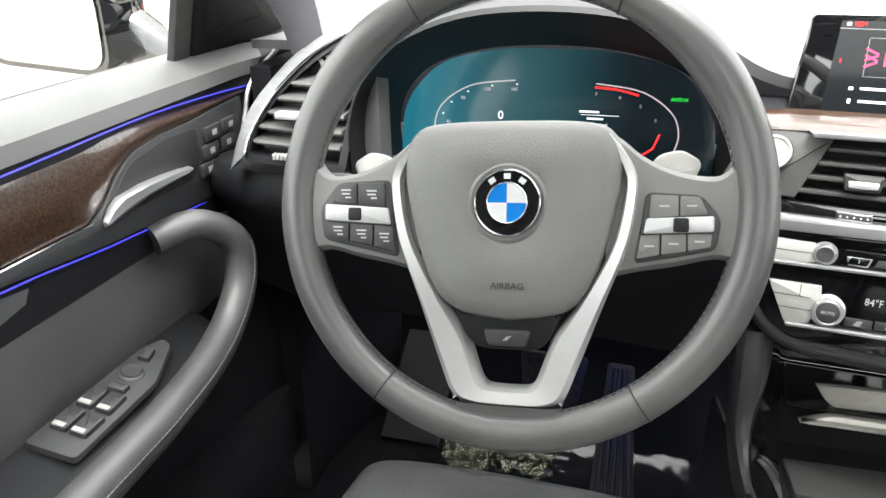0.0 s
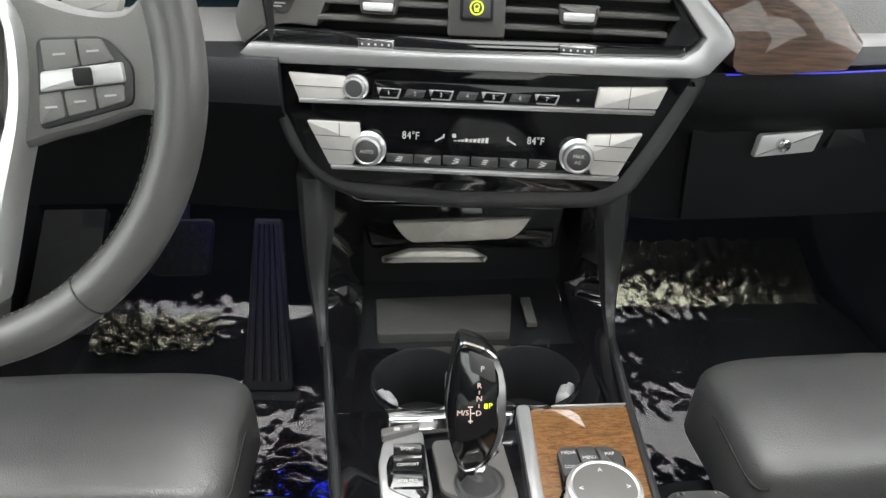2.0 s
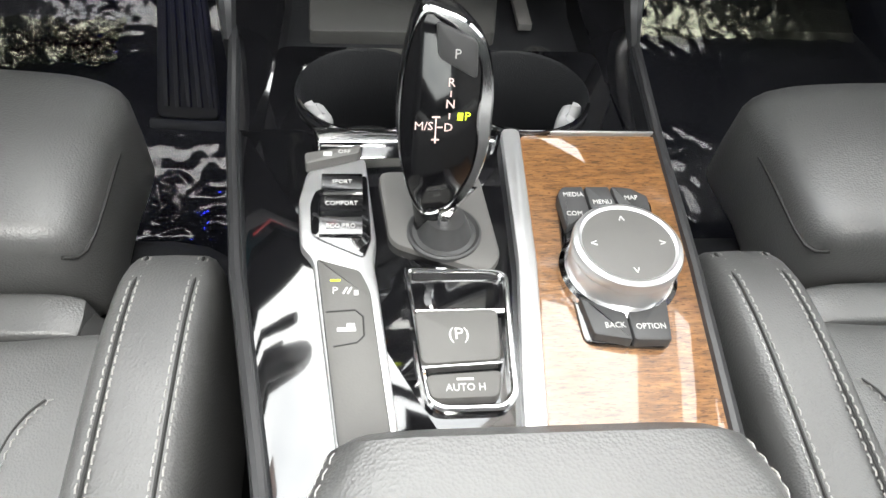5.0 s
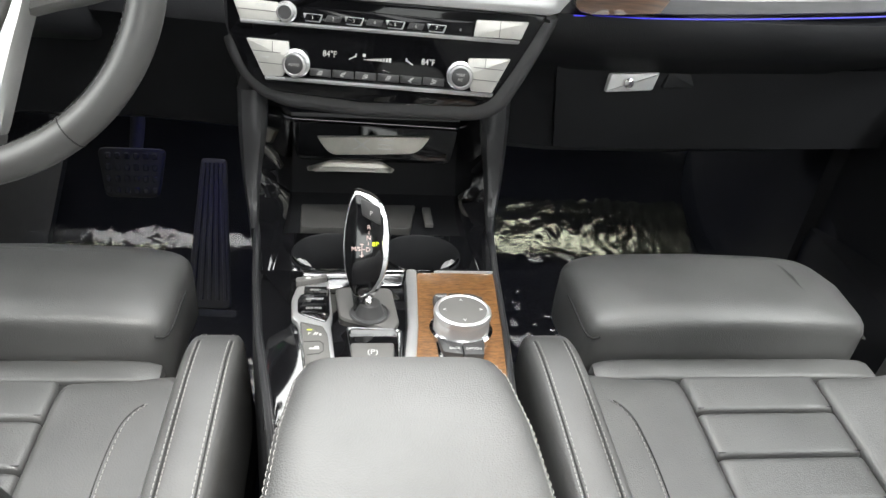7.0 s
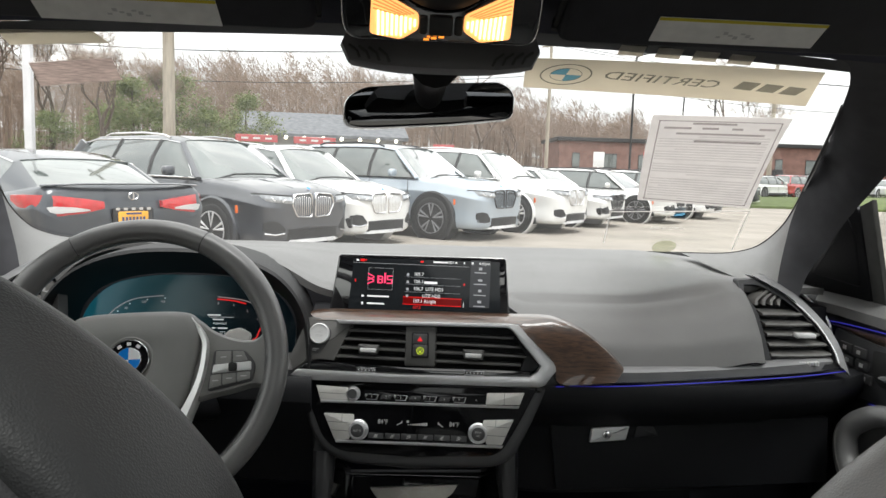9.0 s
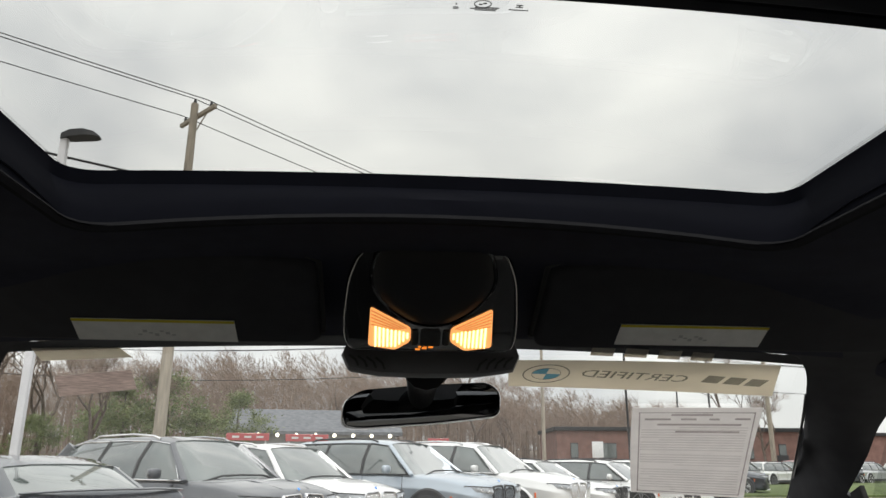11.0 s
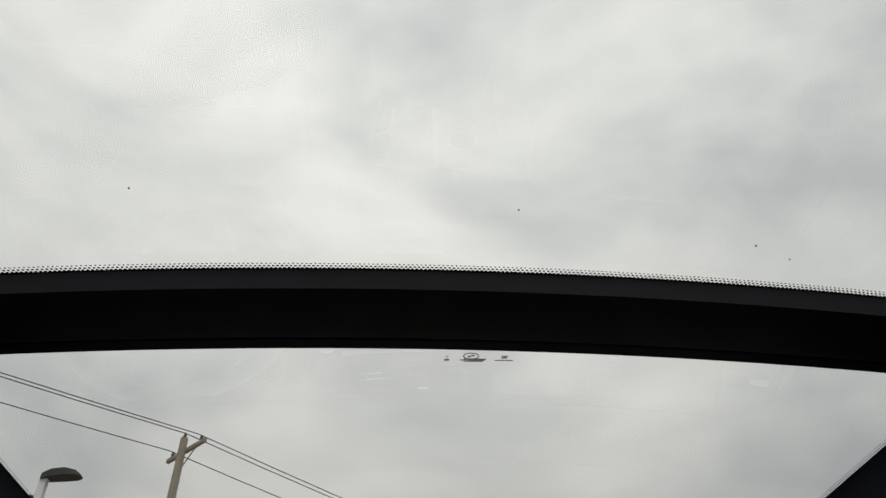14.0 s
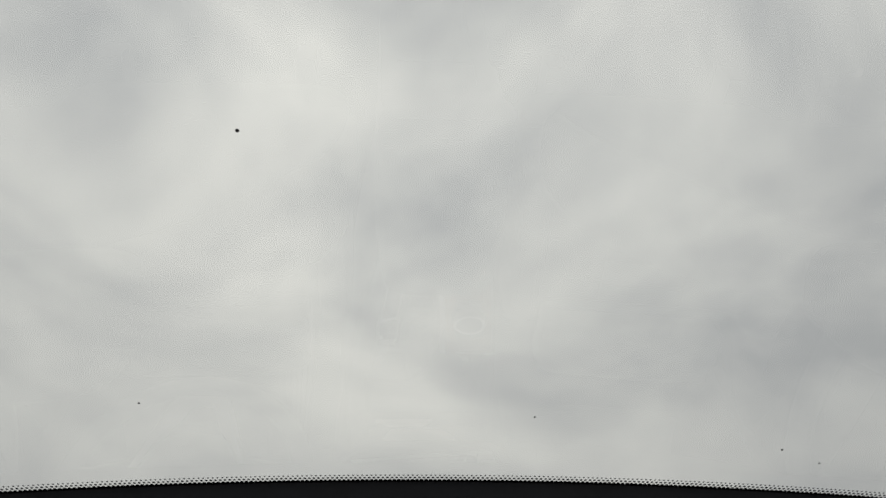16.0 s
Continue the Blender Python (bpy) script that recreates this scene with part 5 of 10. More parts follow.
# phone tray with its mat, power socket
bm = bmesh.new()
grid(bm, lambda u, v: (-0.10 + 0.225 * u, 0.095 + 0.14 * v, -0.028 + 0.014 * v + 0.03 * max(0, v - 0.85)), 6, 8, 0.01)
part("tray_floor", bm, SOFT_DARK, tray, m=CO)
plate("tray_mat", rounded([(-0.083, 0.1355), (0.058, 0.1370), (0.0695, 0.2080), (-0.0857, 0.2040)], 0.004), -0.026, -0.0125, VENT_GREY, tray, 0.002, "grey ribbed rubber mat", m=CO)
bm = bmesh.new()
lathe(bm, [(0.012, 0.0), (0.012, 0.006), (0.009, 0.007), (0.008, 0.004)], 24, m=CO @ Matrix.Translation((0.088, 0.112, -0.02)))
part("socket", bm, RUBBER, tray, "round power socket")
bm = bmesh.new()
box(bm, (0.0835, 0.173, -0.014), (0.011, 0.050, 0.006), 0.001)
part("usb_cover", bm, MATTE_GREY, tray, m=CO)
bm = bmesh.new()
loft(bm, [[(-0.105, 0.235, z), (0.13, 0.235, z), (0.13, 0.25, z), (-0.105, 0.25, z)] for z in (-0.03, 0.10)])
part("tray_back", bm, SOFT_DARK, tray, m=CO)

# drive mode keys and parking aid pad
modes = thing("drive_mode_keys", m=CO, label="drive mode keys in a polished frame", category="switch panel")
bm = bmesh.new()
outl = rounded([(-0.0745, -0.036), (-0.0780, -0.060), (-0.0755, -0.0935), (-0.0685, -0.1030), (-0.0545, -0.205), (-0.052, -0.225), (-0.0250, -0.225), (-0.0270, -0.200), (-0.0345, -0.1215), (-0.0365, -0.1070), (-0.0350, -0.090), (-0.0410, -0.0240)], 0.004, 3)
slab(bm, outl, -0.01, 0.005, 0.002)
part("frame", bm, SATIN, modes, "bright metal frame")
bm = bmesh.new()
slab(bm, rounded([(-0.0690, -0.0535), (-0.0715, -0.0640), (-0.0700, -0.0860), (-0.0655, -0.0905), (-0.0415, -0.1035), (-0.0375, -0.090), (-0.0400, -0.0405)], 0.003, 3), -0.01, 0.0062, 0.001)
part("key_bed", bm, GLOSS, modes)
bm = bmesh.new()
slab(bm, rounded([(-0.0750, -0.0370), (-0.0440, -0.0270), (-0.0430, -0.0190), (-0.0760, -0.0270)], 0.002, 3), 0.004, 0.011, 0.0015)
kk = part("traction_key", bm, MATTE_GREY, modes)
words("OFF", 0.0042, -0.0530, -0.0265, 0.0112, WHITE_MARK, kk)
bm = bmesh.new()
box(bm, (-0.0625, -0.0285, 0.0112), (0.005, 0.0035, 0.0003))
part("car_symbol", bm, WHITE_MARK, kk, flat=True)
for i, tx in enumerate(("SPORT", "COMFORT", "ECO PRO")):
    y = -0.0480 - 0.0170 * i
    bm = bmesh.new()
    loft(bm, [[(x, y - 0.0070, 0.006), (x, y - 0.0066, 0.0082), (x, y + 0.0048, 0.0092), (x, y + 0.0066, 0.0074), (x, y + 0.0070, 0.006)] for x in (-0.0655, -0.0425)])
    kk = part("mode_key", bm, GLOSS, modes)
    words(tx, 0.0044, -0.0540, y - 0.0015, 0.0090, WHITE_MARK, kk, squash=0.85)
bm = bmesh.new()
slab(bm, rounded([(-0.0660, -0.1055), (-0.0435, -0.1135), (-0.0385, -0.1265), (-0.0300, -0.205), (-0.031, -0.222), (-0.050, -0.222), (-0.0535, -0.205)], [0.002, 0.003, 0.004, 0, 0.004, 0.006, 0], 4), 0.002, 0.0085, 0.0015)
pad = part("parking_pad", bm, MATTE_GREY, modes, "matte grey touch pad")
words("P", 0.006, -0.0560, -0.1270, 0.0087, WHITE_MARK, pad)
bm = bmesh.new()
for i in range(2):
    box(bm, (0, 0, 0), (0.0010, 0.0045, 0.0003), m=Matrix.Translation((-0.0510 + 0.0022 * i, -0.1270, 0.0087)) @ Matrix.Rotation(radians(-25), 4, "Z"))
box(bm, (-0.0455, -0.1285, 0.0087), (0.0022, 0.003, 0.0003))
box(bm, (-0.0500, -0.1505, 0.0087), (0.009, 0.0022, 0.0003))
box(bm, (-0.0480, -0.1485, 0.0087), (0.004, 0.0030, 0.0003))
part("car_symbol", bm, WHITE_MARK, pad, flat=True)
bm = bmesh.new()
box(bm, (-0.0560, -0.1205, 0.0087), (0.005, 0.0010, 0.0003))
part("indicator", bm, LIME, pad, "small lit green indicator", flat=True)
bm = bmesh.new()
lp = [(-0.060, -0.1400), (-0.046, -0.1390), (-0.0420, -0.1430), (-0.0415, -0.1540), (-0.0450, -0.1580), (-0.0560, -0.1600)]
tube(bm, [(x, y, 0.0086) for x, y in lp], 0.0005, 5)
part("key_outline", bm, DARK_MARK, pad)

# gear selector
shifter = thing("gear_selector", label="black gear selector with chrome edge and shift pattern", category="gear lever")
plate("base_plate", rounded([(-0.034, -0.034), (-0.028, -0.090), (0.024, -0.112), (0.032, -0.100), (0.026, -0.034)], 0.008), -0.005, 0.003, MATTE_GREY, shifter, 0.002, m=CO)
bm = bmesh.new()
lathe(bm, [(0.0205, 0.002), (0.0205, 0.0045), (0.0192, 0.0052), (0.0175, 0.0040), (0.0150, 0.0045), (0.0130, 0.010), (0.0105, 0.016)], 36, m=CO @ Matrix.Translation((0.0020, -0.0835, 0)))
part("gaiter", bm, DARK_KEY, shifter, "black ring at the lever's foot")
SF = fr((-0.0015, -0.1985, 0.897), (1, 0, 0), (0, 0.37, 0.929))
# the head, in the frame of its face: an uneven outline drawn back into a rounded body
outl = rounded([(-0.0135, 0.0480), (0.0060, 0.0415), (0.0170, 0.0300), (0.0212, 0.0080), (0.0212, -0.0230), (0.0150, -0.0450), (0.0035, -0.0590), (-0.0110, -0.0610), (-0.0175, -0.0500), (-0.0225, -0.0320), (-0.0248, -0.0080), (-0.0228, 0.0160), (-0.0178, 0.0390)], [0.006, 0.008, 0.008, 0.012, 0.012, 0.010, 0.006, 0.006, 0.010, 0.012, 0.012, 0.012, 0.008], 4)
bm = bmesh.new()
rings = []
for q, z in ((0.50, -0.031), (0.78, -0.028), (0.93, -0.020), (1.0, -0.008), (1.0, -0.001), (0.985, 0.0025), (0.95, 0.004)):
    rings.append([(x * q, y * (0.6 + 0.4 * q), z) for x, y in outl])
loft(bm, rings)
LEVER = mat("lever_black", (0.014, 0.014, 0.015), rough=0.24, var=0.1, vscale=30)
part("head", bm, LEVER, shifter, m=SF)


def lever_inset(x, y):
    """Distance of the bright edge's inner line: broad on the driver's far side, thin on the near one."""
    w = 0.0016 + 0.0062 * smooth(-0.010, 0.016, x) + 0.0022 * smooth(0.030, 0.046, y)
    c = Vector((0.0, -0.006))
    d = (c - Vector((x, y))).normalized()
    return (x + d.x * w, y + d.y * w)


edge_o = [(x * 0.985, y * 0.985) for x, y in outl]
bm = bmesh.new()
band(bm, edge_o, [lever_inset(x, y) for x, y in edge_o], 0.000, 0.0072, 0.0012)
part("chrome_edge", bm, CHROME, shifter, "bright chrome edge, broad on one side", m=SF)
plate("face", [lever_inset(x, y) for x, y in edge_o], 0.0, 0.0064, mat("lever_face", (0.006, 0.006, 0.007), rough=0.08, spec=0.6, coat=0.6, var=0.1, vscale=30), shifter, 0.0006, m=SF)
# neck with its bright spine, down to the ring in the base
NECK = [tuple(SF @ Vector(p)) for p in ((-0.004, -0.046, -0.010), (-0.004, -0.060, -0.013), (-0.003, -0.074, -0.016), (-0.002, -0.092, -0.020))]
bm = bmesh.new()
tube(bm, NECK, [0.0135, 0.0110, 0.0100, 0.0115], 16, flat=(1.0, 0.9))
part("neck", bm, LEVER, shifter)
bm = bmesh.new()
loft(bm, [[tuple(SF @ Vector(p)) for p in ((x - w, y, z), (x - w * 0.6, y, z + 0.0022), (x + w * 0.6, y, z + 0.0022), (x + w, y, z))] for x, y, z, w in ((0.0125, -0.0445, 0.0035, 0.0046), (0.0060, -0.0545, 0.0030, 0.0042), (0.0022, -0.0620, 0.0010, 0.0036), (0.0018, -0.0720, -0.0040, 0.0034), (0.0020, -0.0840, -0.0085, 0.0036))])
part("neck_spine", bm, CHROME, shifter, "polished spine running down the neck")
bm = bmesh.new()
slab(bm, rounded([(-0.0062, 0.0235), (0.0122, 0.0135), (0.0112, 0.0315), (-0.0078, 0.0400)], 0.003), 0.004, 0.0085, 0.001)
part("park_key", bm, DARK_KEY, shifter, m=SF)
words("P", 0.0062, 0.0024, 0.0255, 0.0088, WHITE_MARK, shifter, m=SF)
PINKISH = mat("lit_letters", (0.5, 0.38, 0.36), rough=0.5, emit=(1.0, 0.72, 0.66), power=0.07)
for tx, x, y in (("R", 0.0006, 0.0113), ("N", 0.0006, 0.0008), ("D", 0.0002, -0.0110), ("M/S", -0.0115, -0.0104)):
    words(tx, 0.0060, x, y, 0.0064, PINKISH, shifter, m=SF)
bm = bmesh.new()
for x, y, w, h in ((0.0006, 0.0060, 0.0006, 0.003), (0.0004, -0.0050, 0.0006, 0.003), (-0.0038, -0.0108, 0.0026, 0.0007), (-0.0058, -0.0108, 0.0006, 0.009), (-0.0058, -0.0056, 0.0038, 0.0008), (-0.0058, -0.0172, 0.0036, 0.0008), (-0.0058, -0.0172, 0.0008, 0.0036)):
    box(bm, (x, y, 0.0064), (w, h, 0.0003))
part("shift_pattern", bm, PINKISH, shifter, flat=True, m=SF)
words("P", 0.0058, 0.0090, -0.0052, 0.0064, LIME, shifter, m=SF)
bm = bmesh.new()
box(bm, (0.0056, -0.0052, 0.0064), (0.0026, 0.0038, 0.0003))
part("lit_marker", bm, LIME, shifter, "lit yellow-green marker", flat=True, m=SF)
# recess, parking brake and auto hold keys
brake = thing("parking_brake_switch", m=CO, label="grey parking brake and hold keys in a polished frame", category="switch")
oc = rounded([(-0.0215, -0.106), (-0.0130, -0.192), (0.0235, -0.192), (0.0300, -0.185), (0.0340, -0.110)], [0.004, 0.010, 0.010, 0.006, 0.006], 4)
ic = rounded([(-0.0185, -0.109), (-0.0105, -0.1885), (0.0215, -0.1885), (0.0265, -0.183), (0.0305, -0.112)], [0.004, 0.009, 0.009, 0.006, 0.006], 4)
bm = bmesh.new()
band(bm, oc, ic, -0.005, 0.003, 0.0012)
part("frame", bm, CHROME, brake, "polished frame")
bm = bmesh.new()
grid(bm, lambda u, v: (-0.0165 + 0.046 * u, -0.1095 - 0.027 * v, 0.001 - 0.012 * math.sin(math.pi * v)), 4, 8, 0.002)
part("finger_recess", bm, GLOSS, brake)
bm = bmesh.new()
slab(bm, rounded([(-0.0150, -0.1690), (0.0232, -0.1670), (0.0250, -0.1370), (-0.0172, -0.1375)], 0.004), -0.002, 0.006, 0.002)
kk = part("brake_key", bm, MATTE_GREY, brake)
words("(P)", 0.0095, 0.0040, -0.1525, 0.0062, WHITE_MARK, kk)
bm = bmesh.new()
slab(bm, [(-0.0150, -0.1715), (0.0235, -0.1695), (0.0235, -0.1680), (-0.0150, -0.1700)], -0.002, 0.0065, 0.0006)
part("bright_bar", bm, CHROME, brake)
bm = bmesh.new()
slab(bm, rounded([(-0.0115, -0.1870), (0.0205, -0.1865), (0.0235, -0.1718), (-0.0140, -0.1738)], 0.004), -0.002, 0.005, 0.002)
kk = part("hold_key", bm, MATTE_GREY, brake)
words("AUTO H", 0.0055, 0.0050, -0.1815, 0.0052, WHITE_MARK, kk, squash=0.9)
bm = bmesh.new()
box(bm, (0.0050, -0.1770, 0.0052), (0.008, 0.0012, 0.0003))
part("indicator", bm, WHITE_MARK, kk, flat=True)

# rotary controller with its keys
idrive = thing("rotary_controller", m=CO, label="large silver rotary controller with black menu keys", category="rotary knob")
IC = (0.0920, -0.1145)
bm = bmesh.new()
slab(bm, rounded([(0.0660, -0.158), (0.1090, -0.162), (0.1140, -0.120), (0.1260, -0.060), (0.1130, -0.0500), (0.0700, -0.0510), (0.0650, -0.105)], 0.006), -0.002, 0.004, 0.002)
part("base", bm, GLOSS, idrive)
for nm, pts, tx, tp in (("media_key", [(0.0690, -0.086), (0.0850, -0.073), (0.0845, -0.0530), (0.0720, -0.0535), (0.0685, -0.060)], ("MEDIA", "COM"), ((0.0775, -0.0605), (0.0755, -0.0755))),
                        ("menu_key", [(0.0860, -0.073), (0.1020, -0.072), (0.1000, -0.0530), (0.0855, -0.0530)], ("MENU",), ((0.0935, -0.0665),)),
                        ("map_key", [(0.1030, -0.072), (0.1200, -0.085), (0.1215, -0.0610), (0.1130, -0.0545), (0.1010, -0.0530)], ("MAP",), ((0.1110, -0.0630),)),
                        ("back_key", [(0.0670, -0.132), (0.0700, -0.156), (0.0890, -0.1600), (0.0890, -0.143), (0.078, -0.138)], ("BACK",), ((0.0815, -0.1515),)),
                        ("option_key", [(0.0897, -0.143), (0.0897, -0.1600), (0.1085, -0.1605), (0.1130, -0.131), (0.102, -0.140)], ("OPTION",), ((0.0995, -0.1525),))):
    bm = bmesh.new()
    slab(bm, rounded(pts, 0.002), 0.002, 0.0095, 0.0015)
    kk = part(nm, bm, DARK_KEY, idrive)
    for w_, (x, y) in zip(tx, tp):
        words(w_, 0.0048, x, y, 0.0098, WHITE_MARK, kk, squash=0.85)
bm = bmesh.new()
lathe(bm, [(0.0315, 0.003), (0.0315, 0.0075), (0.0290, 0.0095)], 48, m=Matrix.Translation((*IC, 0)))
part("skirt", bm, CHROME, idrive, "polished skirt")
bm = bmesh.new()
lathe(bm, [(0.0272, 0.007), (0.0276, 0.0100), (0.0276, 0.0200), (0.0270, 0.0215), (0.0284, 0.0225), (0.0288, 0.0260), (0.0280, 0.0285), (0.0256, 0.0296), (0.0243, 0.0288)], 64, m=Matrix.Translation((*IC, 0)))
ring = part("ring", bm, SATIN, idrive, "knurled aluminium ring")
bm = bmesh.new()
lathe(bm, [(0.0244, 0.024), (0.0244, 0.0286), (0.0235, 0.0290), (0.0, 0.0288)], 48, m=Matrix.Translation((*IC, 0)))
cap_ = part("touch_pad", bm, MATTE_GREY, idrive, "matte grey touch surface")
for tx, dx, dy, rz in (("^", 0, 0.0175, 0), ("^", 0, -0.0185, 180), ("^", 0.0185, 0, -90), ("^", -0.0185, 0, 90)):
    words(tx, 0.008, 0, -0.002, 0, WHITE_MARK, cap_, name="arrow_mark", m=Matrix.Translation((IC[0] + dx, IC[1] + dy, 0.0292)) @ Matrix.Rotation(radians(rz), 4, "Z"))

# armrest lid
arm = thing("armrest", label="padded black leather centre armrest lid", category="armrest")
bm = bmesh.new()
rings = []
for y, hw, zt, sink in ((-0.352, 0.062, 0.868, 0.0), (-0.354, 0.074, 0.884, 0.0), (-0.360, 0.081, 0.893, 0), (-0.378, 0.088, 0.898, 0), (-0.43, 0.097, 0.9020, 0), (-0.52, 0.103, 0.904, 0), (-0.62, 0.105, 0.904, 0), (-0.72, 0.104, 0.900, 0), (-0.735, 0.088, 0.885, 0), (-0.738, 0.08, 0.86, 0)):
    row = []
    for k in range(21):
        a = math.pi * k / 20
        cx = math.copysign(abs(math.cos(a)) ** 0.30, math.cos(a))
        sz = abs(math.sin(a)) ** 0.42
        row.append((0.0250 + hw * cx, y, 0.850 + (zt - 0.850) * sz))
    row += [(0.0250 - hw * 0.97, y, 0.838), (0.0250 + hw * 0.97, y, 0.838)]
    rings.append(row)
loft(bm, rings)
part("lid", bm, LEATHER, arm)
for s in (-1, 1):
    for sz in (0.68, 0.80):
        cx = (1 - sz ** (2 / 0.42)) ** 0.15
        pts = [(0.0250 + s * (hw * cx + 0.0003), y, 0.850 + (zt - 0.850) * sz) for y, hw, zt in ((-0.362, 0.0815, 0.8935), (-0.378, 0.088, 0.898), (-0.43, 0.097, 0.902), (-0.52, 0.103, 0.904), (-0.62, 0.105, 0.904), (-0.72, 0.104, 0.900))]
        part("stitching", stitches(pts, r=0.00035, lift=(s * 0.0003, 0, 0.0003)), THREAD, arm, "light grey stitching")
bm = bmesh.new()
loft(bm, [[(0.0200 - hw, y, 0.70), (0.0200 + hw, y, 0.70), (0.0200 + hw, y, 0.842), (0.0200 - hw, y, 0.842)] for y, hw in ((-0.375, 0.062), (-0.42, 0.076), (-0.60, 0.090), (-0.735, 0.090))])
part("box", bm, SOFT_DARK, arm)
bm = bmesh.new()
loft(bm, [[(0.0200 - 0.06, y, 0.42), (0.0200 + 0.06, y, 0.42), (0.0200 + 0.08, y, 0.702), (0.0200 - 0.08, y, 0.702)] for y in (-0.40, -0.74)])
part("foot", bm, SOFT_DARK, arm)

# ---- instruments ----
cluster = thing("instrument_cluster", label="wide digital instrument cluster behind the wheel", category="instrument cluster")
CL = fr((-0.375, 0.150, 1.125), (1, 0, 0), (0, 0.20, 0.98))
CLG = mat("cluster_screen", (0.004, 0.006, 0.008), rough=0.12, emit=(0.01, 0.03, 0.05), power=0.05)
# the screen's own teal field; the grey-teal towards the middle paints in a reflection
cn, cl_ = CLG.node_tree.nodes, CLG.node_tree.links
c_tc, c_sx, c_rp = cn.new("ShaderNodeTexCoord"), cn.new("ShaderNodeSeparateXYZ"), cn.new("ShaderNodeValToRGB")
cl_.new(c_tc.outputs["Generated"], c_sx.inputs["Vector"])
cl_.new(c_sx.outputs["X"], c_rp.inputs["Fac"])
c_rp.color_ramp.interpolation = "EASE"
c_rp.color_ramp.elements[0].position, c_rp.color_ramp.elements[0].color = 0.02, (0.02, 0.20, 0.27, 1)
c_rp.color_ramp.elements[1].position, c_rp.color_ramp.elements[1].color = 0.78, (0.004, 0.010, 0.014, 1)
c_el = c_rp.color_ramp.elements.new(0.36)
c_el.color = (0.030, 0.105, 0.125, 1)
cl_.new(c_rp.outputs["Color"], cn["Principled BSDF"].inputs["Emission Color"])
cn["Principled BSDF"].inputs["Emission Strength"].default_value = 0.10
co_ = rounded([(-0.178, -0.075), (0.178, -0.075), (0.176, 0.010), (0.135, 0.060), (0.06, 0.076), (-0.06, 0.076), (-0.135, 0.060), (-0.178, 0.010)], 0.03, 5)
plate("display", co_, -0.01, 0.0, CLG, cluster, m=CL)
DIAL_DIM = mat("dial_rose_grey", (0.20, 0.17, 0.17), rough=0.3, emit=(0.75, 0.62, 0.62), power=0.10)
for s in (-1, 1):
    bm = bmesh.new()
    pts = [(s * 0.045, 0.040), (s * 0.095, 0.033), (s * 0.128, 0.012), (s * 0.138, -0.012), (s * 0.132, -0.036), (s * 0.118, -0.055)]
    tube(bm, [(p.x, p.y, 0.0012) for p in spline([(x, y, 0) for x, y in pts], 24)], 0.0008, 5)
    part("dial_arc", bm, DIAL_DIM, cluster, m=CL)
    bm = bmesh.new()
    if s > 0:
        tube(bm, [(p.x, p.y, 0.0012) for p in spline([(0.044, 0.036, 0), (0.070, 0.034, 0), (0.092, 0.029, 0)], 8)], 0.0013, 5)
        tube(bm, [(0.095, -0.040, 0.0012), (0.112, -0.028, 0.0012), (0.118, -0.012, 0.0012)], 0.0012, 5)
        part("red_zone", bm, SCREEN_RED, cluster, "red dial zone", m=CL)
    else:
        for i in range(9):
            t = i / 8
            p = spline([(x, y, 0) for x, y in pts], 9)[i]
            box(bm, (p.x * 0.95, p.y * 0.92 - 0.001, 0.0012), (0.002, 0.0012, 0.0003))
        part("dial_ticks", bm, SCREEN_WHITE, cluster, flat=True, m=CL)
words("0", 0.014, -0.060, 0.000, 0.0012, SCREEN_WHITE, cluster, m=CL)
for tx, x, y in (("160", -0.046, 0.030), ("120", -0.077, 0.029), ("80", -0.105, 0.018), ("40", -0.122, -0.010), ("20", -0.118, -0.030), ("7", 0.046, 0.028), ("6", 0.072, 0.026), ("5", 0.095, 0.017), ("4", 0.112, 0.003)):
    words(tx, 0.0054, x, y, 0.0012, DIAL_DIM, cluster, m=CL)
words("AUTO H", 0.0052, 0.135, 0.026, 0.0012, mat("screen_green", (0.0, 0.3, 0.02), rough=0.3, emit=(0.02, 0.9, 0.06), power=0.2), cluster, m=CL, squash=0.9)
words("Individual", 0.0058, 0.050, -0.005, 0.0012, SCREEN_WHITE, cluster, m=CL)
words("COMFORT", 0.0050, 0.048, -0.052, 0.0012, SCREEN_GREY, cluster, m=CL)
words("P", 0.0060, 0.082, -0.052, 0.0012, SCREEN_WHITE, cluster, m=CL)
words("27.2", 0.0058, 0.055, -0.021, 0.0012, SCREEN_WHITE, cluster, m=CL)
bm = bmesh.new()
for x, y, w, h in ((-0.055, -0.0085, 0.035, 0.0006), (0.052, 0.0055, 0.042, 0.0006), (0.040, 0.0090, 0.022, 0.0022), (0.047, 0.0015, 0.018, 0.0022), (0.055, -0.013, 0.016, 0.0022), (0.040, -0.013, 0.006, 0.0020), (0.075, -0.047, 0.08, 0.0005), (-0.03, -0.048, 0.06, 0.0005), (0.105, -0.052, 0.014, 0.003)):
    box(bm, (x, y, 0.0012), (w, h, 0.0003))
part("readout_bars", bm, SCREEN_WHITE, cluster, flat=True, m=CL)
bm = bmesh.new()
box(bm, (0.086, -0.041, 0.0012), (0.020, 0.003, 0.0003))
box(bm, (0.120, -0.045, 0.0012), (0.006, 0.003, 0.0003))
part("warning_marks", bm, SCREEN_RED, cluster, flat=True, m=CL)
bm = bmesh.new()
grid(bm, lambda u, v: tuple(CL @ Vector((-0.18 + 0.36 * u, -0.078 + 0.156 * v, 0.004))), 2, 2)
cover = part("cover_glass", bm, thin_glass("cluster_cover", (0.95, 0.96, 0.96), gloss=0.25, base=0.01), cluster)

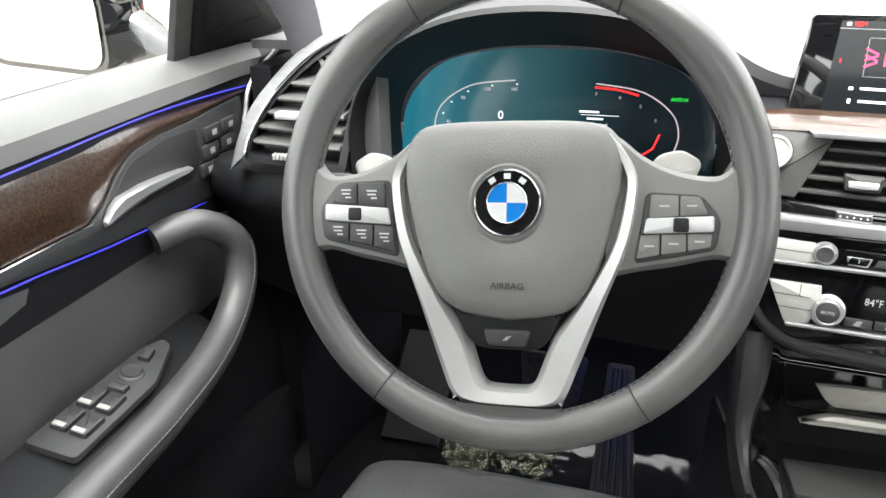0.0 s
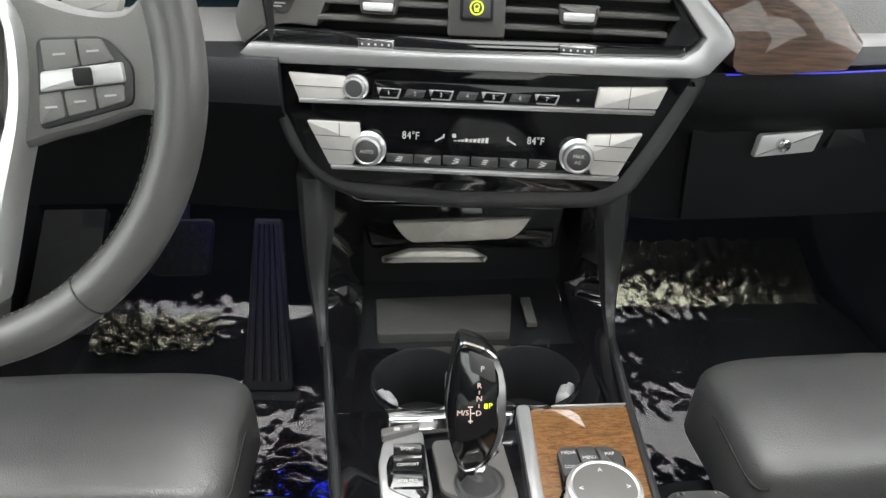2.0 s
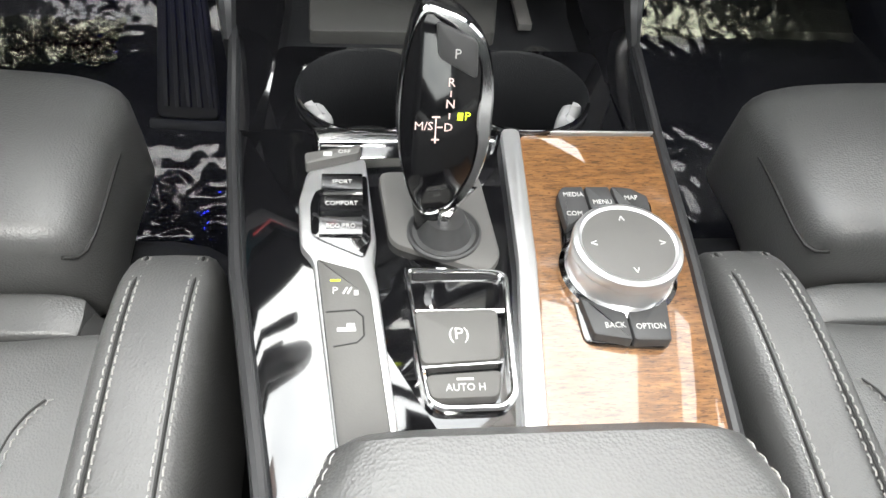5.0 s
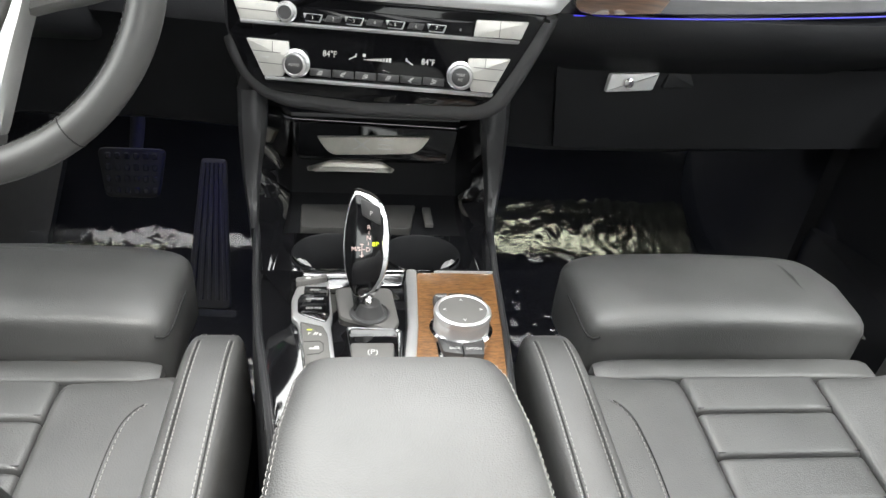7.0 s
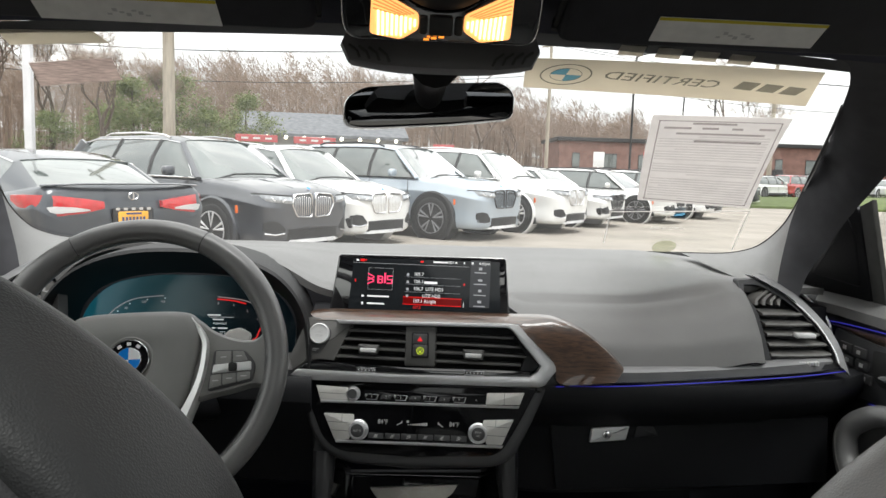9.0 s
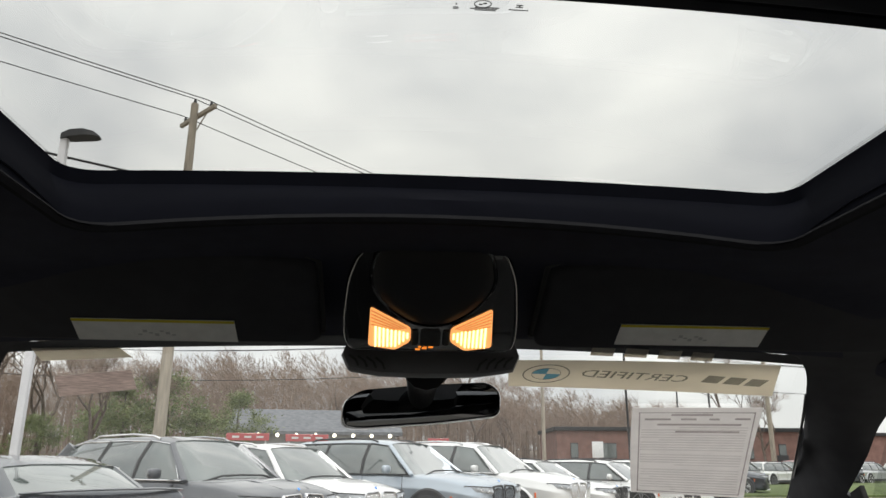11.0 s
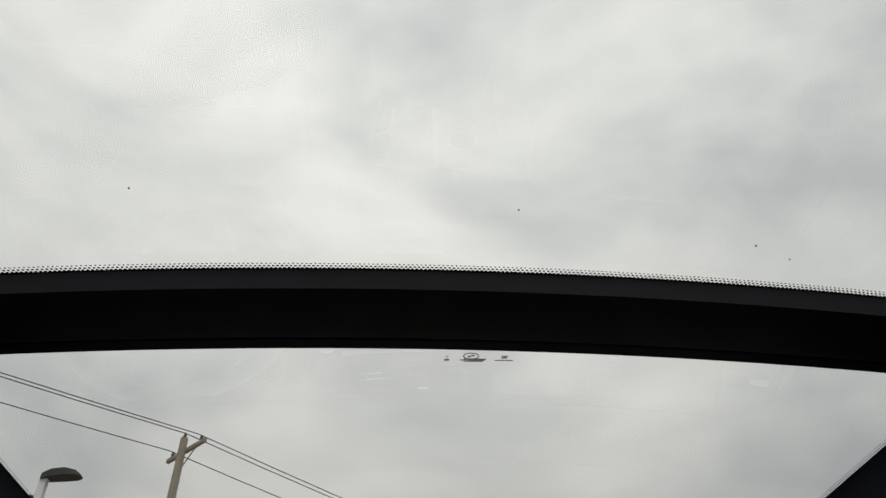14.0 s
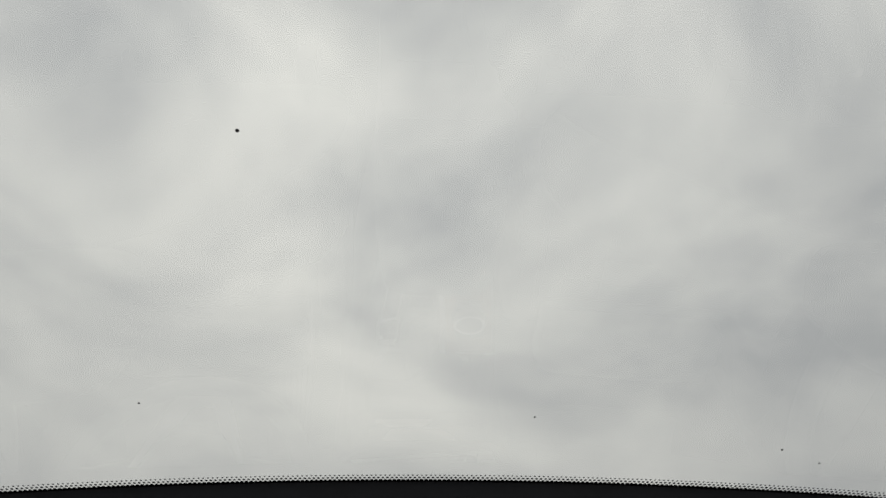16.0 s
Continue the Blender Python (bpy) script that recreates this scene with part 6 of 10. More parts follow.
# ---- steering wheel ----
t_ = radians(23.5)
WM = fr((-0.3715, -0.132, 1.128), (1, 0, 0), (0, math.sin(t_), math.cos(t_)))
wheel = thing("steering_wheel", m=WM @ Matrix.Rotation(radians(4), 4, "Z"), label="black leather steering wheel with satin metal spokes", category="steering wheel")
bm = bmesh.new()
n, k = 96, 14
rings = []
for i in range(n):
    a = 2 * math.pi * i / n
    # thicker thumb grips, slimmer foot
    th = 1.0 + 0.10 * math.exp(-((math.degrees(a) % 180 - 38) / 16) ** 2) * (1 if a < math.pi else 0) + 0.10 * math.exp(-(((180 - math.degrees(a)) % 180 - 38) / 16) ** 2) * (1 if a < math.pi else 0)
    R = 0.1825
    ring_ = []
    for j in range(k):
        b = 2 * math.pi * j / k
        rr = 0.0158 * th
        ring_.append(((R + rr * math.cos(b)) * math.cos(a), (R + rr * math.cos(b)) * math.sin(a), 0.0165 * th * math.sin(b)))
    rings.append(ring_)
loft(bm, rings, loop=True, cap=False)
part("rim", bm, LEATHER_WHEEL, wheel)
for a in (62, 118, 236, 304):
    bm = bmesh.new()
    rr = [((0.1825 + 0.0161 * math.cos(b)) * math.cos(radians(a)), (0.1825 + 0.0161 * math.cos(b)) * math.sin(radians(a)), 0.0168 * math.sin(b)) for b in [2 * math.pi * j / 20 for j in range(21)]]
    tube(bm, rr, 0.0006, 5, cap=False)
    part("seam", bm, DARK_MARK, wheel)
# inner stitching round the rim
pts = [(0.1668 * math.cos(2 * math.pi * i / 120), 0.1668 * math.sin(2 * math.pi * i / 120), 0.004) for i in range(121)]
part("stitching", stitches(pts, r=0.0005, step=0.006, dash=0.004, lift=(0, 0, 0.0006)), mat("dark_thread", (0.08, 0.08, 0.08), rough=0.8), wheel)
# hub pad
hub = spline([(0, 0.0655, 0), (0.055, 0.0640, 0), (0.078, 0.0560, 0), (0.0870, 0.030, 0), (0.078, -0.020, 0), (0.062, -0.066, 0), (0.040, -0.086, 0), (0, -0.0930, 0)], 24)
hubo = [(p.x, p.y) for p in hub] + [(-p.x, p.y) for p in reversed(hub[1:-1])]
bm = bmesh.new()
rings = []
for q, z in ((0.97, -0.030), (1.0, -0.01), (1.0, 0.004), (0.985, 0.012), (0.95, 0.0175), (0.85, 0.0215), (0.6, 0.0245), (0.36, 0.0252)):
    rings.append([(x * q, y * q, z) for x, y in hubo])
rings.append([(x * 0.33, y * 0.33, 0.0240) for x, y in hubo])
loft(bm, rings)
part("airbag_cover", bm, mat("hub_plastic", (0.225, 0.222, 0.216), rough=0.52, var=0.06, vscale=15, bump=0.22, bscale=900, kind="voronoi"), wheel)
words("AIRBAG", 0.0075, 0, 0, 0, mat("embossed_dark", (0.06, 0.06, 0.06), rough=0.6), wheel, m=Matrix.Translation((0.001, -0.0640, 0.0240)) @ Matrix.Rotation(radians(8), 4, "X"))
for s in (-1, 1):
    bm = bmesh.new()
    tube(bm, [(s * 0.056 - 0.007, 0.012, 0.0222), (s * 0.056 + 0.002, 0.0125, 0.0222), (s * 0.056 + 0.007, 0.0150, 0.0222)], 0.0005, 5)
    tube(bm, [(s * 0.056 - 0.004, 0.0095, 0.0222), (s * 0.056 + 0.003, 0.0095, 0.0222)], 0.0005, 5)
    part("horn_symbol", bm, DARK_MARK, wheel)
# round badge: plain blue and white quarters in a black ring
bm = bmesh.new()
lathe(bm, [(0.029, 0.016), (0.031, 0.0245), (0.0285, 0.0258), (0.0262, 0.0245)], 48)
part("badge_surround", bm, bpy.data.materials["hub_plastic"], wheel)
badge_ring = mat("badge_black", (0.008, 0.008, 0.009), rough=0.15, coat=0.5)
bm = bmesh.new()
lathe(bm, [(0.0258, 0.0235), (0.0258, 0.0265), (0.0250, 0.0272), (0.0, 0.0274)], 48)
badge = part("badge", bm, badge_ring, wheel, "round badge with blue and white quarters")
bm = bmesh.new()
band(bm, circle(0.0258, 48), circle(0.0246, 48), 0.026, 0.0277, 0.0004)
band(bm, circle(0.0158, 48), circle(0.0150, 48), 0.0268, 0.0280, 0.0003)
part("badge_ring", bm, CHROME, badge)
B_BLUE = mat("badge_blue", (0.01, 0.22, 0.70), rough=0.15, coat=0.5)
B_WHITE = mat("badge_white", (0.80, 0.81, 0.82), rough=0.2, coat=0.5)


def quarter(r, a0, z0, z1, n=10):
    return [(0, 0)] + [(r * math.cos(radians(a0 + 90 * i / n)), r * math.sin(radians(a0 + 90 * i / n))) for i in range(n + 1)]


for a0, mt in ((0, B_WHITE), (90, B_BLUE), (180, B_WHITE), (270, B_BLUE)):
    bm = bmesh.new()
    slab(bm, quarter(0.0151, a0, 0, 0), 0.0272, 0.0277)
    part("badge_quarter", bm, mt, badge)
bm = bmesh.new()
for a in (55, 90, 125):
    box(bm, (0, 0, 0), (0.0052, 0.0042, 0.0004), m=Matrix.Rotation(radians(a - 90), 4, "Z") @ Matrix.Translation((0, 0.0203, 0.0277)))
part("badge_marks", bm, B_WHITE, badge, flat=True)
# V-shaped metal spoke surround
vr = [(0.0760, 0.0540), (0.0930, 0.0300), (0.0965, 0.0080), (0.0895, -0.0330), (0.0718, -0.0810), (0.0540, -0.1300), (0.0440, -0.1530), (0.0300, -0.1590), (0.0120, -0.1600)]
vq = [(0.0700, 0.0490), (0.0850, 0.0270), (0.0872, 0.0080), (0.0785, -0.0320), (0.0540, -0.0770), (0.0365, -0.1010), (0.0245, -0.1340), (0.0185, -0.1440), (0.0090, -0.1460)]
vo = [(-x, y) for x, y in vr] + vr[::-1]
vi = [(-x, y) for x, y in vq] + vq[::-1]
so, si = spline([(*p, 0) for p in vo], 60), spline([(*p, 0) for p in vi], 60)
bm = bmesh.new()
rings = []
for a, b in zip(so, si):
    d = b - a
    lift = 0.012 + 0.006 * min(1.0, max(0.0, (a.y + 0.17) / 0.2))
    rings.append([(a.x, a.y, -0.012), (a.x, a.y, lift - 0.006), (a.x + d.x * 0.18, a.y + d.y * 0.18, lift), (a.x + d.x * 0.82, a.y + d.y * 0.82, lift - 0.002), (b.x, b.y, lift - 0.009), (b.x, b.y, -0.014)])
loft(bm, rings)
part("metal_spoke", bm, mat("spoke_metal", (0.76, 0.76, 0.755), rough=0.30, metal=0.55, var=0.04, vscale=25, bump=0.03, bscale=1500), wheel, "satin metal V-shaped spoke surround")
# foot of the spoke towards the rim
bm = bmesh.new()
slab(bm, rounded([(-0.046, -0.150), (-0.036, -0.182), (0.036, -0.182), (0.046, -0.150), (0.036, -0.154), (-0.036, -0.154)], 0.006), -0.012, 0.008, 0.006, 3)
part("spoke_foot", bm, LEATHER_WHEEL, wheel)
bm = bmesh.new()
slab(bm, rounded([(-0.044, -0.084), (0.044, -0.084), (0.032, -0.108), (0.022, -0.115), (-0.022, -0.115), (-0.032, -0.108)], 0.006), -0.015, 0.010, 0.004)
part("spoke_bridge", bm, SOFT_DARK, wheel)
bm = bmesh.new()
slab(bm, rounded([(-0.015, -0.112), (0.015, -0.112), (0.019, -0.099), (-0.019, -0.099)], 0.003), 0.006, 0.0125, 0.002)
hk = part("heating_key", bm, DARK_KEY, wheel)
bm = bmesh.new()
tube(bm, [(-0.003, -0.1075, 0.0127), (0.001, -0.1035, 0.0127), (-0.001, -0.1075, 0.0127), (0.003, -0.1035, 0.0127)], 0.0005, 5)
part("key_symbol", bm, DIM_MARK, hk, flat=True)
# arms with key pods
for s in (-1, 1):
    bm = bmesh.new()
    rings = []
    for x, yt, yb in ((0.074, 0.056, -0.056), (0.084, 0.051, -0.054), (0.101, 0.037, -0.050), (0.125, 0.026, -0.046), (0.150, 0.022, -0.040), (0.163, 0.028, -0.041), (0.176, 0.048, -0.046)):
        rings.append([(s * x, yb, -0.014), (s * x, yt, -0.014), (s * x, yt, 0.000), (s * x, yt - 0.004, 0.0055), (s * x, yt - 0.011, 0.007), (s * x, yb + 0.011, 0.007), (s * x, yb + 0.004, 0.0055), (s * x, yb, 0.000)])
    loft(bm, list(zip(*[spline(c_, 20) for c_ in zip(*rings)])))
    part("spoke_arm", bm, bpy.data.materials["hub_plastic"], wheel)
    kq = 0.83 if s > 0 else 0.94

    def pq(x, y):
        return (s * (0.126 + (x - 0.126) * kq), -0.0445 + (y + 0.048) * (0.76 if s > 0 else 0.88))
    pod = rounded([pq(*p) for p in ((0.098, 0.024), (0.146, 0.021), (0.163, -0.003), (0.159, -0.033), (0.088, -0.048), (0.094, -0.01))], 0.006, 4)
    bm = bmesh.new()
    slab(bm, pod, 0.002, 0.0095, 0.002)
    pp = part("key_pod", bm, DARK_KEY, wheel)
    rows = (((0.102, 0.021), (0.126, 0.020), (0.126, 0.000), (0.101, -0.002)), ((0.1275, 0.020), (0.144, 0.019), (0.151, 0.002), (0.1275, 0.000)),
            ((0.094, -0.0195), (0.1105, -0.0185), (0.1105, -0.0385), (0.091, -0.0430)), ((0.112, -0.0185), (0.1330, -0.0175), (0.1330, -0.0345), (0.112, -0.0380)), ((0.1345, -0.0175), (0.155, -0.0165), (0.1540, -0.0295), (0.1345, -0.0340)))
    for q in rows:
        bm = bmesh.new()
        q = [pq(*p) for p in q]
        slab(bm, rounded(q, 0.0015, 3), 0.008, 0.0115, 0.0008)
        kk = part("wheel_key", bm, bpy.data.materials["hub_plastic"] if s > 0 else DARK_KEY, pp)
        cx, cy = sum(p[0] for p in q) / 4, sum(p[1] for p in q) / 4
        bm = bmesh.new()
        box(bm, (cx, cy, 0.0117), (0.0072, 0.0012, 0.0003))
        if s < 0:
            box(bm, (cx, cy + 0.003, 0.0117), (0.0085, 0.0012, 0.0003))
            box(bm, (cx + 0.002, cy - 0.003, 0.0117), (0.005, 0.0012, 0.0003))
        part("key_symbol", bm, WHITE_MARK, kk, flat=True)
    bm = bmesh.new()
    slab(bm, rounded([pq(*p) for p in ((0.0985, -0.0025), (0.1565, 0.0005), (0.1565, -0.0150), (0.0960, -0.0180))], 0.002), 0.006, 0.0130, 0.0015)
    part("silver_rocker", bm, TAB_METAL, pp, "bright metal rocker")
    bm = bmesh.new()
    slab(bm, rect(0.011, 0.0105, 0.002, s * 0.128, pq(0.128, -0.0085)[1]), 0.010, 0.0155, 0.0015)
    part("thumb_roller", bm, RUBBER, pp)
# column shroud, stalks and paddles
col = thing("steering_column", m=WM, label="dark steering column shroud with stalks", category="steering column")
bm = bmesh.new()
loft(bm, [[(x, y, z) for x, y in rounded([(-0.055 * q, -0.055), (0.055 * q, -0.055), (0.050 * q, 0.045), (-0.050 * q, 0.045)], 0.02)] for q, z in ((1.0, -0.02), (1.05, -0.10), (1.2, -0.26))])
part("shroud", bm, SOFT_DARK, col)
for s in (-1, 1):
    bm = bmesh.new()
    slab(bm, rounded([(s * 0.096, 0.018), (s * 0.120, 0.018), (s * 0.140, 0.022), (s * 0.146, 0.036), (s * 0.130, 0.046), (s * 0.112, 0.042)], 0.006), -0.034, -0.026, 0.003)
    part("shift_paddle", bm, GREY_KEY, col, "satin metal shift paddle", m=Matrix.Rotation(radians(4), 4, "Z"))
    bm = bmesh.new()
    tube(bm, [(s * 0.05, -0.004, -0.055), (s * 0.11, 0.002, -0.052), (s * 0.165, 0.006, -0.048), (s * 0.178, 0.006, -0.047)], [0.009, 0.009, 0.011, 0.009], 12, flat=(1, 0.7))
    part("stalk", bm, SOFT_DARK, col)
    bm = bmesh.new()
    tube(bm, [(s * 0.152, 0.0055, -0.049), (s * 0.166, 0.006, -0.048), (s * 0.180, 0.0060, -0.047)], [0.0115, 0.0118, 0.0100], 12, flat=(1, 0.72))
    part("stalk_end", bm, DARK_KEY, col)

# ---- side vents ----
for s in (-1, 1):
    sv = thing("side_vent", label="black side air vent with a curved satin outer frame", category="air vent", group="side vents")
    M = Matrix.Diagonal((s, 1, 1, 1))
    vy = lambda x, z: float(np.interp(z, [1.06, 1.10, 1.15, 1.19, 1.23], [0.045, 0.060, 0.090, 0.125, 0.170])) + 0.02 * max(0, (x - 0.66)) / 0.1
    edge = spline([(0.628, 0, 1.222), (0.673, 0, 1.193), (0.705, 0, 1.158), (0.727, 0, 1.122), (0.741, 0, 1.066)], 22)
    inn = spline([(0.603, 0, 1.221), (0.651, 0, 1.192), (0.690, 0, 1.152), (0.712, 0, 1.114), (0.719, 0, 1.088)], 22)
    bm = bmesh.new()
    loft(bm, [[(o.x + 0.004, vy(o.x, o.z) + 0.03, o.z + 0.001), (o.x, vy(o.x, o.z) - 0.004, o.z), (o.x * 0.7 + i.x * 0.3, vy(o.x, o.z) - 0.008, o.z * 0.7 + i.z * 0.3), (i.x, vy(i.x, i.z) - 0.004, i.z), (i.x - 0.002, vy(i.x, i.z) + 0.02, i.z)] for o, i in zip(edge, inn)], closed=False, cap=False)
    part("frame", bm, TRIM_METAL, sv, "satin silver outer frame", m=M)
    bm = bmesh.new()
    tube(bm, [(p.x + 0.001, vy(p.x, p.z) - 0.006, p.z) for p in inn], 0.0018, 6)
    part("bright_edge", bm, CHROME, sv, "thin bright inner edge", m=M)
    i2 = rounded([(0.600, 1.084), (0.716, 1.086), (0.710, 1.112), (0.686, 1.150), (0.648, 1.186), (0.612, 1.207), (0.584, 1.207), (0.578, 1.190), (0.592, 1.172)], [0.003, 0.006, 0.02, 0.03, 0.02, 0.010, 0.005, 0.004, 0.01], 6)
    o2 = rounded([(0.592, 1.076), (0.724, 1.078), (0.716, 1.114), (0.691, 1.154), (0.652, 1.192), (0.616, 1.214), (0.577, 1.214), (0.569, 1.189), (0.584, 1.170)], [0.003, 0.008, 0.02, 0.03, 0.02, 0.010, 0.006, 0.006, 0.01], 6)
    bm = bmesh.new()
    loft(bm, [[(ox, vy(ox, oz) + 0.02, oz), (ox, vy(ox, oz) - 0.001, oz), (ix, vy(ix, iz) - 0.001, iz), (ix, vy(ix, iz) + 0.03, iz)] for (ox, oz), (ix, iz) in zip(o2, i2)], loop=True, cap=False)
    part("bezel", bm, SOFT_DARK, sv, m=M)
    bm = bmesh.new()
    slab(bm, [(x, z) for x, z in i2], 0, 0.004)
    part("backing", bm, SOFT_DARK, sv, m=M @ Matrix(((1, 0, 0, 0), (0, 0, -1, 0.185), (0, 1, 0, 0), (0, 0, 0, 1))))
    for i in range(5):
        z = 1.100 + 0.0155 * i
        xr = float(np.interp(z, [1.086, 1.112, 1.150, 1.186], [0.715, 0.709, 0.685, 0.648]))
        bm = bmesh.new()
        loft(bm, [[(x, vy(x, z) + 0.001, z - 0.0030), (x, vy(x, z) - 0.001, z), (x, vy(x, z) + 0.001, z + 0.0024), (x, vy(x, z) + 0.030, z + 0.005), (x, vy(x, z) + 0.030, z + 0.001)] for x in (0.600, 0.625, 0.65, xr)])
        part("slat", bm, MATTE_GREY, sv, m=M)
    for i in range(4):
        x = 0.594 + 0.0135 * i
        bm = bmesh.new()
        loft(bm, [[(x + 0.010 * q * q, vy(x, 1.176 + 0.0125 * q) + 0.004, 1.176 + 0.0125 * q), (x + 0.010 * q * q + 0.0045, vy(x, 1.176 + 0.0125 * q) + 0.003, 1.175 + 0.0125 * q), (x + 0.010 * q * q + 0.0035, vy(x, 1.19) + 0.03, 1.176 + 0.0125 * q), (x + 0.010 * q * q - 0.001, vy(x, 1.19) + 0.03, 1.177 + 0.0125 * q)] for q in (0.0, 0.6, 1.2, 1.8)])
        part("fin", bm, MATTE_GREY, sv, m=M)
    bm = bmesh.new()
    box(bm, (0.662, 0.072, 1.1330), (0.034, 0.016, 0.008), 0.003)
    part("tab", bm, TAB_METAL, sv, "pale metal vent tab", m=M)
    bm = bmesh.new()
    for i in range(8):
        box(bm, (0.646 + 0.0046 * i, 0.0550, 1.0890), (0.0028, 0.008, 0.007), 0.0006, 1)
    part("thumbwheel", bm, TAB_METAL, sv, "ribbed thumbwheel", m=M)

# ---- front doors ----


def door(s):
    M = Matrix.Diagonal((-s, 1, 1, 1))   # modelled on the left, x negative
    d = thing("front_door", label="closed front door lined in black with oak inlay", category="car door", group="front doors")
    bm = bmesh.new()
    prof = [(-0.885, 1.172), (-0.865, 1.178), (-0.835, 1.172), (-0.812, 1.158), (-0.806, 1.142), (-0.806, 1.030), (-0.800, 1.000), (-0.808, 0.975), (-0.816, 0.93), (-0.812, 0.84), (-0.795, 0.76), (-0.800, 0.60), (-0.83, 0.45), (-0.90, 0.44), (-0.90, 1.172)]
    loft(bm, [[(x + dx, y, z + (dz if z > 1.1 else 0)) for x, z in prof] for y, dx, dz in ((0.42, 0.03, 0.0), (0.30, 0.005, -0.002), (0.20, 0.0, 0.0), (0.0, -0.004, 0.003), (-0.3, -0.006, 0.006), (-0.72, -0.004, 0.008))])
    part("panel", bm, SOFT_DARK, d, m=M)
    bm = bmesh.new()
    loft(bm, [[(-0.884, y, 1.170 + dz), (-0.862, y, 1.182 + dz), (-0.832, y, 1.176 + dz), (-0.808, y, 1.160 + dz), (-0.803, y, 1.143 + dz), (-0.812, y, 1.141 + dz), (-0.86, y, 1.150 + dz)] for y, dz in ((0.37, -0.012), (0.30, -0.004), (0.2, 0.0), (0.0, 0.002), (-0.3, 0.004), (-0.72, 0.006))])
    part("sill_pad", bm, SOFT, d, m=M)
    # oak inlay running out ahead, over the handle field
    bm = bmesh.new()
    rings = []
    for y, z0, z1 in ((-0.70, 1.079, 1.137), (-0.45, 1.071, 1.138), (-0.227, 1.064, 1.138), (-0.11, 1.060, 1.139), (-0.085, 1.070, 1.139), (-0.06, 1.092, 1.139), (-0.03, 1.109, 1.139), (0.02, 1.1155, 1.138), (0.09, 1.1150, 1.135), (0.16, 1.1180, 1.131), (0.225, 1.1200, 1.1255)):
        rings.append([(-0.814, y, z0)] + [(-0.803 - 0.003 * max(0.0, 1 - 3 * t) - 0.012 * max(0.0, (t - 0.35) / 0.65) ** 2, y, z0 + (z1 - z0) * t) for t in (0.0, 0.15, 0.3, 0.42, 0.54, 0.66, 0.78, 0.9, 1.0)] + [(-0.820, y, z1)])
    loft(bm, rings)
    part("inlay", bm, WOOD, d, "glossy dark oak inlay", m=M)
    bm = bmesh.new()
    tube(bm, [(-0.8035, -0.70, 1.0775), (-0.8035, -0.45, 1.0695), (-0.8035, -0.227, 1.0625), (-0.8035, -0.105, 1.0585)], 0.0013, 6)
    part("bright_line", bm, CHROME, d, "thin bright line under the inlay", m=M)
    bm = bmesh.new()
    grid(bm, lambda u, v: (-0.812 + 0.006 * math.sin(math.pi * v) ** 0.6, 0.145 - 0.845 * u, 0.868 + (float(np.interp(0.145 - 0.845 * u, [-0.7, -0.5, -0.24, -0.09, 0.06, 0.145], [1.065, 1.053, 1.040, 1.021, 1.006, 0.996])) - 0.868) * v), 24, 10)
    part("leather_panel", bm, LEATHER, d, "black leather door panel", m=M)
    for pts in ([(-0.8045, 0.25, 1.1250), (-0.8045, 0.15, 1.1335), (-0.8040, 0.0, 1.1410), (-0.8040, -0.2, 1.1400), (-0.8040, -0.7, 1.1400)], [(-0.8045, 0.14, 1.0020), (-0.8045, 0.06, 1.0110), (-0.8045, -0.09, 1.0260), (-0.8045, -0.24, 1.0450), (-0.8045, -0.5, 1.058), (-0.8045, -0.7, 1.070)]):
        bm = bmesh.new()
        tube(bm, spline(pts, 16), 0.0010, 6)
        part("light_strip", bm, BLUE_LED, d, "thin blue ambient light strip", m=M)
    # handle field, cup painted as a flat dark plate, handle, switches
    SIDE = M @ Matrix(((0, 0, 1, -0.8065), (1, 0, 0, 0), (0, 1, 0, 0), (0, 0, 0, 1)))
    bm = bmesh.new()
    slab(bm, rounded([(-0.70, 1.0725), (-0.227, 1.0490), (-0.09, 1.0300), (0.06, 1.0150), (0.145, 1.0080), (0.185, 1.035), (0.210, 1.090), (0.205, 1.119), (0.16, 1.1175), (0.09, 1.1145), (0.02, 1.1150), (-0.03, 1.1085), (-0.06, 1.0915), (-0.085, 1.0690), (-0.11, 1.0575), (-0.227, 1.0610), (-0.70, 1.0765)], [0, 0, 0, 0, 0.01, 0.01, 0.01, 0.004, 0, 0, 0.01, 0.01, 0.01, 0.01, 0.005, 0, 0], 3), 0.0, 0.004, 0.001)
    part("handle_field", bm, mat("door_field_plastic", (0.055, 0.056, 0.060), rough=0.45, var=0.1, vscale=20, bump=0.15, bscale=900) if s < 0 else bpy.data.materials["door_field_plastic"], d, m=SIDE)
    bm = bmesh.new()
    tube(bm, spline([(-0.799, 0.330, 1.1650), (-0.797, 0.232, 1.1330), (-0.797, 0.205, 1.095), (-0.798, 0.178, 1.045), (-0.801, 0.140, 1.012)], 18), 0.0035, 8)
    part("front_rim", bm, SATIN, d, "satin rim at the front of the door", m=M)
    # flat black plate puts the deep cup's shade into colour
    bm = bmesh.new()
    slab(bm, rounded([(-0.078, 1.052), (0.070, 1.046), (0.092, 1.062), (0.094, 1.104), (0.03, 1.109), (-0.035, 1.101), (-0.058, 1.084)], [0.006, 0.01, 0.01, 0.008, 0.01, 0.02, 0.01], 4), 0.0042, 0.0050, 0.0004)
    part("cup_shade_plate", bm, DARK_MARK, d, m=SIDE)
    bm = bmesh.new()
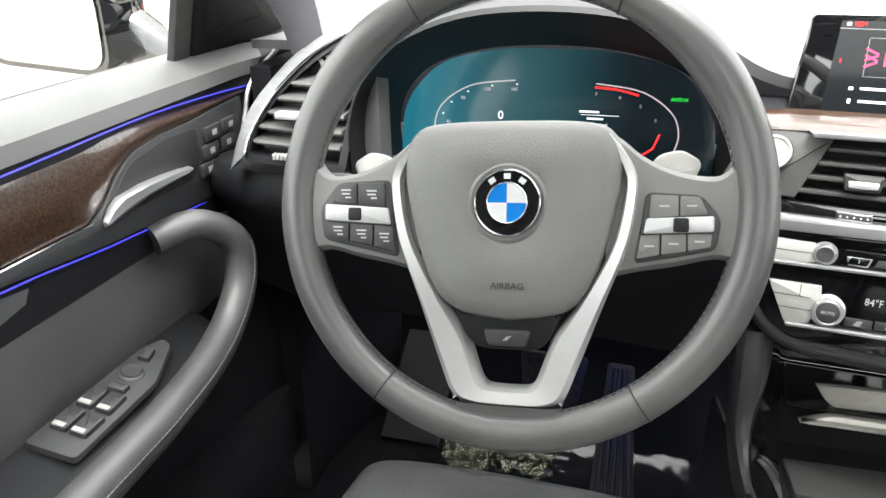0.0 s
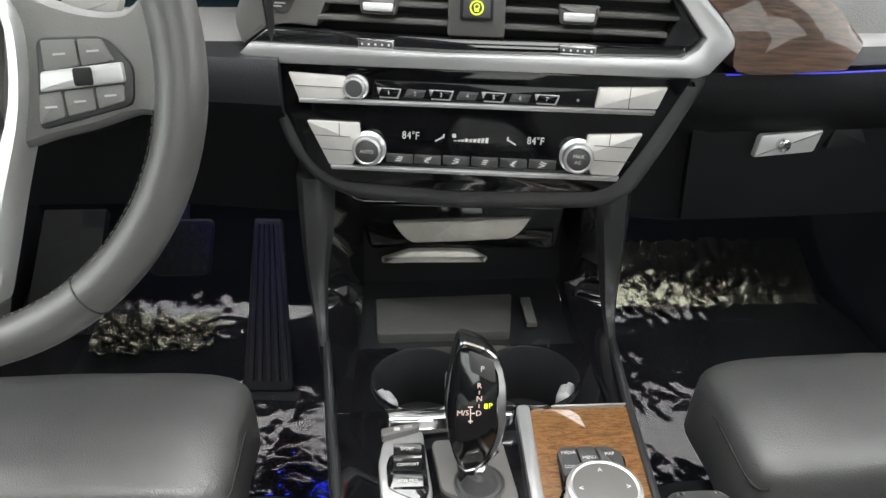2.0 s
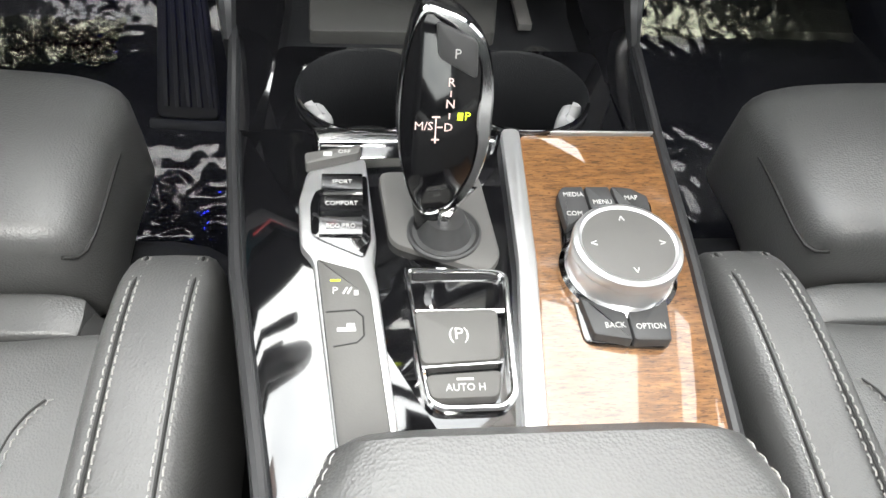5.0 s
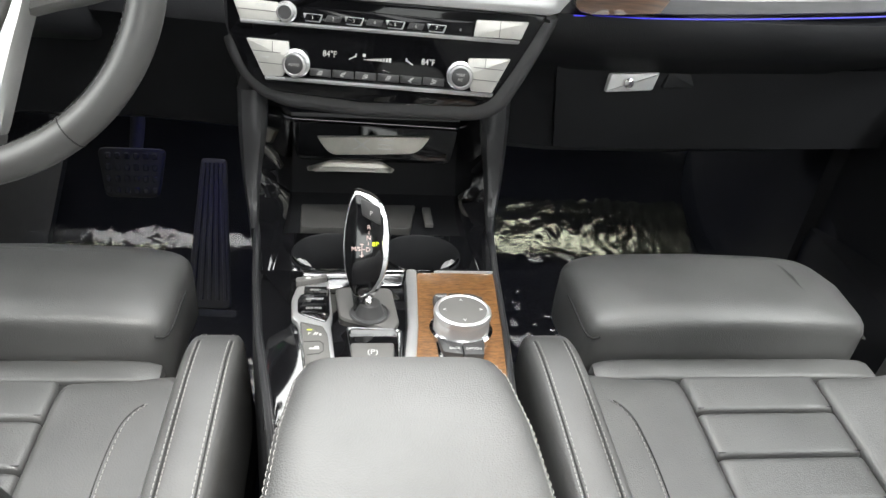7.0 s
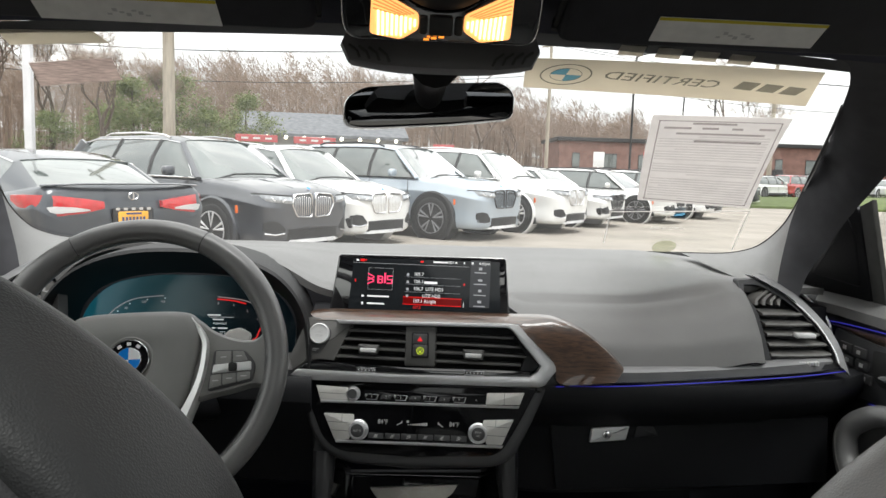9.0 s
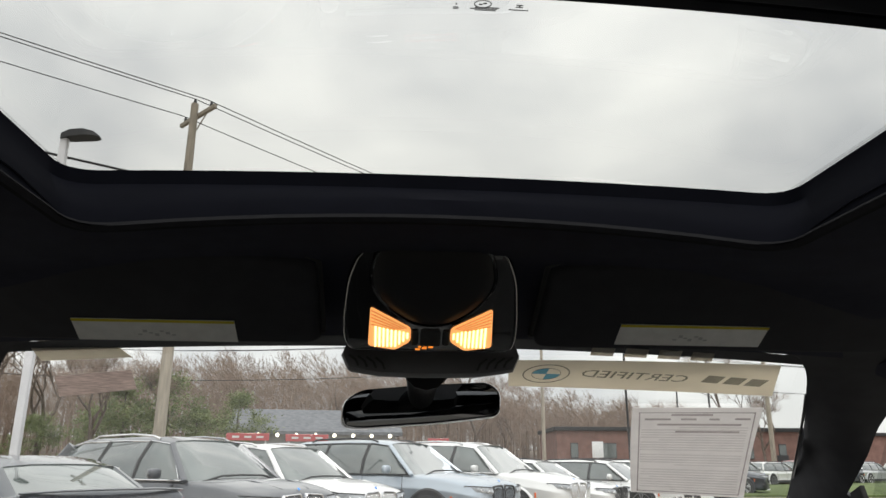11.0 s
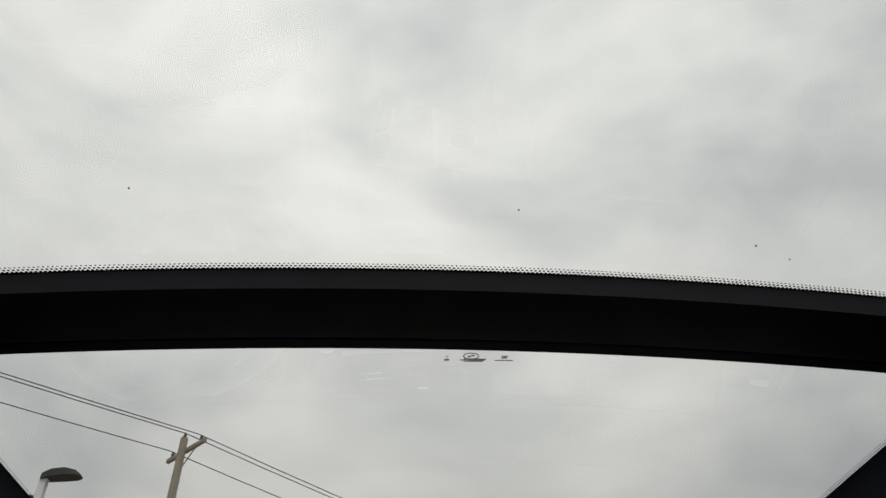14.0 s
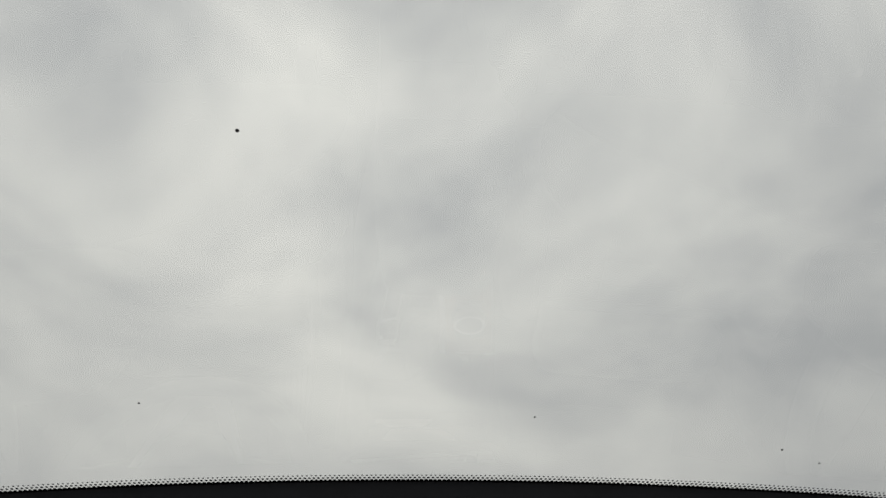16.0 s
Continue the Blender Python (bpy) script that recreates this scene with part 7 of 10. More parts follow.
    loft(bm, [[(-0.8005, y, z0), (-0.795 + b, y, z0 - 0.001), (-0.789 + b, y, (z0 * 2 + z1) / 3), (-0.790 + b, y, z1 - 0.002), (-0.796 + b, y, z1), (-0.8005, y, z1 - 0.002)] for y, z0, z1, b in ((-0.094, 1.0520, 1.0580, -0.004), (-0.084, 1.0540, 1.0700, 0.0), (-0.070, 1.0585, 1.0770, 0.004), (-0.030, 1.0640, 1.0780, 0.006), (0.010, 1.0640, 1.0755, 0.006), (0.045, 1.0620, 1.0710, 0.003), (0.064, 1.0610, 1.0660, -0.004))])
    part("door_handle", bm, SATIN, d, "satin chrome door handle", m=M)
    for i in range(6):
        yy, zz = 0.104 + 0.040 * (i % 2), 1.050 + 0.021 * (i // 2)
        bm = bmesh.new()
        box(bm, (-0.799, yy + 0.010 * (i // 2), zz), (0.006, 0.034, 0.017), 0.002)
        kk = part("memory_key", bm, DARK_KEY, d, m=M)
        bm = bmesh.new()
        box(bm, (-0.7957, yy + 0.010 * (i // 2), zz), (0.0005, 0.010, 0.007))
        part("key_symbol", bm, DIM_MARK, kk, flat=True, m=M)
    # pull grip and armrest
    bm = bmesh.new()
    gp = spline([(-0.800, -0.025, 1.006), (-0.772, 0.022, 1.010), (-0.748, 0.060, 0.974), (-0.744, 0.052, 0.924), (-0.742, 0.006, 0.884), (-0.736, -0.063, 0.867), (-0.731, -0.14, 0.863), (-0.729, -0.20, 0.863), (-0.728, -0.40, 0.866), (-0.730, -0.68, 0.868)], 40)
    tube(bm, gp, [0.0172 + 0.0045 * min(1, i / 22) for i in range(40)], 16, flat=(1.0, 1.0))
    part("pull_grip", bm, LEATHER, d, m=M)
    part("stitching", stitches([p + Vector((0.0165 + 0.0045 * min(1, i / 22), 0, 0.006)) for i, p in enumerate(gp) if i > 8], lift=(0.0008, 0, 0.0008)), THREAD, d, "light stitching", m=M)
    bm = bmesh.new()
    loft(bm, [[(-0.82, y, 0.78), (-0.740 + d, y, 0.80), (-0.730 + d, y, z - 0.03), (-0.735 + d, y, z - 0.004), (-0.800, y, z + 0.012), (-0.82, y, z + 0.014)] for y, z, d in ((0.03, 0.87, -0.04), (-0.06, 0.876, -0.012), (-0.2, 0.880, 0.0), (-0.45, 0.884, 0.0), (-0.70, 0.884, 0.0))])
    part("armrest_body", bm, SOFT_DARK, d, m=M)
    bm = bmesh.new()
    SW = fr((-0.7760, -0.152, 0.8930), (0, 1, 0), (-1, 0, 0.16)) @ Matrix.Diagonal((0.80, 0.92, 1, 1))
    slab(bm, rounded([(-0.125, -0.030), (0.030, -0.030), (0.110, -0.004), (0.118, 0.012), (0.085, 0.024), (-0.125, 0.030)], 0.008), -0.004, 0.004, 0.002)
    sp = part("switch_panel", bm, DARK_KEY, d, m=M @ SW)
    if s < 0:
        for nm, pts in (("window_switch", [(-0.095, -0.022), (-0.058, -0.022), (-0.058, -0.001), (-0.095, -0.001)]), ("window_switch", [(-0.095, 0.002), (-0.058, 0.002), (-0.058, 0.022), (-0.095, 0.022)]), ("window_switch", [(-0.050, -0.021), (-0.014, -0.020), (-0.014, 0.000), (-0.050, -0.001)]), ("window_switch", [(-0.050, 0.002), (-0.014, 0.003), (-0.014, 0.022), (-0.050, 0.022)]), ("mirror_switch", [(0.060, -0.002), (0.085, 0.003), (0.085, 0.016), (0.060, 0.014)]), ("lock_switch", [(-0.010, -0.012), (0.006, -0.012), (0.006, 0.010), (-0.010, 0.010)])):
            bm = bmesh.new()
            slab(bm, rounded(pts, 0.003), 0.002, 0.010, 0.003)
            ks = part(nm, bm, DARK_KEY, sp, m=M @ SW)
            if nm == "window_switch":
                bm = bmesh.new()
                slab(bm, rounded([(pts[0][0] + 0.001, pts[0][1] + 0.003), (pts[0][0] + 0.008, pts[0][1] + 0.003), (pts[0][0] + 0.008, pts[3][1] - 0.003), (pts[0][0] + 0.001, pts[3][1] - 0.003)], 0.001), 0.008, 0.0112, 0.001)
                part("switch_edge", bm, GREY_KEY, ks, "silver switch edge", m=M @ SW)
        bm = bmesh.new()
        lathe(bm, [(0.0135, 0.003), (0.0135, 0.009), (0.0115, 0.011), (0.0, 0.0105)], 28, m=SW @ Matrix.Translation((0.030, 0.002, 0)))
        md = part("mirror_dial", bm, DARK_KEY, sp, "round mirror dial", m=M)
        bm = bmesh.new()
        band(bm, circle(0.0142, 28), circle(0.0130, 28), 0.003, 0.0075, 0.0005)
        part("dial_ring", bm, SATIN, md, "silver ring", m=M @ SW @ Matrix.Translation((0.030, 0.002, 0)))
    # seam across the lower leather panel
    for off in (0.0, 0.006):
        bm = bmesh.new()
        tube(bm, spline([(-0.8150, 0.05, 0.922 + off), (-0.8160, -0.09, 0.958 + off), (-0.8145, -0.17, 0.973 + off), (-0.8130, -0.24, 0.982 + off), (-0.8130, -0.5, 0.992 + off), (-0.8130, -0.7, 0.995 + off)], 20), 0.0011, 5)
        part("seam", bm, THREAD if off else DARK_MARK, d, m=M)
    # speaker and map pocket
    bm = bmesh.new()
    loft(bm, [[(-0.82, y, 0.48), (-0.80 + 0.07 * q, y, 0.52), (-0.80 + 0.085 * q, y, 0.66 - 0.05 * (1 - q)), (-0.80 + 0.065 * q, y, 0.69 - 0.06 * (1 - q)), (-0.82, y, 0.70 - 0.06 * (1 - q))] for y, q in ((0.30, 0.0), (0.24, 0.12), (0.14, 0.45), (0.02, 0.85), (-0.10, 1.0), (-0.3, 1.0), (-0.68, 1.0))])
    part("map_pocket", bm, SOFT_DARK, d, m=M)
    bm = bmesh.new()
    lathe(bm, [(0.085, 0.0), (0.085, 0.008), (0.078, 0.010), (0.0, 0.012)], 36, m=Matrix(((0, 0, 1, -0.808), (1, 0, 0, 0.24), (0, 1, 0, 0.62), (0, 0, 0, 1))))
    part("speaker", bm, SOFT_DARK, d, m=M)
    # mirror corner, window frame and glass
    bm = bmesh.new()
    slab(bm, rounded([(0.42, 1.150), (0.165, 1.162), (0.155, 1.20), (0.115, 1.350), (0.14, 1.356), (0.19, 1.340), (0.42, 1.19)], [0.005, 0.01, 0.01, 0.02, 0.01, 0.01, 0.005]), 0.0, 0.012, 0.005)
    part("mirror_corner", bm, SOFT_DARK, d, m=M @ Matrix(((0, 0.42, 1, -0.850 - 0.42 * 1.17), (1, 0, 0, 0), (0, 1, 0, 0), (0, 0, 0, 1))))
    CORNER = M @ Matrix(((0, 0.42, 1, -0.850 - 0.42 * 1.17), (1, 0, 0, 0), (0, 1, 0, 0), (0, 0, 0, 1)))
    bm = bmesh.new()
    slab(bm, rounded([(0.33, 1.205), (0.175, 1.200), (0.145, 1.300), (0.150, 1.335), (0.19, 1.318)], 0.014), 0.010, 0.016, 0.004)
    part("tweeter_cover", bm, SOFT_DARK, d, m=CORNER)
    bm = bmesh.new()
    slab(bm, [(0.163, 1.160), (0.125, 1.168), (0.075, 1.365), (0.113, 1.352)], 0.0, 0.010, 0.003)
    part("window_guide", bm, mat("guide_rubber", (0.06, 0.06, 0.058), rough=0.7, var=0.1, vscale=60, bump=0.3, bscale=500) if s < 0 else bpy.data.materials["guide_rubber"], d, "ribbed grey window guide", m=CORNER)
    bm = bmesh.new()
    grid(bm, lambda u, v: (-0.868 + 0.175 * v + 0.01 * math.sin(math.pi * v), 0.30 - 1.02 * u - 0.50 * v * (1 - u), 1.165 + 0.40 * v), 8, 8)
    part("window_pane", bm, SIDE_GLASS, d, m=M)
    return d


door(-1)
door(1)

# outside mirrors
for s in (-1, 1):
    om = thing("door_mirror", label="dark outside mirror with silver glass", category="mirror", group="door mirrors")
    M = Matrix.Diagonal((-s, 1, 1, 1))
    bm = bmesh.new()
    rings = []
    for y, q in ((0.36, 0.45), (0.355, 0.7), (0.33, 0.9), (0.28, 1.0), (0.235, 1.0), (0.225, 0.97)):
        rings.append([(-1.115 + x * q, y, 1.212 + z * q) for x, z in rounded([(-0.115, -0.070), (0.105, -0.085), (0.110, 0.055), (-0.10, 0.082)], 0.04, 5)])
    loft(bm, rings)
    part("housing", bm, GLOSS, om, m=M)
    bm = bmesh.new()
    slab(bm, rounded([(-0.103, -0.060), (0.095, -0.074), (0.100, 0.047), (-0.09, 0.072)], 0.035, 5), 0, 0.003, 0.001)
    part("mirror_glass", bm, mat("outside_mirror", (0.80, 0.82, 0.82), rough=0.01, metal=1.0) if s < 0 else bpy.data.materials["outside_mirror"], om, "silver mirror glass", m=M @ Matrix(((1, 0, 0, -1.115), (0, 0, -1, 0.224), (0, 1, 0, 1.212), (0, 0, 0, 1))))
    bm = bmesh.new()
    tube(bm, [(-1.02, 0.30, 1.172), (-0.97, 0.295, 1.150), (-0.905, 0.29, 1.130)], [0.040, 0.032, 0.030], 12, flat=(0.8, 1.2))
    part("arm", bm, GLOSS, om, m=M)

# ---- seats ----


def puff(bm, c, s, e1=0.35, e2=0.35, nu=20, nv=14, fn=None):
    """A cushion: a rounded box with soft edges."""
    P = lambda v, e: math.copysign(abs(v) ** e, v)
    rings = []
    for i in range(1, nv):
        b = -math.pi / 2 + math.pi * i / nv
        row = []
        for j in range(nu * 2):
            a = math.pi * j / nu
            p = Vector((c[0] + s[0] * P(math.cos(b), e1) * P(math.cos(a), e2), c[1] + s[1] * P(math.cos(b), e1) * P(math.sin(a), e2), c[2] + s[2] * P(math.sin(b), e1)))
            row.append(tuple(fn(p)) if fn else tuple(p))
        rings.append(row)
    loft(bm, rings)


# darker copy of the black leather: shade on the driver's backrest put into colour
SHADED_BACK_LEATHER = mat("shaded_backrest_leather", (0.023, 0.024, 0.025), rough=0.45, spec=0.25, var=0.12, vscale=12, bump=0.25, bscale=700, kind="voronoi", rvar=0.05)


def seat(s):
    """A front seat; modelled for the passenger, inner side at small x."""
    M = Matrix.Diagonal((s, 1, 1, 1)) @ Matrix.Translation((0.0 if s > 0 else -0.042, 0, 0))
    st = thing("front_seat", label="black leather front seat with light grey stitching", category="car seat", group="front seats")
    X = 0.424
    # thigh support
    bm = bmesh.new()
    puff(bm, (X - 0.003, -0.119, 0.727), (0.173, 0.084, 0.060), 0.30, 0.24, 28, 18, fn=lambda p: p + Vector((0.0, 0, 0.010 * (1 - ((p.x - X) / 0.19) ** 2) - 0.30 * max(0, p.y + 0.11))))
    part("thigh_support", bm, LEATHER, st, m=M)
    for q in (-1, 1):
        bm = bmesh.new()
        tube(bm, spline([(X - 0.003 + q * 0.160, -0.199, 0.766), (X - 0.003 + q * 0.170, -0.186, 0.758), (X - 0.003 + q * 0.1725, -0.12, 0.754), (X - 0.003 + q * 0.165, -0.070, 0.736), (X - 0.003 + q * 0.150, -0.050, 0.712)], 14), 0.0014, 6)
        part("piping", bm, DARK_MARK, st, m=M)
    # gap panel and base; the core's black paints the shade between the pads
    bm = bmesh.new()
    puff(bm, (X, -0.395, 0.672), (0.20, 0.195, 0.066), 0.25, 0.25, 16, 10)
    part("gap_shade_core", bm, DARK_MARK, st, m=M)
    bm = bmesh.new()
    puff(bm, (X, -0.2215, 0.716), (0.172, 0.0165, 0.026), 0.3, 0.2, 16, 10)
    part("front_strip", bm, LEATHER, st, m=M)
    # inner cushion: rows of pads between seams
    ys = [-0.2405, -0.292, -0.349, -0.403, -0.460, -0.520, -0.580]
    for a, b in zip(ys, ys[1:]):
        bm = bmesh.new()
        puff(bm, (X, (a + b) / 2, 0.720 - 0.010 * (-a - 0.22) / 0.3), (0.0785, abs(a - b) / 2 - 0.0002, 0.030), 0.20, 0.10, 16, 12)
        part("cushion_pad", bm, LEATHER, st, m=M)
        bm = bmesh.new()
        tube(bm, [(X - 0.076, b + 0.0045, 0.7482 - 0.010 * (-a - 0.22) / 0.3), (X + 0.076, b + 0.0045, 0.7482 - 0.010 * (-a - 0.22) / 0.3)], 0.0006, 5)
        part("seam", bm, DARK_MARK, st, m=M)
    for q in (-1, 1):
        bm = bmesh.new()
        puff(bm, (X + q * 0.139, -0.410, 0.720), (0.0600, 0.1695, 0.030), 0.22, 0.14, 14, 12, fn=lambda p: p + Vector((0, 0, 0.16 * max(0, abs(p.x - X) - 0.13) - 0.012 * max(0, -p.y - 0.25))))
        part("side_pad", bm, LEATHER, st, m=M)
        pts = spline([(X + q * 0.174, -0.284, 0.7572), (X + q * 0.164, -0.294, 0.7560), (X + q * 0.156, -0.315, 0.7545), (X + q * 0.152, -0.365, 0.7530), (X + q * 0.153, -0.43, 0.7520), (X + q * 0.156, -0.55, 0.750)], 20)
        part("stitching", stitches(pts), THREAD, st, "light grey stitching", m=M)
        bm = bmesh.new()
        tube(bm, [p + Vector((-q * 0.004, 0, -0.0006)) for p in pts], 0.0008, 5)
        part("seam", bm, DARK_MARK, st, m=M)
        # bolster
        bm = bmesh.new()
        top = lambda y: -0.010 * max(0, (y + 0.385) / 0.2) ** 3 - 0.006 * max(0, (y + 0.385) / 0.2)
        puff(bm, (X + q * 0.229, -0.395, 0.715), (0.0310, 0.205, 0.088), 0.36, 0.30, 20, 18, fn=lambda p: p + Vector((0, 0, top(p.y))))
        part("bolster", bm, LEATHER, st, m=M)
        for off, dark in ((-0.0200, False), (-0.0150, False), (0.0120, False), (0.0165, False), (-0.0175, True), (0.0142, True)):
            pts = []
            for t in range(14):
                y = -0.205 - 0.36 * t / 13
                e1, e2 = 0.36, 0.30
                rr = (abs(off / 0.031) ** (2 / e2) + min(0.999, abs(y + 0.395) / 0.205) ** (2 / e2)) ** (e2 / 2)
                cb = min(0.9999, rr) ** (1 / e1)
                pts.append((X + q * 0.229 - q * off, y, 0.715 + 0.088 * (1 - cb * cb) ** (e1 / 2) + top(y)))
            if dark:
                bm = bmesh.new()
                tube(bm, pts, 0.0010, 5)
                part("seam", bm, DARK_MARK, st, m=M)
            else:
                part("stitching", stitches(pts, r=0.00050, lift=(0, 0, 0.0006)), THREAD, st, "light grey double stitching", m=M)
    bm = bmesh.new()
    puff(bm, (X, -0.36, 0.585), (0.255, 0.255, 0.085), 0.2, 0.2, 12, 8)
    part("seat_base", bm, SOFT_DARK, st, m=M)
    for q in (-1, 1):
        bm = bmesh.new()
        box(bm, (X + q * 0.17, -0.38, 0.462), (0.04, 0.56, 0.08), 0.008)
        part("seat_rail", bm, RUBBER, st, m=M)
    # backrest, leaning
    BR = M @ (fr((X - 0.010, -0.610, 0.796), (1, 0, 0), (0, -0.245, 0.970)) if s < 0 else fr((X + 0.006, -0.620, 0.780), (1, 0, 0), (0, -0.262, 0.965)))
    def back(hw, depth, zoff, y0, y1, e=0.34):
        bm = bmesh.new()
        rings = []
        n = 34
        for i in range(n + 1):
            t = 1 - (1 - i / n) ** 1.7
            y = y0 + (y1 - y0) * t
            top = 1 - max(0, (t - 0.60) / 0.40) ** 2.2
            bot = 1 - 0.4 * max(0, (0.06 - t) / 0.06) ** 2
            w = hw / 0.262 * float(np.interp(t, [0.0, 0.30, 0.50, 0.61, 0.67, 0.74, 0.81, 0.86, 0.905, 0.943, 0.974, 0.99, 1.0], [0.240, 0.260, 0.258, 0.251, 0.245, 0.232, 0.207, 0.182, 0.156, 0.128, 0.096, 0.070, 0.040])) * bot
            dd = depth * (0.42 + 0.58 * math.sqrt(max(0.0, top))) * bot
            row = []
            for j in range(36):
                a = 2 * math.pi * j / 36
                ca, sa = math.cos(a), math.sin(a)
                px = math.copysign(abs(ca) ** e, ca) * w
                pz = math.copysign(abs(sa) ** 0.5, sa) * dd
                if pz > 0:
                    pz += 0.045 * max(0, (abs(px) / max(w, 1e-6) - 0.55) / 0.45) ** 1.4 * min(1, 4 * t) * max(0.0, top)
                row.append((px, y, zoff + pz))
            rings.append(row)
        loft(bm, rings)
        return bm
    big = 1.0 if s > 0 else 1.03
    # passenger side keeps the plain leather, driver's side takes the shaded copy
    part("backrest", back(0.266 * big, 0.064, 0.0, -0.02, 0.566 * big), LEATHER if s > 0 else SHADED_BACK_LEATHER, st, m=BR)
    part("back_shell", back(0.252 * big, 0.058, 0.016, -0.03, 0.556 * big), mat("seat_back_leather", (0.022, 0.022, 0.024), rough=0.5, spec=0.25, var=0.12, vscale=12, bump=0.2, bscale=700, kind="voronoi") if s > 0 else bpy.data.materials["seat_back_leather"], st, m=BR)
    for q in (-1, 1):
        pts = [(q * (0.150 + 0.03 * math.sin(math.pi * t / 10)), 0.04 + 0.046 * t, -0.0625) for t in range(11)]
        part("stitching", stitches(pts, lift=(0, 0, -0.0015)), THREAD, st, "light grey stitching", m=BR)
    # headrest
    bm = bmesh.new()
    puff(bm, (0, 0.675, 0.012), (0.108, 0.080, 0.048), 0.5, 0.4, 18, 14)
    part("headrest", bm, LEATHER, st, m=BR)
    for q in (-1, 1):
        bm = bmesh.new()
        tube(bm, [(q * 0.055, 0.53, -0.005), (q * 0.055, 0.66, 0.0)], 0.006, 10)
        part("headrest_post", bm, CHROME, st, m=BR)
    return st


seat(1)
seat(-1)

# ---- footwells ----
ped = thing("accelerator_pedal", label="tall ribbed black accelerator pedal", category="pedal")
PM = fr((-0.268, 0.335, 0.545), (0.995, -0.06, 0), (-0.03, 0.72, 0.69))
plate("pad", rounded([(-0.042, -0.150), (0.036, -0.150), (0.024, 0.125), (-0.020, 0.125)], [0.012, 0.012, 0.006, 0.006]), -0.012, 0.0, RUBBER, ped, 0.004, m=PM)
for i in range(5):
    bm = bmesh.new()
    f0 = -0.030 + 0.0140 * i
    loft(bm, [[(f0 * q - 0.0035 + 0.002, y, 0), (f0 * q + 0.0035 + 0.002, y, 0), (f0 * q + 0.002 + 0.0022, y, 0.004), (f0 * q + 0.002 - 0.0022, y, 0.004)] for y, q in ((-0.135, 1.0), (0.115, 0.52))])
    part("rib", bm, RUBBER, ped, m=PM)
bm = bmesh.new()
box(bm, (0, 0, 0), (0.10, 0.02, 0.025), 0.006, m=PM @ Matrix.Translation((-0.003, -0.160, -0.012)))
part("hinge", bm, RUBBER, ped)
bp = thing("brake_pedal", label="wide black rubber brake pedal", category="pedal")
BM_ = fr((-0.372, 0.290, 0.675), (1, 0, 0), (0, 0.45, 0.89))
plate("pad", rounded([(-0.042, -0.040), (0.040, -0.040), (0.052, 0.040), (-0.054, 0.040)], 0.012), -0.010, 0.004, RUBBER, bp, 0.004, m=BM_)
for i in range(6):
    for j in range(4):
        bm = bmesh.new()
        box(bm, (-0.036 + 0.0145 * i, -0.028 + 0.0185 * j, 0.005), (0.009, 0.011, 0.004), 0.002, 1)
        part("stud", bm, RUBBER, bp, m=BM_)
bm = bmesh.new()
tube(bm, [(-0.372, 0.305, 0.675), (-0.372, 0.36, 0.73), (-0.372, 0.42, 0.88)], [0.010, 0.012, 0.012], 10)
part("pedal_arm", bm, RUBBER, bp)
bm = bmesh.new()
grid(bm, lambda u, v: (-0.70 + 0.11 * u, 0.38 + 0.20 * v, 0.43 + 0.12 * v), 3, 5, 0.02)
fr_ = thing("foot_rest", label="dark rubber foot rest beside the brake pedal", category="foot rest")
part("rest_pad", bm, RUBBER, fr_)


# window reflections on the film put in as a stronger, olive-tinted gloss
SHEEN_FILM = thin_glass("olive_sheen_film", (0.70, 0.72, 0.62), gloss=0.5, rough=0.20, base=0.16)
next(k for k in SHEEN_FILM.node_tree.nodes if k.type == "BSDF_GLOSSY").inputs["Color"].default_value = (0.56, 0.57, 0.44, 1)


def crinkle(x, y, z0, amp, seed):
    p = Vector((x * 34 + y * 9 + seed, y * 26 - x * 6, seed * 1.7))
    q = Vector((x * 95 + seed, y * 70, seed))
    r = Vector((x * 230 - y * 60 + seed, y * 190 + x * 40, seed))
    return z0 + amp * (abs(noise.noise(p)) * 1.6 + 0.45 * abs(noise.noise(q)) + 0.5 * noise.noise(p * 0.35) + 0.30 * abs(noise.noise(r)))


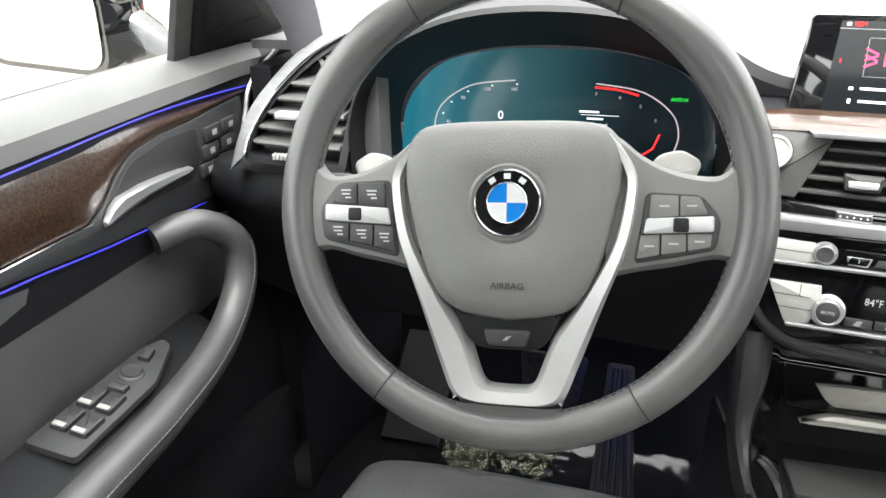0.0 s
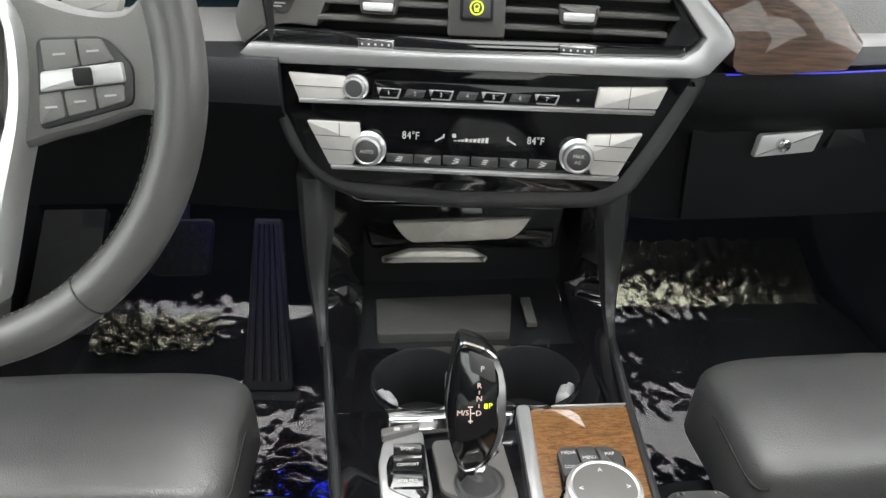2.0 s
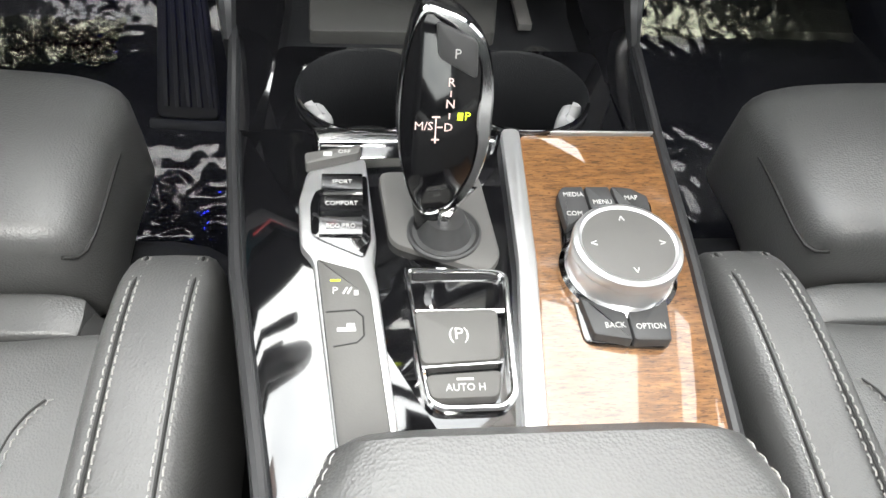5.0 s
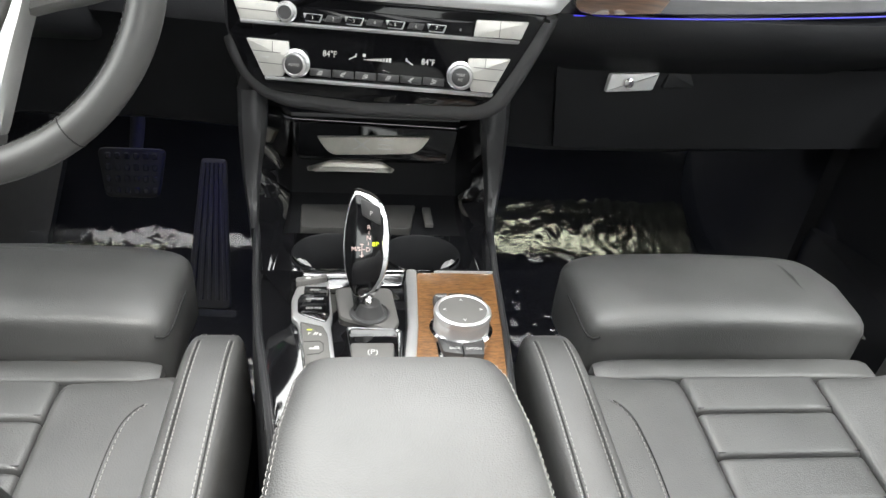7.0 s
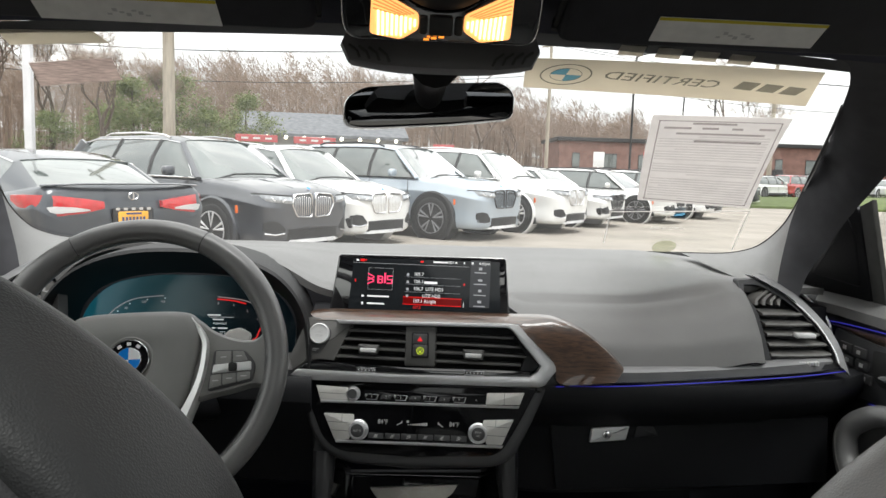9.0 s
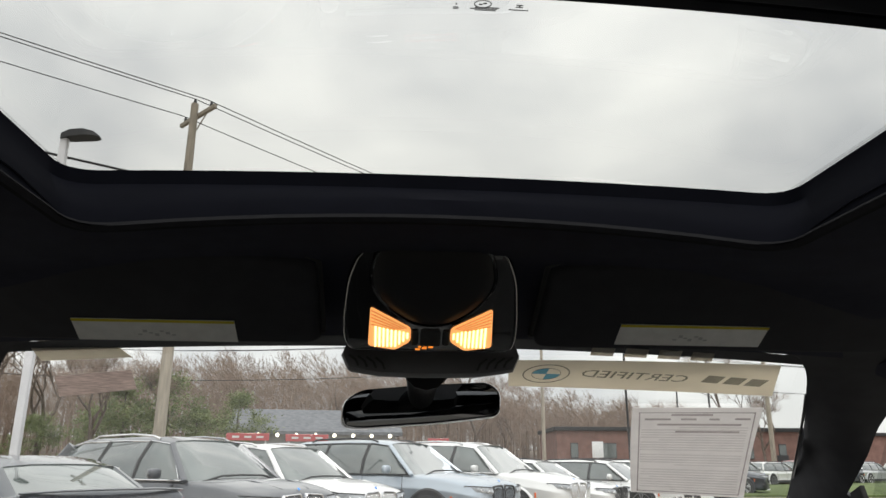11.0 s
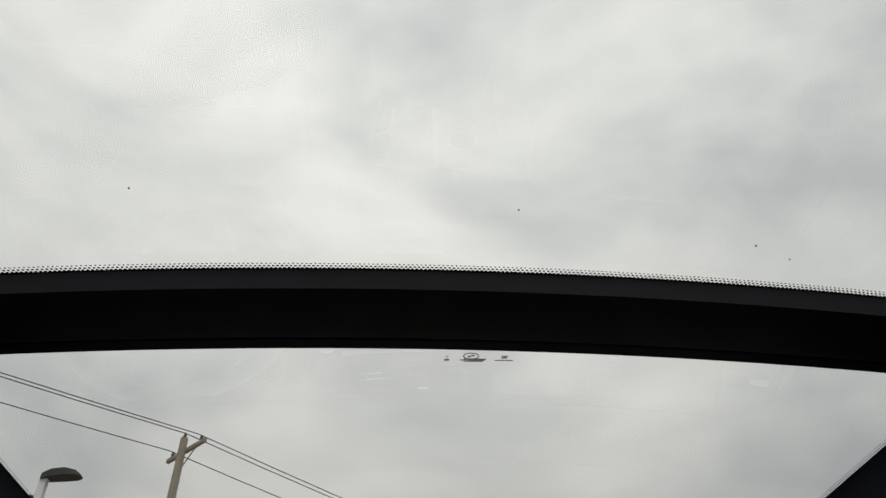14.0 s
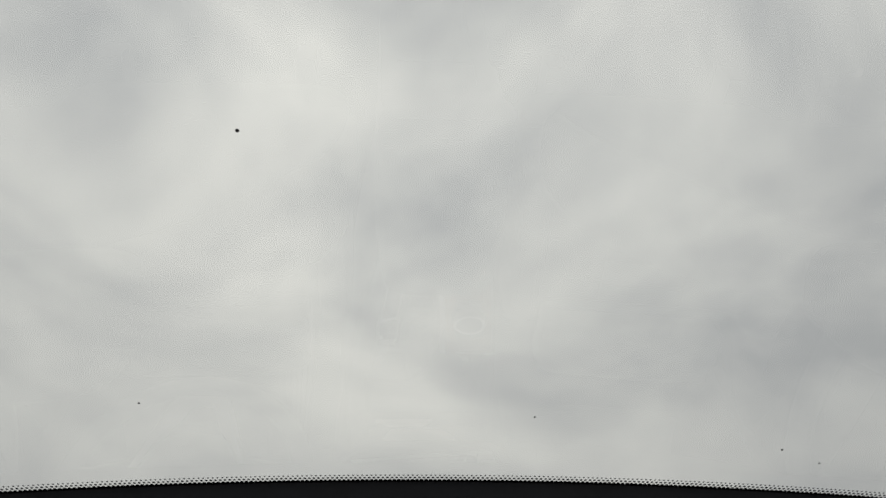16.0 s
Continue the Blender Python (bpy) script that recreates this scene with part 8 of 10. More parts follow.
for s, x0, x1, seed in ((-1, -0.62, -0.15, 3.0), (1, 0.175, 0.74, 11.0)):
    mt = thing("floor_mat", label="black carpet floor mat in the footwell", category="floor mat", group="floor mats")
    bm = bmesh.new()
    slab(bm, rounded([(x0, -0.10), (x1, -0.10), (x1 - 0.02, 0.42), (x0 + 0.04, 0.42)], 0.05), 0.4205, 0.432, 0.004)
    part("mat_pile", bm, CARPET, mt)
    fl = thing("protective_film", label="crinkled clear plastic film over the footwell carpet", category="plastic film", group="protective films")

    def film(u, v):
        x = x0 - 0.01 + (x1 - x0 + 0.02) * u
        y = -0.12 + 0.80 * v
        d = y - 0.43
        z = 0.437 + 0.375 * (d + math.sqrt(d * d + 0.004)) - 0.001
        amp = 0.0007 + 0.006 * max(0.0, noise.noise(Vector((x * 5 + seed, y * 6, 2.0))) - 0.18)
        return (x, y, crinkle(x, y, z, amp, seed))
    bm = bmesh.new()
    grid(bm, film, 150, 190)
    part("film_sheet", bm, FILM, fl, angle=80)
    # crumpled stretch of the sheet; its pale sheen is put into the material
    bm = bmesh.new()
    px0, px1, py0, py1 = (-0.57, -0.36, 0.300, 0.400) if s < 0 else (0.235, 0.70, 0.375, 0.515)

    def patch(u, v):
        x = px0 + (px1 - px0) * (u + 0.05 * noise.noise(Vector((v * 9, seed, u))))
        y = py0 + (py1 - py0) * (v + 0.08 * noise.noise(Vector((u * 7, seed, 4.0))))
        d = y - 0.43
        return (x, y, crinkle(x, y, 0.445 + 0.375 * (d + math.sqrt(d * d + 0.004)), 0.0060 if s < 0 else 0.0027, seed + 5))
    grid(bm, patch, 190, 80)
    drop = []
    for w in bm.verts:
        e = min(w.co.x - px0, px1 - w.co.x, w.co.y - py0, py1 - w.co.y)
        if e < 0.008 + (0.016 if s < 0 else 0.004) * noise.noise(Vector((w.co.x * 24, w.co.y * 24, seed))) + 0.010 * noise.noise(Vector((w.co.x * 70, w.co.y * 70, seed))):
            drop.append(w)
    bmesh.ops.delete(bm, geom=drop, context="VERTS")
    part("crumpled_sheet", bm, SHEEN_FILM, fl, "crumpled film with an olive sheen in its colour", angle=60)
    bm = bmesh.new()
    for k in range(5):
        for j in range(9):
            w = 0.008 + 0.006 * ((j * 7 + k * 3) % 4) / 3
            box(bm, (x0 + 0.30 + 0.024 * (j % 5), 0.02 - 0.035 * k - 0.014 * (j // 5), 0.4335), (w, 0.0055, 0.0004))
    part("film_print", bm, DARK_MARK, fl, "dark printed warning bars", flat=True)

# blue footwell lamps under the dash
for s in (-1, 1):
    fl = thing("footwell_lamp", label="small lit blue footwell lamp under the dash", category="lamp", group="footwell lamps")
    bm = bmesh.new()
    slab(bm, rect(0.060, 0.012, 0.002, s * 0.23, 0.29), 0.806, 0.818)
    part("lens", bm, mat("blue_lens", (0.05, 0.05, 0.3), rough=0.3, emit=(0.02, 0.04, 1.0), power=8.0) if s < 0 else bpy.data.materials["blue_lens"], fl, "lit blue lens")
    bm = bmesh.new()
    band(bm, rect(0.074, 0.026, 0.003, s * 0.23, 0.29), rect(0.064, 0.016, 0.002, s * 0.23, 0.29), 0.802, 0.822)
    part("shade", bm, SOFT_DARK, fl)

# ---- overhead ----
oh = thing("overhead_console", label="gloss black overhead console with two lit reading lamps", category="overhead console")
OM = fr((-0.001, -0.410, 1.5480), (1, 0, 0), (0, -0.66, 0.75))
oo = rounded([(-0.089, -0.043), (0.091, -0.043), (0.094, -0.01), (0.088, 0.050), (0.070, 0.088), (-0.070, 0.088), (-0.088, 0.050), (-0.094, -0.01)], [0.018, 0.018, 0.02, 0.03, 0.03, 0.03, 0.03, 0.02], 5)
bm = bmesh.new()
slab(bm, oo, -0.05, 0.006, 0.006, 3)
part("surround", bm, GLOSS, oh, m=OM)
bowl = rounded([(-0.056, 0.082), (-0.064, 0.042), (-0.046, 0.014), (-0.016, -0.006), (0.016, -0.006), (0.046, 0.014), (0.064, 0.042), (0.056, 0.082)], 0.016, 6)
bm = bmesh.new()
loft(bm, [[(x * q, 0.040 + (y - 0.040) * q, z) for x, y in bowl] for q, z in ((1.0, 0.0), (1.0, 0.0075), (0.96, 0.0100), (0.80, 0.0135), (0.50, 0.0155), (0.2, 0.016))])
part("centre_panel", bm, mat("overhead_matte", (0.011, 0.011, 0.013), rough=0.6, var=0.1, vscale=30, bump=0.1, bscale=900), oh, "matte black bowl-shaped cover", m=OM)
bm = bmesh.new()
tube(bm, [(x * 1.03, 0.040 + (y - 0.040) * 1.03, 0.0065) for x, y in bowl], 0.0022, 8)
part("cover_rim", bm, GLOSS, oh, m=OM)
for cx, w, h in ((0.0, 0.022, 0.020), (-0.0165, 0.008, 0.018), (0.0165, 0.008, 0.018)):
    bm = bmesh.new()
    slab(bm, rect(w, h, 0.003, cx, -0.0225), 0.004, 0.0095, 0.002)
    part("lamp_key", bm, DARK_MARK, oh, m=OM)
LAMP = mat("lit_amber_lens", (0.9, 0.7, 0.4), rough=0.4, emit=(1.0, 0.40, 0.11), power=0.50)
LAMP_RIB = mat("lit_amber_rib", (0.95, 0.8, 0.5), rough=0.4, emit=(1.0, 0.62, 0.28), power=1.5)
LAMP_DIM = mat("dim_amber_groove", (0.6, 0.35, 0.15), rough=0.4, emit=(1.0, 0.36, 0.10), power=0.22)
for s in (-1, 1):
    ln = [(s * 0.064, 0.014), (s * 0.021, -0.011), (s * 0.021, -0.027), (s * 0.037, -0.038), (s * 0.066, -0.033)]
    bm = bmesh.new()
    slab(bm, rounded(ln, 0.004), 0.0, 0.0085, 0.001)
    L1 = part("reading_lamp", bm, LAMP, oh, "lit warm amber lens", m=OM)
    bm = bmesh.new()
    for i in range(9):
        x = 0.0245 + 0.0042 * i
        yt = -0.016 + 0.008 * (i / 8)
        loft(bm, [[(s * x - 0.0011, y, 0.0084), (s * x + 0.0011, y, 0.0084), (s * x + 0.0004, y, 0.0098), (s * x - 0.0004, y, 0.0098)] for y in (-0.033 + 0.010 * max(0, 1 - i / 3), yt)])
    part("lens_rib", bm, LAMP_RIB, L1, m=OM)
    for i in range(5):
        bm = bmesh.new()
        tube(bm, [(s * (0.0255 + 0.003 * i), -0.0105 + 0.0012 * i - 0.0018 * i, 0.0086), (s * 0.0630, 0.0105 - 0.0042 * i, 0.0086)], 0.0007, 5)
        part("lens_groove", bm, LAMP_DIM, L1, m=OM)
bm = bmesh.new()
for i in range(3):
    box(bm, (-0.013 + 0.007 * i, -0.0375 + 0.0015 * i, 0.0066), (0.005, 0.0018, 0.0004))
    box(bm, (-0.011 + 0.006 * i, -0.0345 + 0.0015 * i, 0.0066), (0.003, 0.0014, 0.0004))
part("lit_mark", bm, mat("amber_mark", (0.5, 0.15, 0.02), rough=0.5, emit=(1.0, 0.28, 0.03), power=0.6), oh, "small amber indicator", flat=True, m=OM)
# camera cover and mirror foot at the glass
cov = thing("sensor_cover", label="slotted dark plastic sensor cover at the windshield", category="sensor cover")
bm = bmesh.new()
loft(bm, [[(0.004 + x * q, y, z + dz) for x, dz in ((-0.104, 0.0), (-0.096, -0.016), (-0.06, -0.021), (0, -0.022), (0.06, -0.021), (0.096, -0.016), (0.104, 0.0), (0.09, 0.035), (-0.09, 0.035))] for q, y, z in ((0.96, -0.345, 1.517), (0.98, -0.335, 1.515), (0.97, -0.27, 1.520), (0.70, -0.20, 1.527))])
part("cover", bm, mat("cover_plastic", (0.085, 0.085, 0.09), rough=0.6, var=0.1, vscale=30, bump=0.15, bscale=900), cov)
for s in (-1, 1):
    for i in range(4):
        bm = bmesh.new()
        x = 0.052 + 0.010 * i
        tube(bm, [(0.004 + s * x, -0.3455, 1.499 + 0.0012 * i), (0.004 + s * (x + 0.003), -0.3465, 1.506 + 0.001 * i), (0.004 + s * (x + 0.011), -0.3460, 1.512 + 0.0008 * i)], 0.0015, 6)
        part("slot", bm, DARK_MARK, cov)
rv = thing("rear_view_mirror", label="wide rear view mirror in a black shell", category="mirror")
RM = fr((0.003, -0.142, 1.4745), (0.996, 0.030, 0.068), (-0.065, 0.12, 0.99))
bm = bmesh.new()
ro = rounded([(-0.111, -0.0245), (-0.085, -0.0275), (0.020, -0.0265), (0.109, -0.0215), (0.113, 0.012), (0.096, 0.0265), (0.0, 0.0275), (-0.084, 0.0250), (-0.108, 0.010)], 0.012, 5)
rings = [[(x * q, y * q, z) for x, y in ro] for q, z in ((0.6, -0.03), (0.85, -0.025), (0.98, -0.012), (1.0, 0.0), (0.985, 0.004))]
loft(bm, rings)
part("shell", bm, GLOSS, rv, m=RM)
plate("mirror_glass", [(x * 0.965, y * 0.93) for x, y in ro], 0.003, 0.0056, MIRROR, rv, 0.0008, "dark tinted mirror glass", m=RM)
bm = bmesh.new()
tube(bm, [(0.004, -0.24, 1.515), (0.003, -0.18, 1.505), (0.002, -0.128, 1.478)], [0.030, 0.022, 0.016], 12)
part("stem", bm, SOFT_DARK, rv)
# sun visors
VISOR_CLOTH = mat("visor_fabric", (0.024, 0.025, 0.030), rough=0.9, var=0.12, vscale=40, bump=0.3, bscale=1100)
for s in (-1, 1):
    sv = thing("sun_visor", label="folded dark sun visor with a warning label", category="sun visor", group="sun visors")
    VM = fr((s * 0.335, -0.395, 1.5640), (1, 0, 0), (0, -0.87, 0.49))
    bm = bmesh.new()
    slab(bm, rounded([(-0.215, -0.070), (0.215, -0.070), (0.215, 0.062), (0.150, 0.070), (-0.150, 0.070), (-0.215, 0.062)], 0.02, 5), -0.016, 0.004, 0.006, 3)
    part("visor", bm, VISOR_CLOTH, sv, m=VM)
    # dark tube painted in for the shadow gap round the visor
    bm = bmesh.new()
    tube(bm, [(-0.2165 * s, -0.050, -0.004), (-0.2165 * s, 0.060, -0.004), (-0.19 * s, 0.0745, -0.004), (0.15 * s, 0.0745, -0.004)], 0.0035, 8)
    part("edge_shade_tube", bm, DARK_MARK, sv, m=VM)
    LX = 0.036 if s < 0 else -0.034
    LY = 0.0 if s < 0 else 0.008
    bm = bmesh.new()
    slab(bm, [(LX - 0.086, LY - 0.066), (LX + 0.086, LY - 0.066), (LX + 0.086, LY - 0.030), (LX - 0.086, LY - 0.030)], 0.0035, 0.0048)
    lb = part("label", bm, mat("label_paper", (0.82, 0.82, 0.80), rough=0.6, var=0.06, vscale=60) if s < 0 else bpy.data.materials["label_paper"], sv, "grey printed warning label", m=VM)
    bm = bmesh.new()
    slab(bm, [(LX - 0.086, LY - 0.034), (LX + 0.086, LY - 0.034), (LX + 0.086, LY - 0.030), (LX - 0.086, LY - 0.030)], 0.0048, 0.0052)
    part("label_header", bm, mat("label_yellow", (0.65, 0.55, 0.03), rough=0.6) if s < 0 else bpy.data.materials["label_yellow"], lb, "yellow header bar", flat=True, m=VM)
    bm = bmesh.new()
    for i in range(7):
        box(bm, (LX - 0.018 + 0.006 * i, LY - 0.052 + 0.003 * ((i * 5) % 3 - 1), 0.0050), (0.0045, 0.0022 + 0.002 * (i % 2), 0.0004))
    part("label_print", bm, DIM_MARK, lb, flat=True, m=VM)
    bm = bmesh.new()
    tube(bm, [(s * 0.12, -0.325, 1.548), (s * 0.135, -0.33, 1.545), (s * 0.16, -0.335, 1.540)], 0.007, 8)
    part("visor_clip", bm, SOFT_DARK, sv)
# grab hooks on the lining
for s in (-1, 1):
    gh = thing("coat_hook", label="small dark hook on the headliner", category="hook", group="headliner hooks")
    bm = bmesh.new()
    box(bm, (s * 0.455, -0.60, roof_z(0.455, -0.60) - 0.006), (0.045, 0.022, 0.012), 0.004)
    part("hook", bm, SOFT_DARK, gh)

# ---- papers on the windshield ----


def on_glass(u, v, off=0.004):
    p = Vector(ws_pt(u, v))
    a = Vector(ws_pt(u + 0.01, v)) - p
    b = Vector(ws_pt(u, v + 0.01)) - p
    n = a.cross(b).normalized()
    if n.y > 0:
        n = -n
    return p + n * off, a.normalized(), b.normalized(), n


def sheet(name, corners, material, parent, off=0.004, nu=10, nv=6, label=""):
    """A thin sheet following the glass, given by its corners (u, v): lower left, lower right, upper right, upper left."""
    (a, b, c, d) = corners
    bm = bmesh.new()
    def fn(s, t):
        u = (a[0] * (1 - s) + b[0] * s) * (1 - t) + (d[0] * (1 - s) + c[0] * s) * t
        v = (a[1] * (1 - s) + b[1] * s) * (1 - t) + (d[1] * (1 - s) + c[1] * s) * t
        return tuple(on_glass(u, v, off)[0])
    grid(bm, fn, nu, nv, 0.0006)
    return part(name, bm, material, parent, label)


PAPER = sheer(mat("thin_paper", (0.74, 0.715, 0.70), rough=0.7, var=0.05, vscale=30))

tapes = thing("windshield_banner", label="cream banner strip with mirrored lettering on the glass", category="banner")
CREAM = sheer(mat("cream_vinyl", (0.72, 0.67, 0.58), rough=0.6, var=0.04, vscale=20))
sheet("strip", ((0.6106, 0.8239), (0.9534, 0.8209), (0.9476, 0.9566), (0.6038, 0.9256)), CREAM, tapes, nu=16)


def glass_frame(u, v, off):
    p, a, b, n = on_glass(u, v, off)
    w = (b - a * a.dot(b)).normalized()
    return Matrix(((a.x, w.x, n.x, p.x), (a.y, w.y, n.y, p.y), (a.z, w.z, n.z, p.z), (0, 0, 0, 1)))


INK = thin_glass("grey_ink", (0.62, 0.63, 0.63), gloss=0.0, rough=0.5, base=0.0, graze=0.1)
INK_BLUE = thin_glass("blue_ink", (0.45, 0.72, 0.90), gloss=0.0, rough=0.5, base=0.0, graze=0.1)
flip = Matrix.Diagonal((-1, 1, 1, 1))
words("CERTIFIED", 0.0345, 0, 0, 0, INK, tapes, m=glass_frame(0.764, 0.886, 0.0062) @ Matrix.Rotation(radians(-2), 4, "Z") @ flip)
for i in range(3):
    bm = bmesh.new()
    box(bm, (-0.034 + 0.034 * i, 0, 0), (0.026, 0.024, 0.0004))
    part("name_bar", bm, INK, tapes, "plain grey bar", flat=True, m=glass_frame(0.894, 0.886, 0.0062) @ Matrix.Rotation(radians(-3), 4, "Z"))
GF = glass_frame(0.6527, 0.884, 0.0062)
bm = bmesh.new()
band(bm, circle(0.0330, 40), circle(0.0312, 40), 0, 0.0004)
band(bm, circle(0.0205, 40), circle(0.0198, 40), 0, 0.0004)
part("badge_ring", bm, INK, tapes, flat=True, m=GF)
for a0 in (90, 270):
    bm = bmesh.new()
    slab(bm, quarter(0.0195, a0, 0, 0), 0, 0.0005)
    part("badge_quarter", bm, INK_BLUE, tapes, "blue quarter", m=GF)
guide = thing("buyers_form", label="thin printed paper form taped inside the windshield", category="paper form")
doc = ((0.8069, 0.3285), (0.9595, 0.3071), (0.9485, 0.763), (0.7767, 0.7401))
sheet("page", doc, PAPER, guide, nu=8, nv=8)


def on_doc(s, t):
    (a, b, c, d) = doc
    return ((a[0] * (1 - s) + b[0] * s) * (1 - t) + (d[0] * (1 - s) + c[0] * s) * t, (a[1] * (1 - s) + b[1] * s) * (1 - t) + (d[1] * (1 - s) + c[1] * s) * t)


def doc_bar(name, s0, s1, t0, t1, material):
    sheet(name, (on_doc(s0, t0), on_doc(s1, t0), on_doc(s1, t1), on_doc(s0, t1)), material, guide, off=0.0062, nu=3, nv=1)


PRINT = thin_glass("faint_print", (0.945, 0.94, 0.94), gloss=0.0, rough=0.5, base=0.0, graze=0.1)
PRINT_DARK = thin_glass("form_ink", (0.76, 0.74, 0.74), gloss=0.0, rough=0.5, base=0.0, graze=0.1)
for a0 in ((0.05, 0.95, 0.955, 0.962), (0.05, 0.95, 0.035, 0.042), (0.05, 0.06, 0.035, 0.96), (0.94, 0.95, 0.035, 0.96)):
    doc_bar("border_line", *a0, PRINT_DARK)
rgd = random.Random(8)
for i in range(26):
    t = 0.06 + 0.029 * i
    if i in (9, 15):
        continue
    s1 = 0.92 if i % 5 else rgd.uniform(0.6, 0.85)
    doc_bar("text_bar", 1 - s1, 0.92, t, t + 0.014, PRINT)
for s0, s1, t in ((0.30, 0.62, 0.925), (0.10, 0.30, 0.875), (0.38, 0.50, 0.875), (0.60, 0.68, 0.875), (0.80, 0.92, 0.88), (0.20, 0.86, 0.815), (0.35, 0.86, 0.735)):
    doc_bar("form_heading", s0, s1, t, t + 0.018, PRINT_DARK)
low = thing("glass_sticker", label="clear sticker low on the windshield", category="sticker")
CLEARV = thin_glass("clear_vinyl", (0.985, 0.985, 0.98), gloss=0.6, rough=0.25, base=0.005, graze=0.03)
sheet("film", ((0.7815, 0.0837), (0.9621, 0.0707), (0.9617, 0.2979), (0.7766, 0.2636)), CLEARV, low)
for e0, e1, e2, e3 in (((0.7766, 0.2600), (0.9617, 0.2940), (0.9617, 0.2979), (0.7766, 0.2636)), ((0.7815, 0.0837), (0.7832, 0.0837), (0.7783, 0.2636), (0.7766, 0.2636)), ((0.9604, 0.0707), (0.9621, 0.0707), (0.9617, 0.2979), (0.9600, 0.2979))):
    sheet("edge_line", (e0, e1, e2, e3), PAPER, low, off=0.0055, label="pale edge line")
words("CERTIFIED", 0.015, 0, 0, 0, PAPER, low, m=glass_frame(0.862, 0.185, 0.0062) @ flip)
bm = bmesh.new()
slab(bm, circle(0.0125, 24), 0, 0.0004)
part("badge_dot", bm, INK_BLUE, low, "small blue badge", m=glass_frame(0.872, 0.262, 0.0062))
bm = bmesh.new()
slab(bm, [(x * 1.0, y * 1.4) for x, y in circle(0.026, 28)], 0, 0.0004)
part("oval_mark", bm, thin_glass("pale_yellow_green", (0.93, 0.95, 0.86), gloss=0.3, rough=0.3, base=0.03), low, "pale oval mark", m=glass_frame(0.868, 0.075, 0.0062))
for nm, cs_, mt_ in (("cream_strip", ((0.0594, 0.9276), (0.1651, 0.9322), (0.1518, 0.9692), (0.051, 0.9774)), CREAM), ("printed_slip", ((0.0719, 0.7732), (0.1638, 0.8022), (0.1614, 0.8827), (0.0702, 0.8627)), sheer(mat("slip_grey", (0.56, 0.49, 0.46), rough=0.7, var=0.25, vscale=70, stretch=(1, 4, 4))))):
    sl_ = thing("glass_slip", label="small printed slip stuck inside the windshield", category="sticker")
    sheet(nm, cs_, mt_, sl_)
dg = thing("price_digits", label="pale plain bars high on the windshield", category="sticker")
for i in range(4):
    sheet("digit_bar", ((0.70 + 0.042 * i, 0.955), (0.728 + 0.042 * i, 0.955), (0.728 + 0.042 * i, 0.985), (0.70 + 0.042 * i, 0.985)), CREAM, dg, nu=2, nv=1)

# ---- outside ----
ASPHALT = mat("worn_asphalt", (0.25, 0.225, 0.195), rough=0.9, var=0.18, vscale=0.8, bump=0.4, bscale=120)
bm = bmesh.new()
box(bm, (0, 300, -0.06), (3000, 3000, 0.12))
tagged(part("ground", bm, ASPHALT), "worn grey asphalt car park", "ground", kind="structure")
GRASS = mat("short_grass", (0.075, 0.10, 0.03), rough=0.95, var=0.35, vscale=2.0, bump=0.6, bscale=80)
bm = bmesh.new()
slab(bm, [(14, 30), (60, 30), (90, 60), (20, 52)], 0.0, 0.12, 0.05)
slab(bm, [(-60, 26), (-14, 24), (-13, 46), (-60, 60)], 0.0, 0.12, 0.05)
tagged(part("lawn", bm, GRASS), "strip of short dull green grass", "grass", kind="structure")

TYRE = mat("tyre_rubber", (0.014, 0.014, 0.014), rough=0.8, var=0.2, vscale=20)
RIM = mat("alloy_rim", (0.62, 0.62, 0.63), rough=0.35, metal=0.35, var=0.1, vscale=6)
RIM_DARK = mat("dark_alloy_rim", (0.20, 0.20, 0.21), rough=0.3, metal=0.4, var=0.1, vscale=6)
CAR_GLASS = mat("car_window_glass", (0.085, 0.100, 0.096), rough=0.05, coat=1.0, var=0.25, vscale=1.2, spec=0.8)
CLAD = mat("car_black_plastic", (0.015, 0.015, 0.016), rough=0.55, var=0.15, vscale=10)
HEADLIGHT = mat("headlight_glass", (0.40, 0.42, 0.44), rough=0.10, metal=0.4, coat=1.0, var=0.3, vscale=18)
TAIL = mat("tail_light_red", (0.45, 0.012, 0.015), rough=0.12, coat=1.0, var=0.2, vscale=20)
AMBER = mat("amber_reflector", (0.75, 0.14, 0.02), rough=0.2, coat=0.6)


def paint(name, col, metal=0.0, ior=1.9):
    m = mat(name, col, rough=0.36, metal=metal, coat=1.0, var=0.05, vscale=3)
    m.node_tree.nodes["Principled BSDF"].inputs["Coat IOR"].default_value = ior
    return m


PAINTS = {"dark_grey": paint("dark_grey_paint", (0.040, 0.044, 0.054), 0.3, 1.7), "white": paint("white_paint", (0.66, 0.66, 0.65), 0.0, 1.6), "silver_blue": paint("silver_blue_paint", (0.33, 0.38, 0.43), 0.3, 1.7),
          "black": paint("black_paint", (0.016, 0.022, 0.032), 0.2, 1.55), "red": paint("red_paint", (0.35, 0.02, 0.02)), "silver": paint("silver_paint", (0.42, 0.43, 0.44), 0.4)}


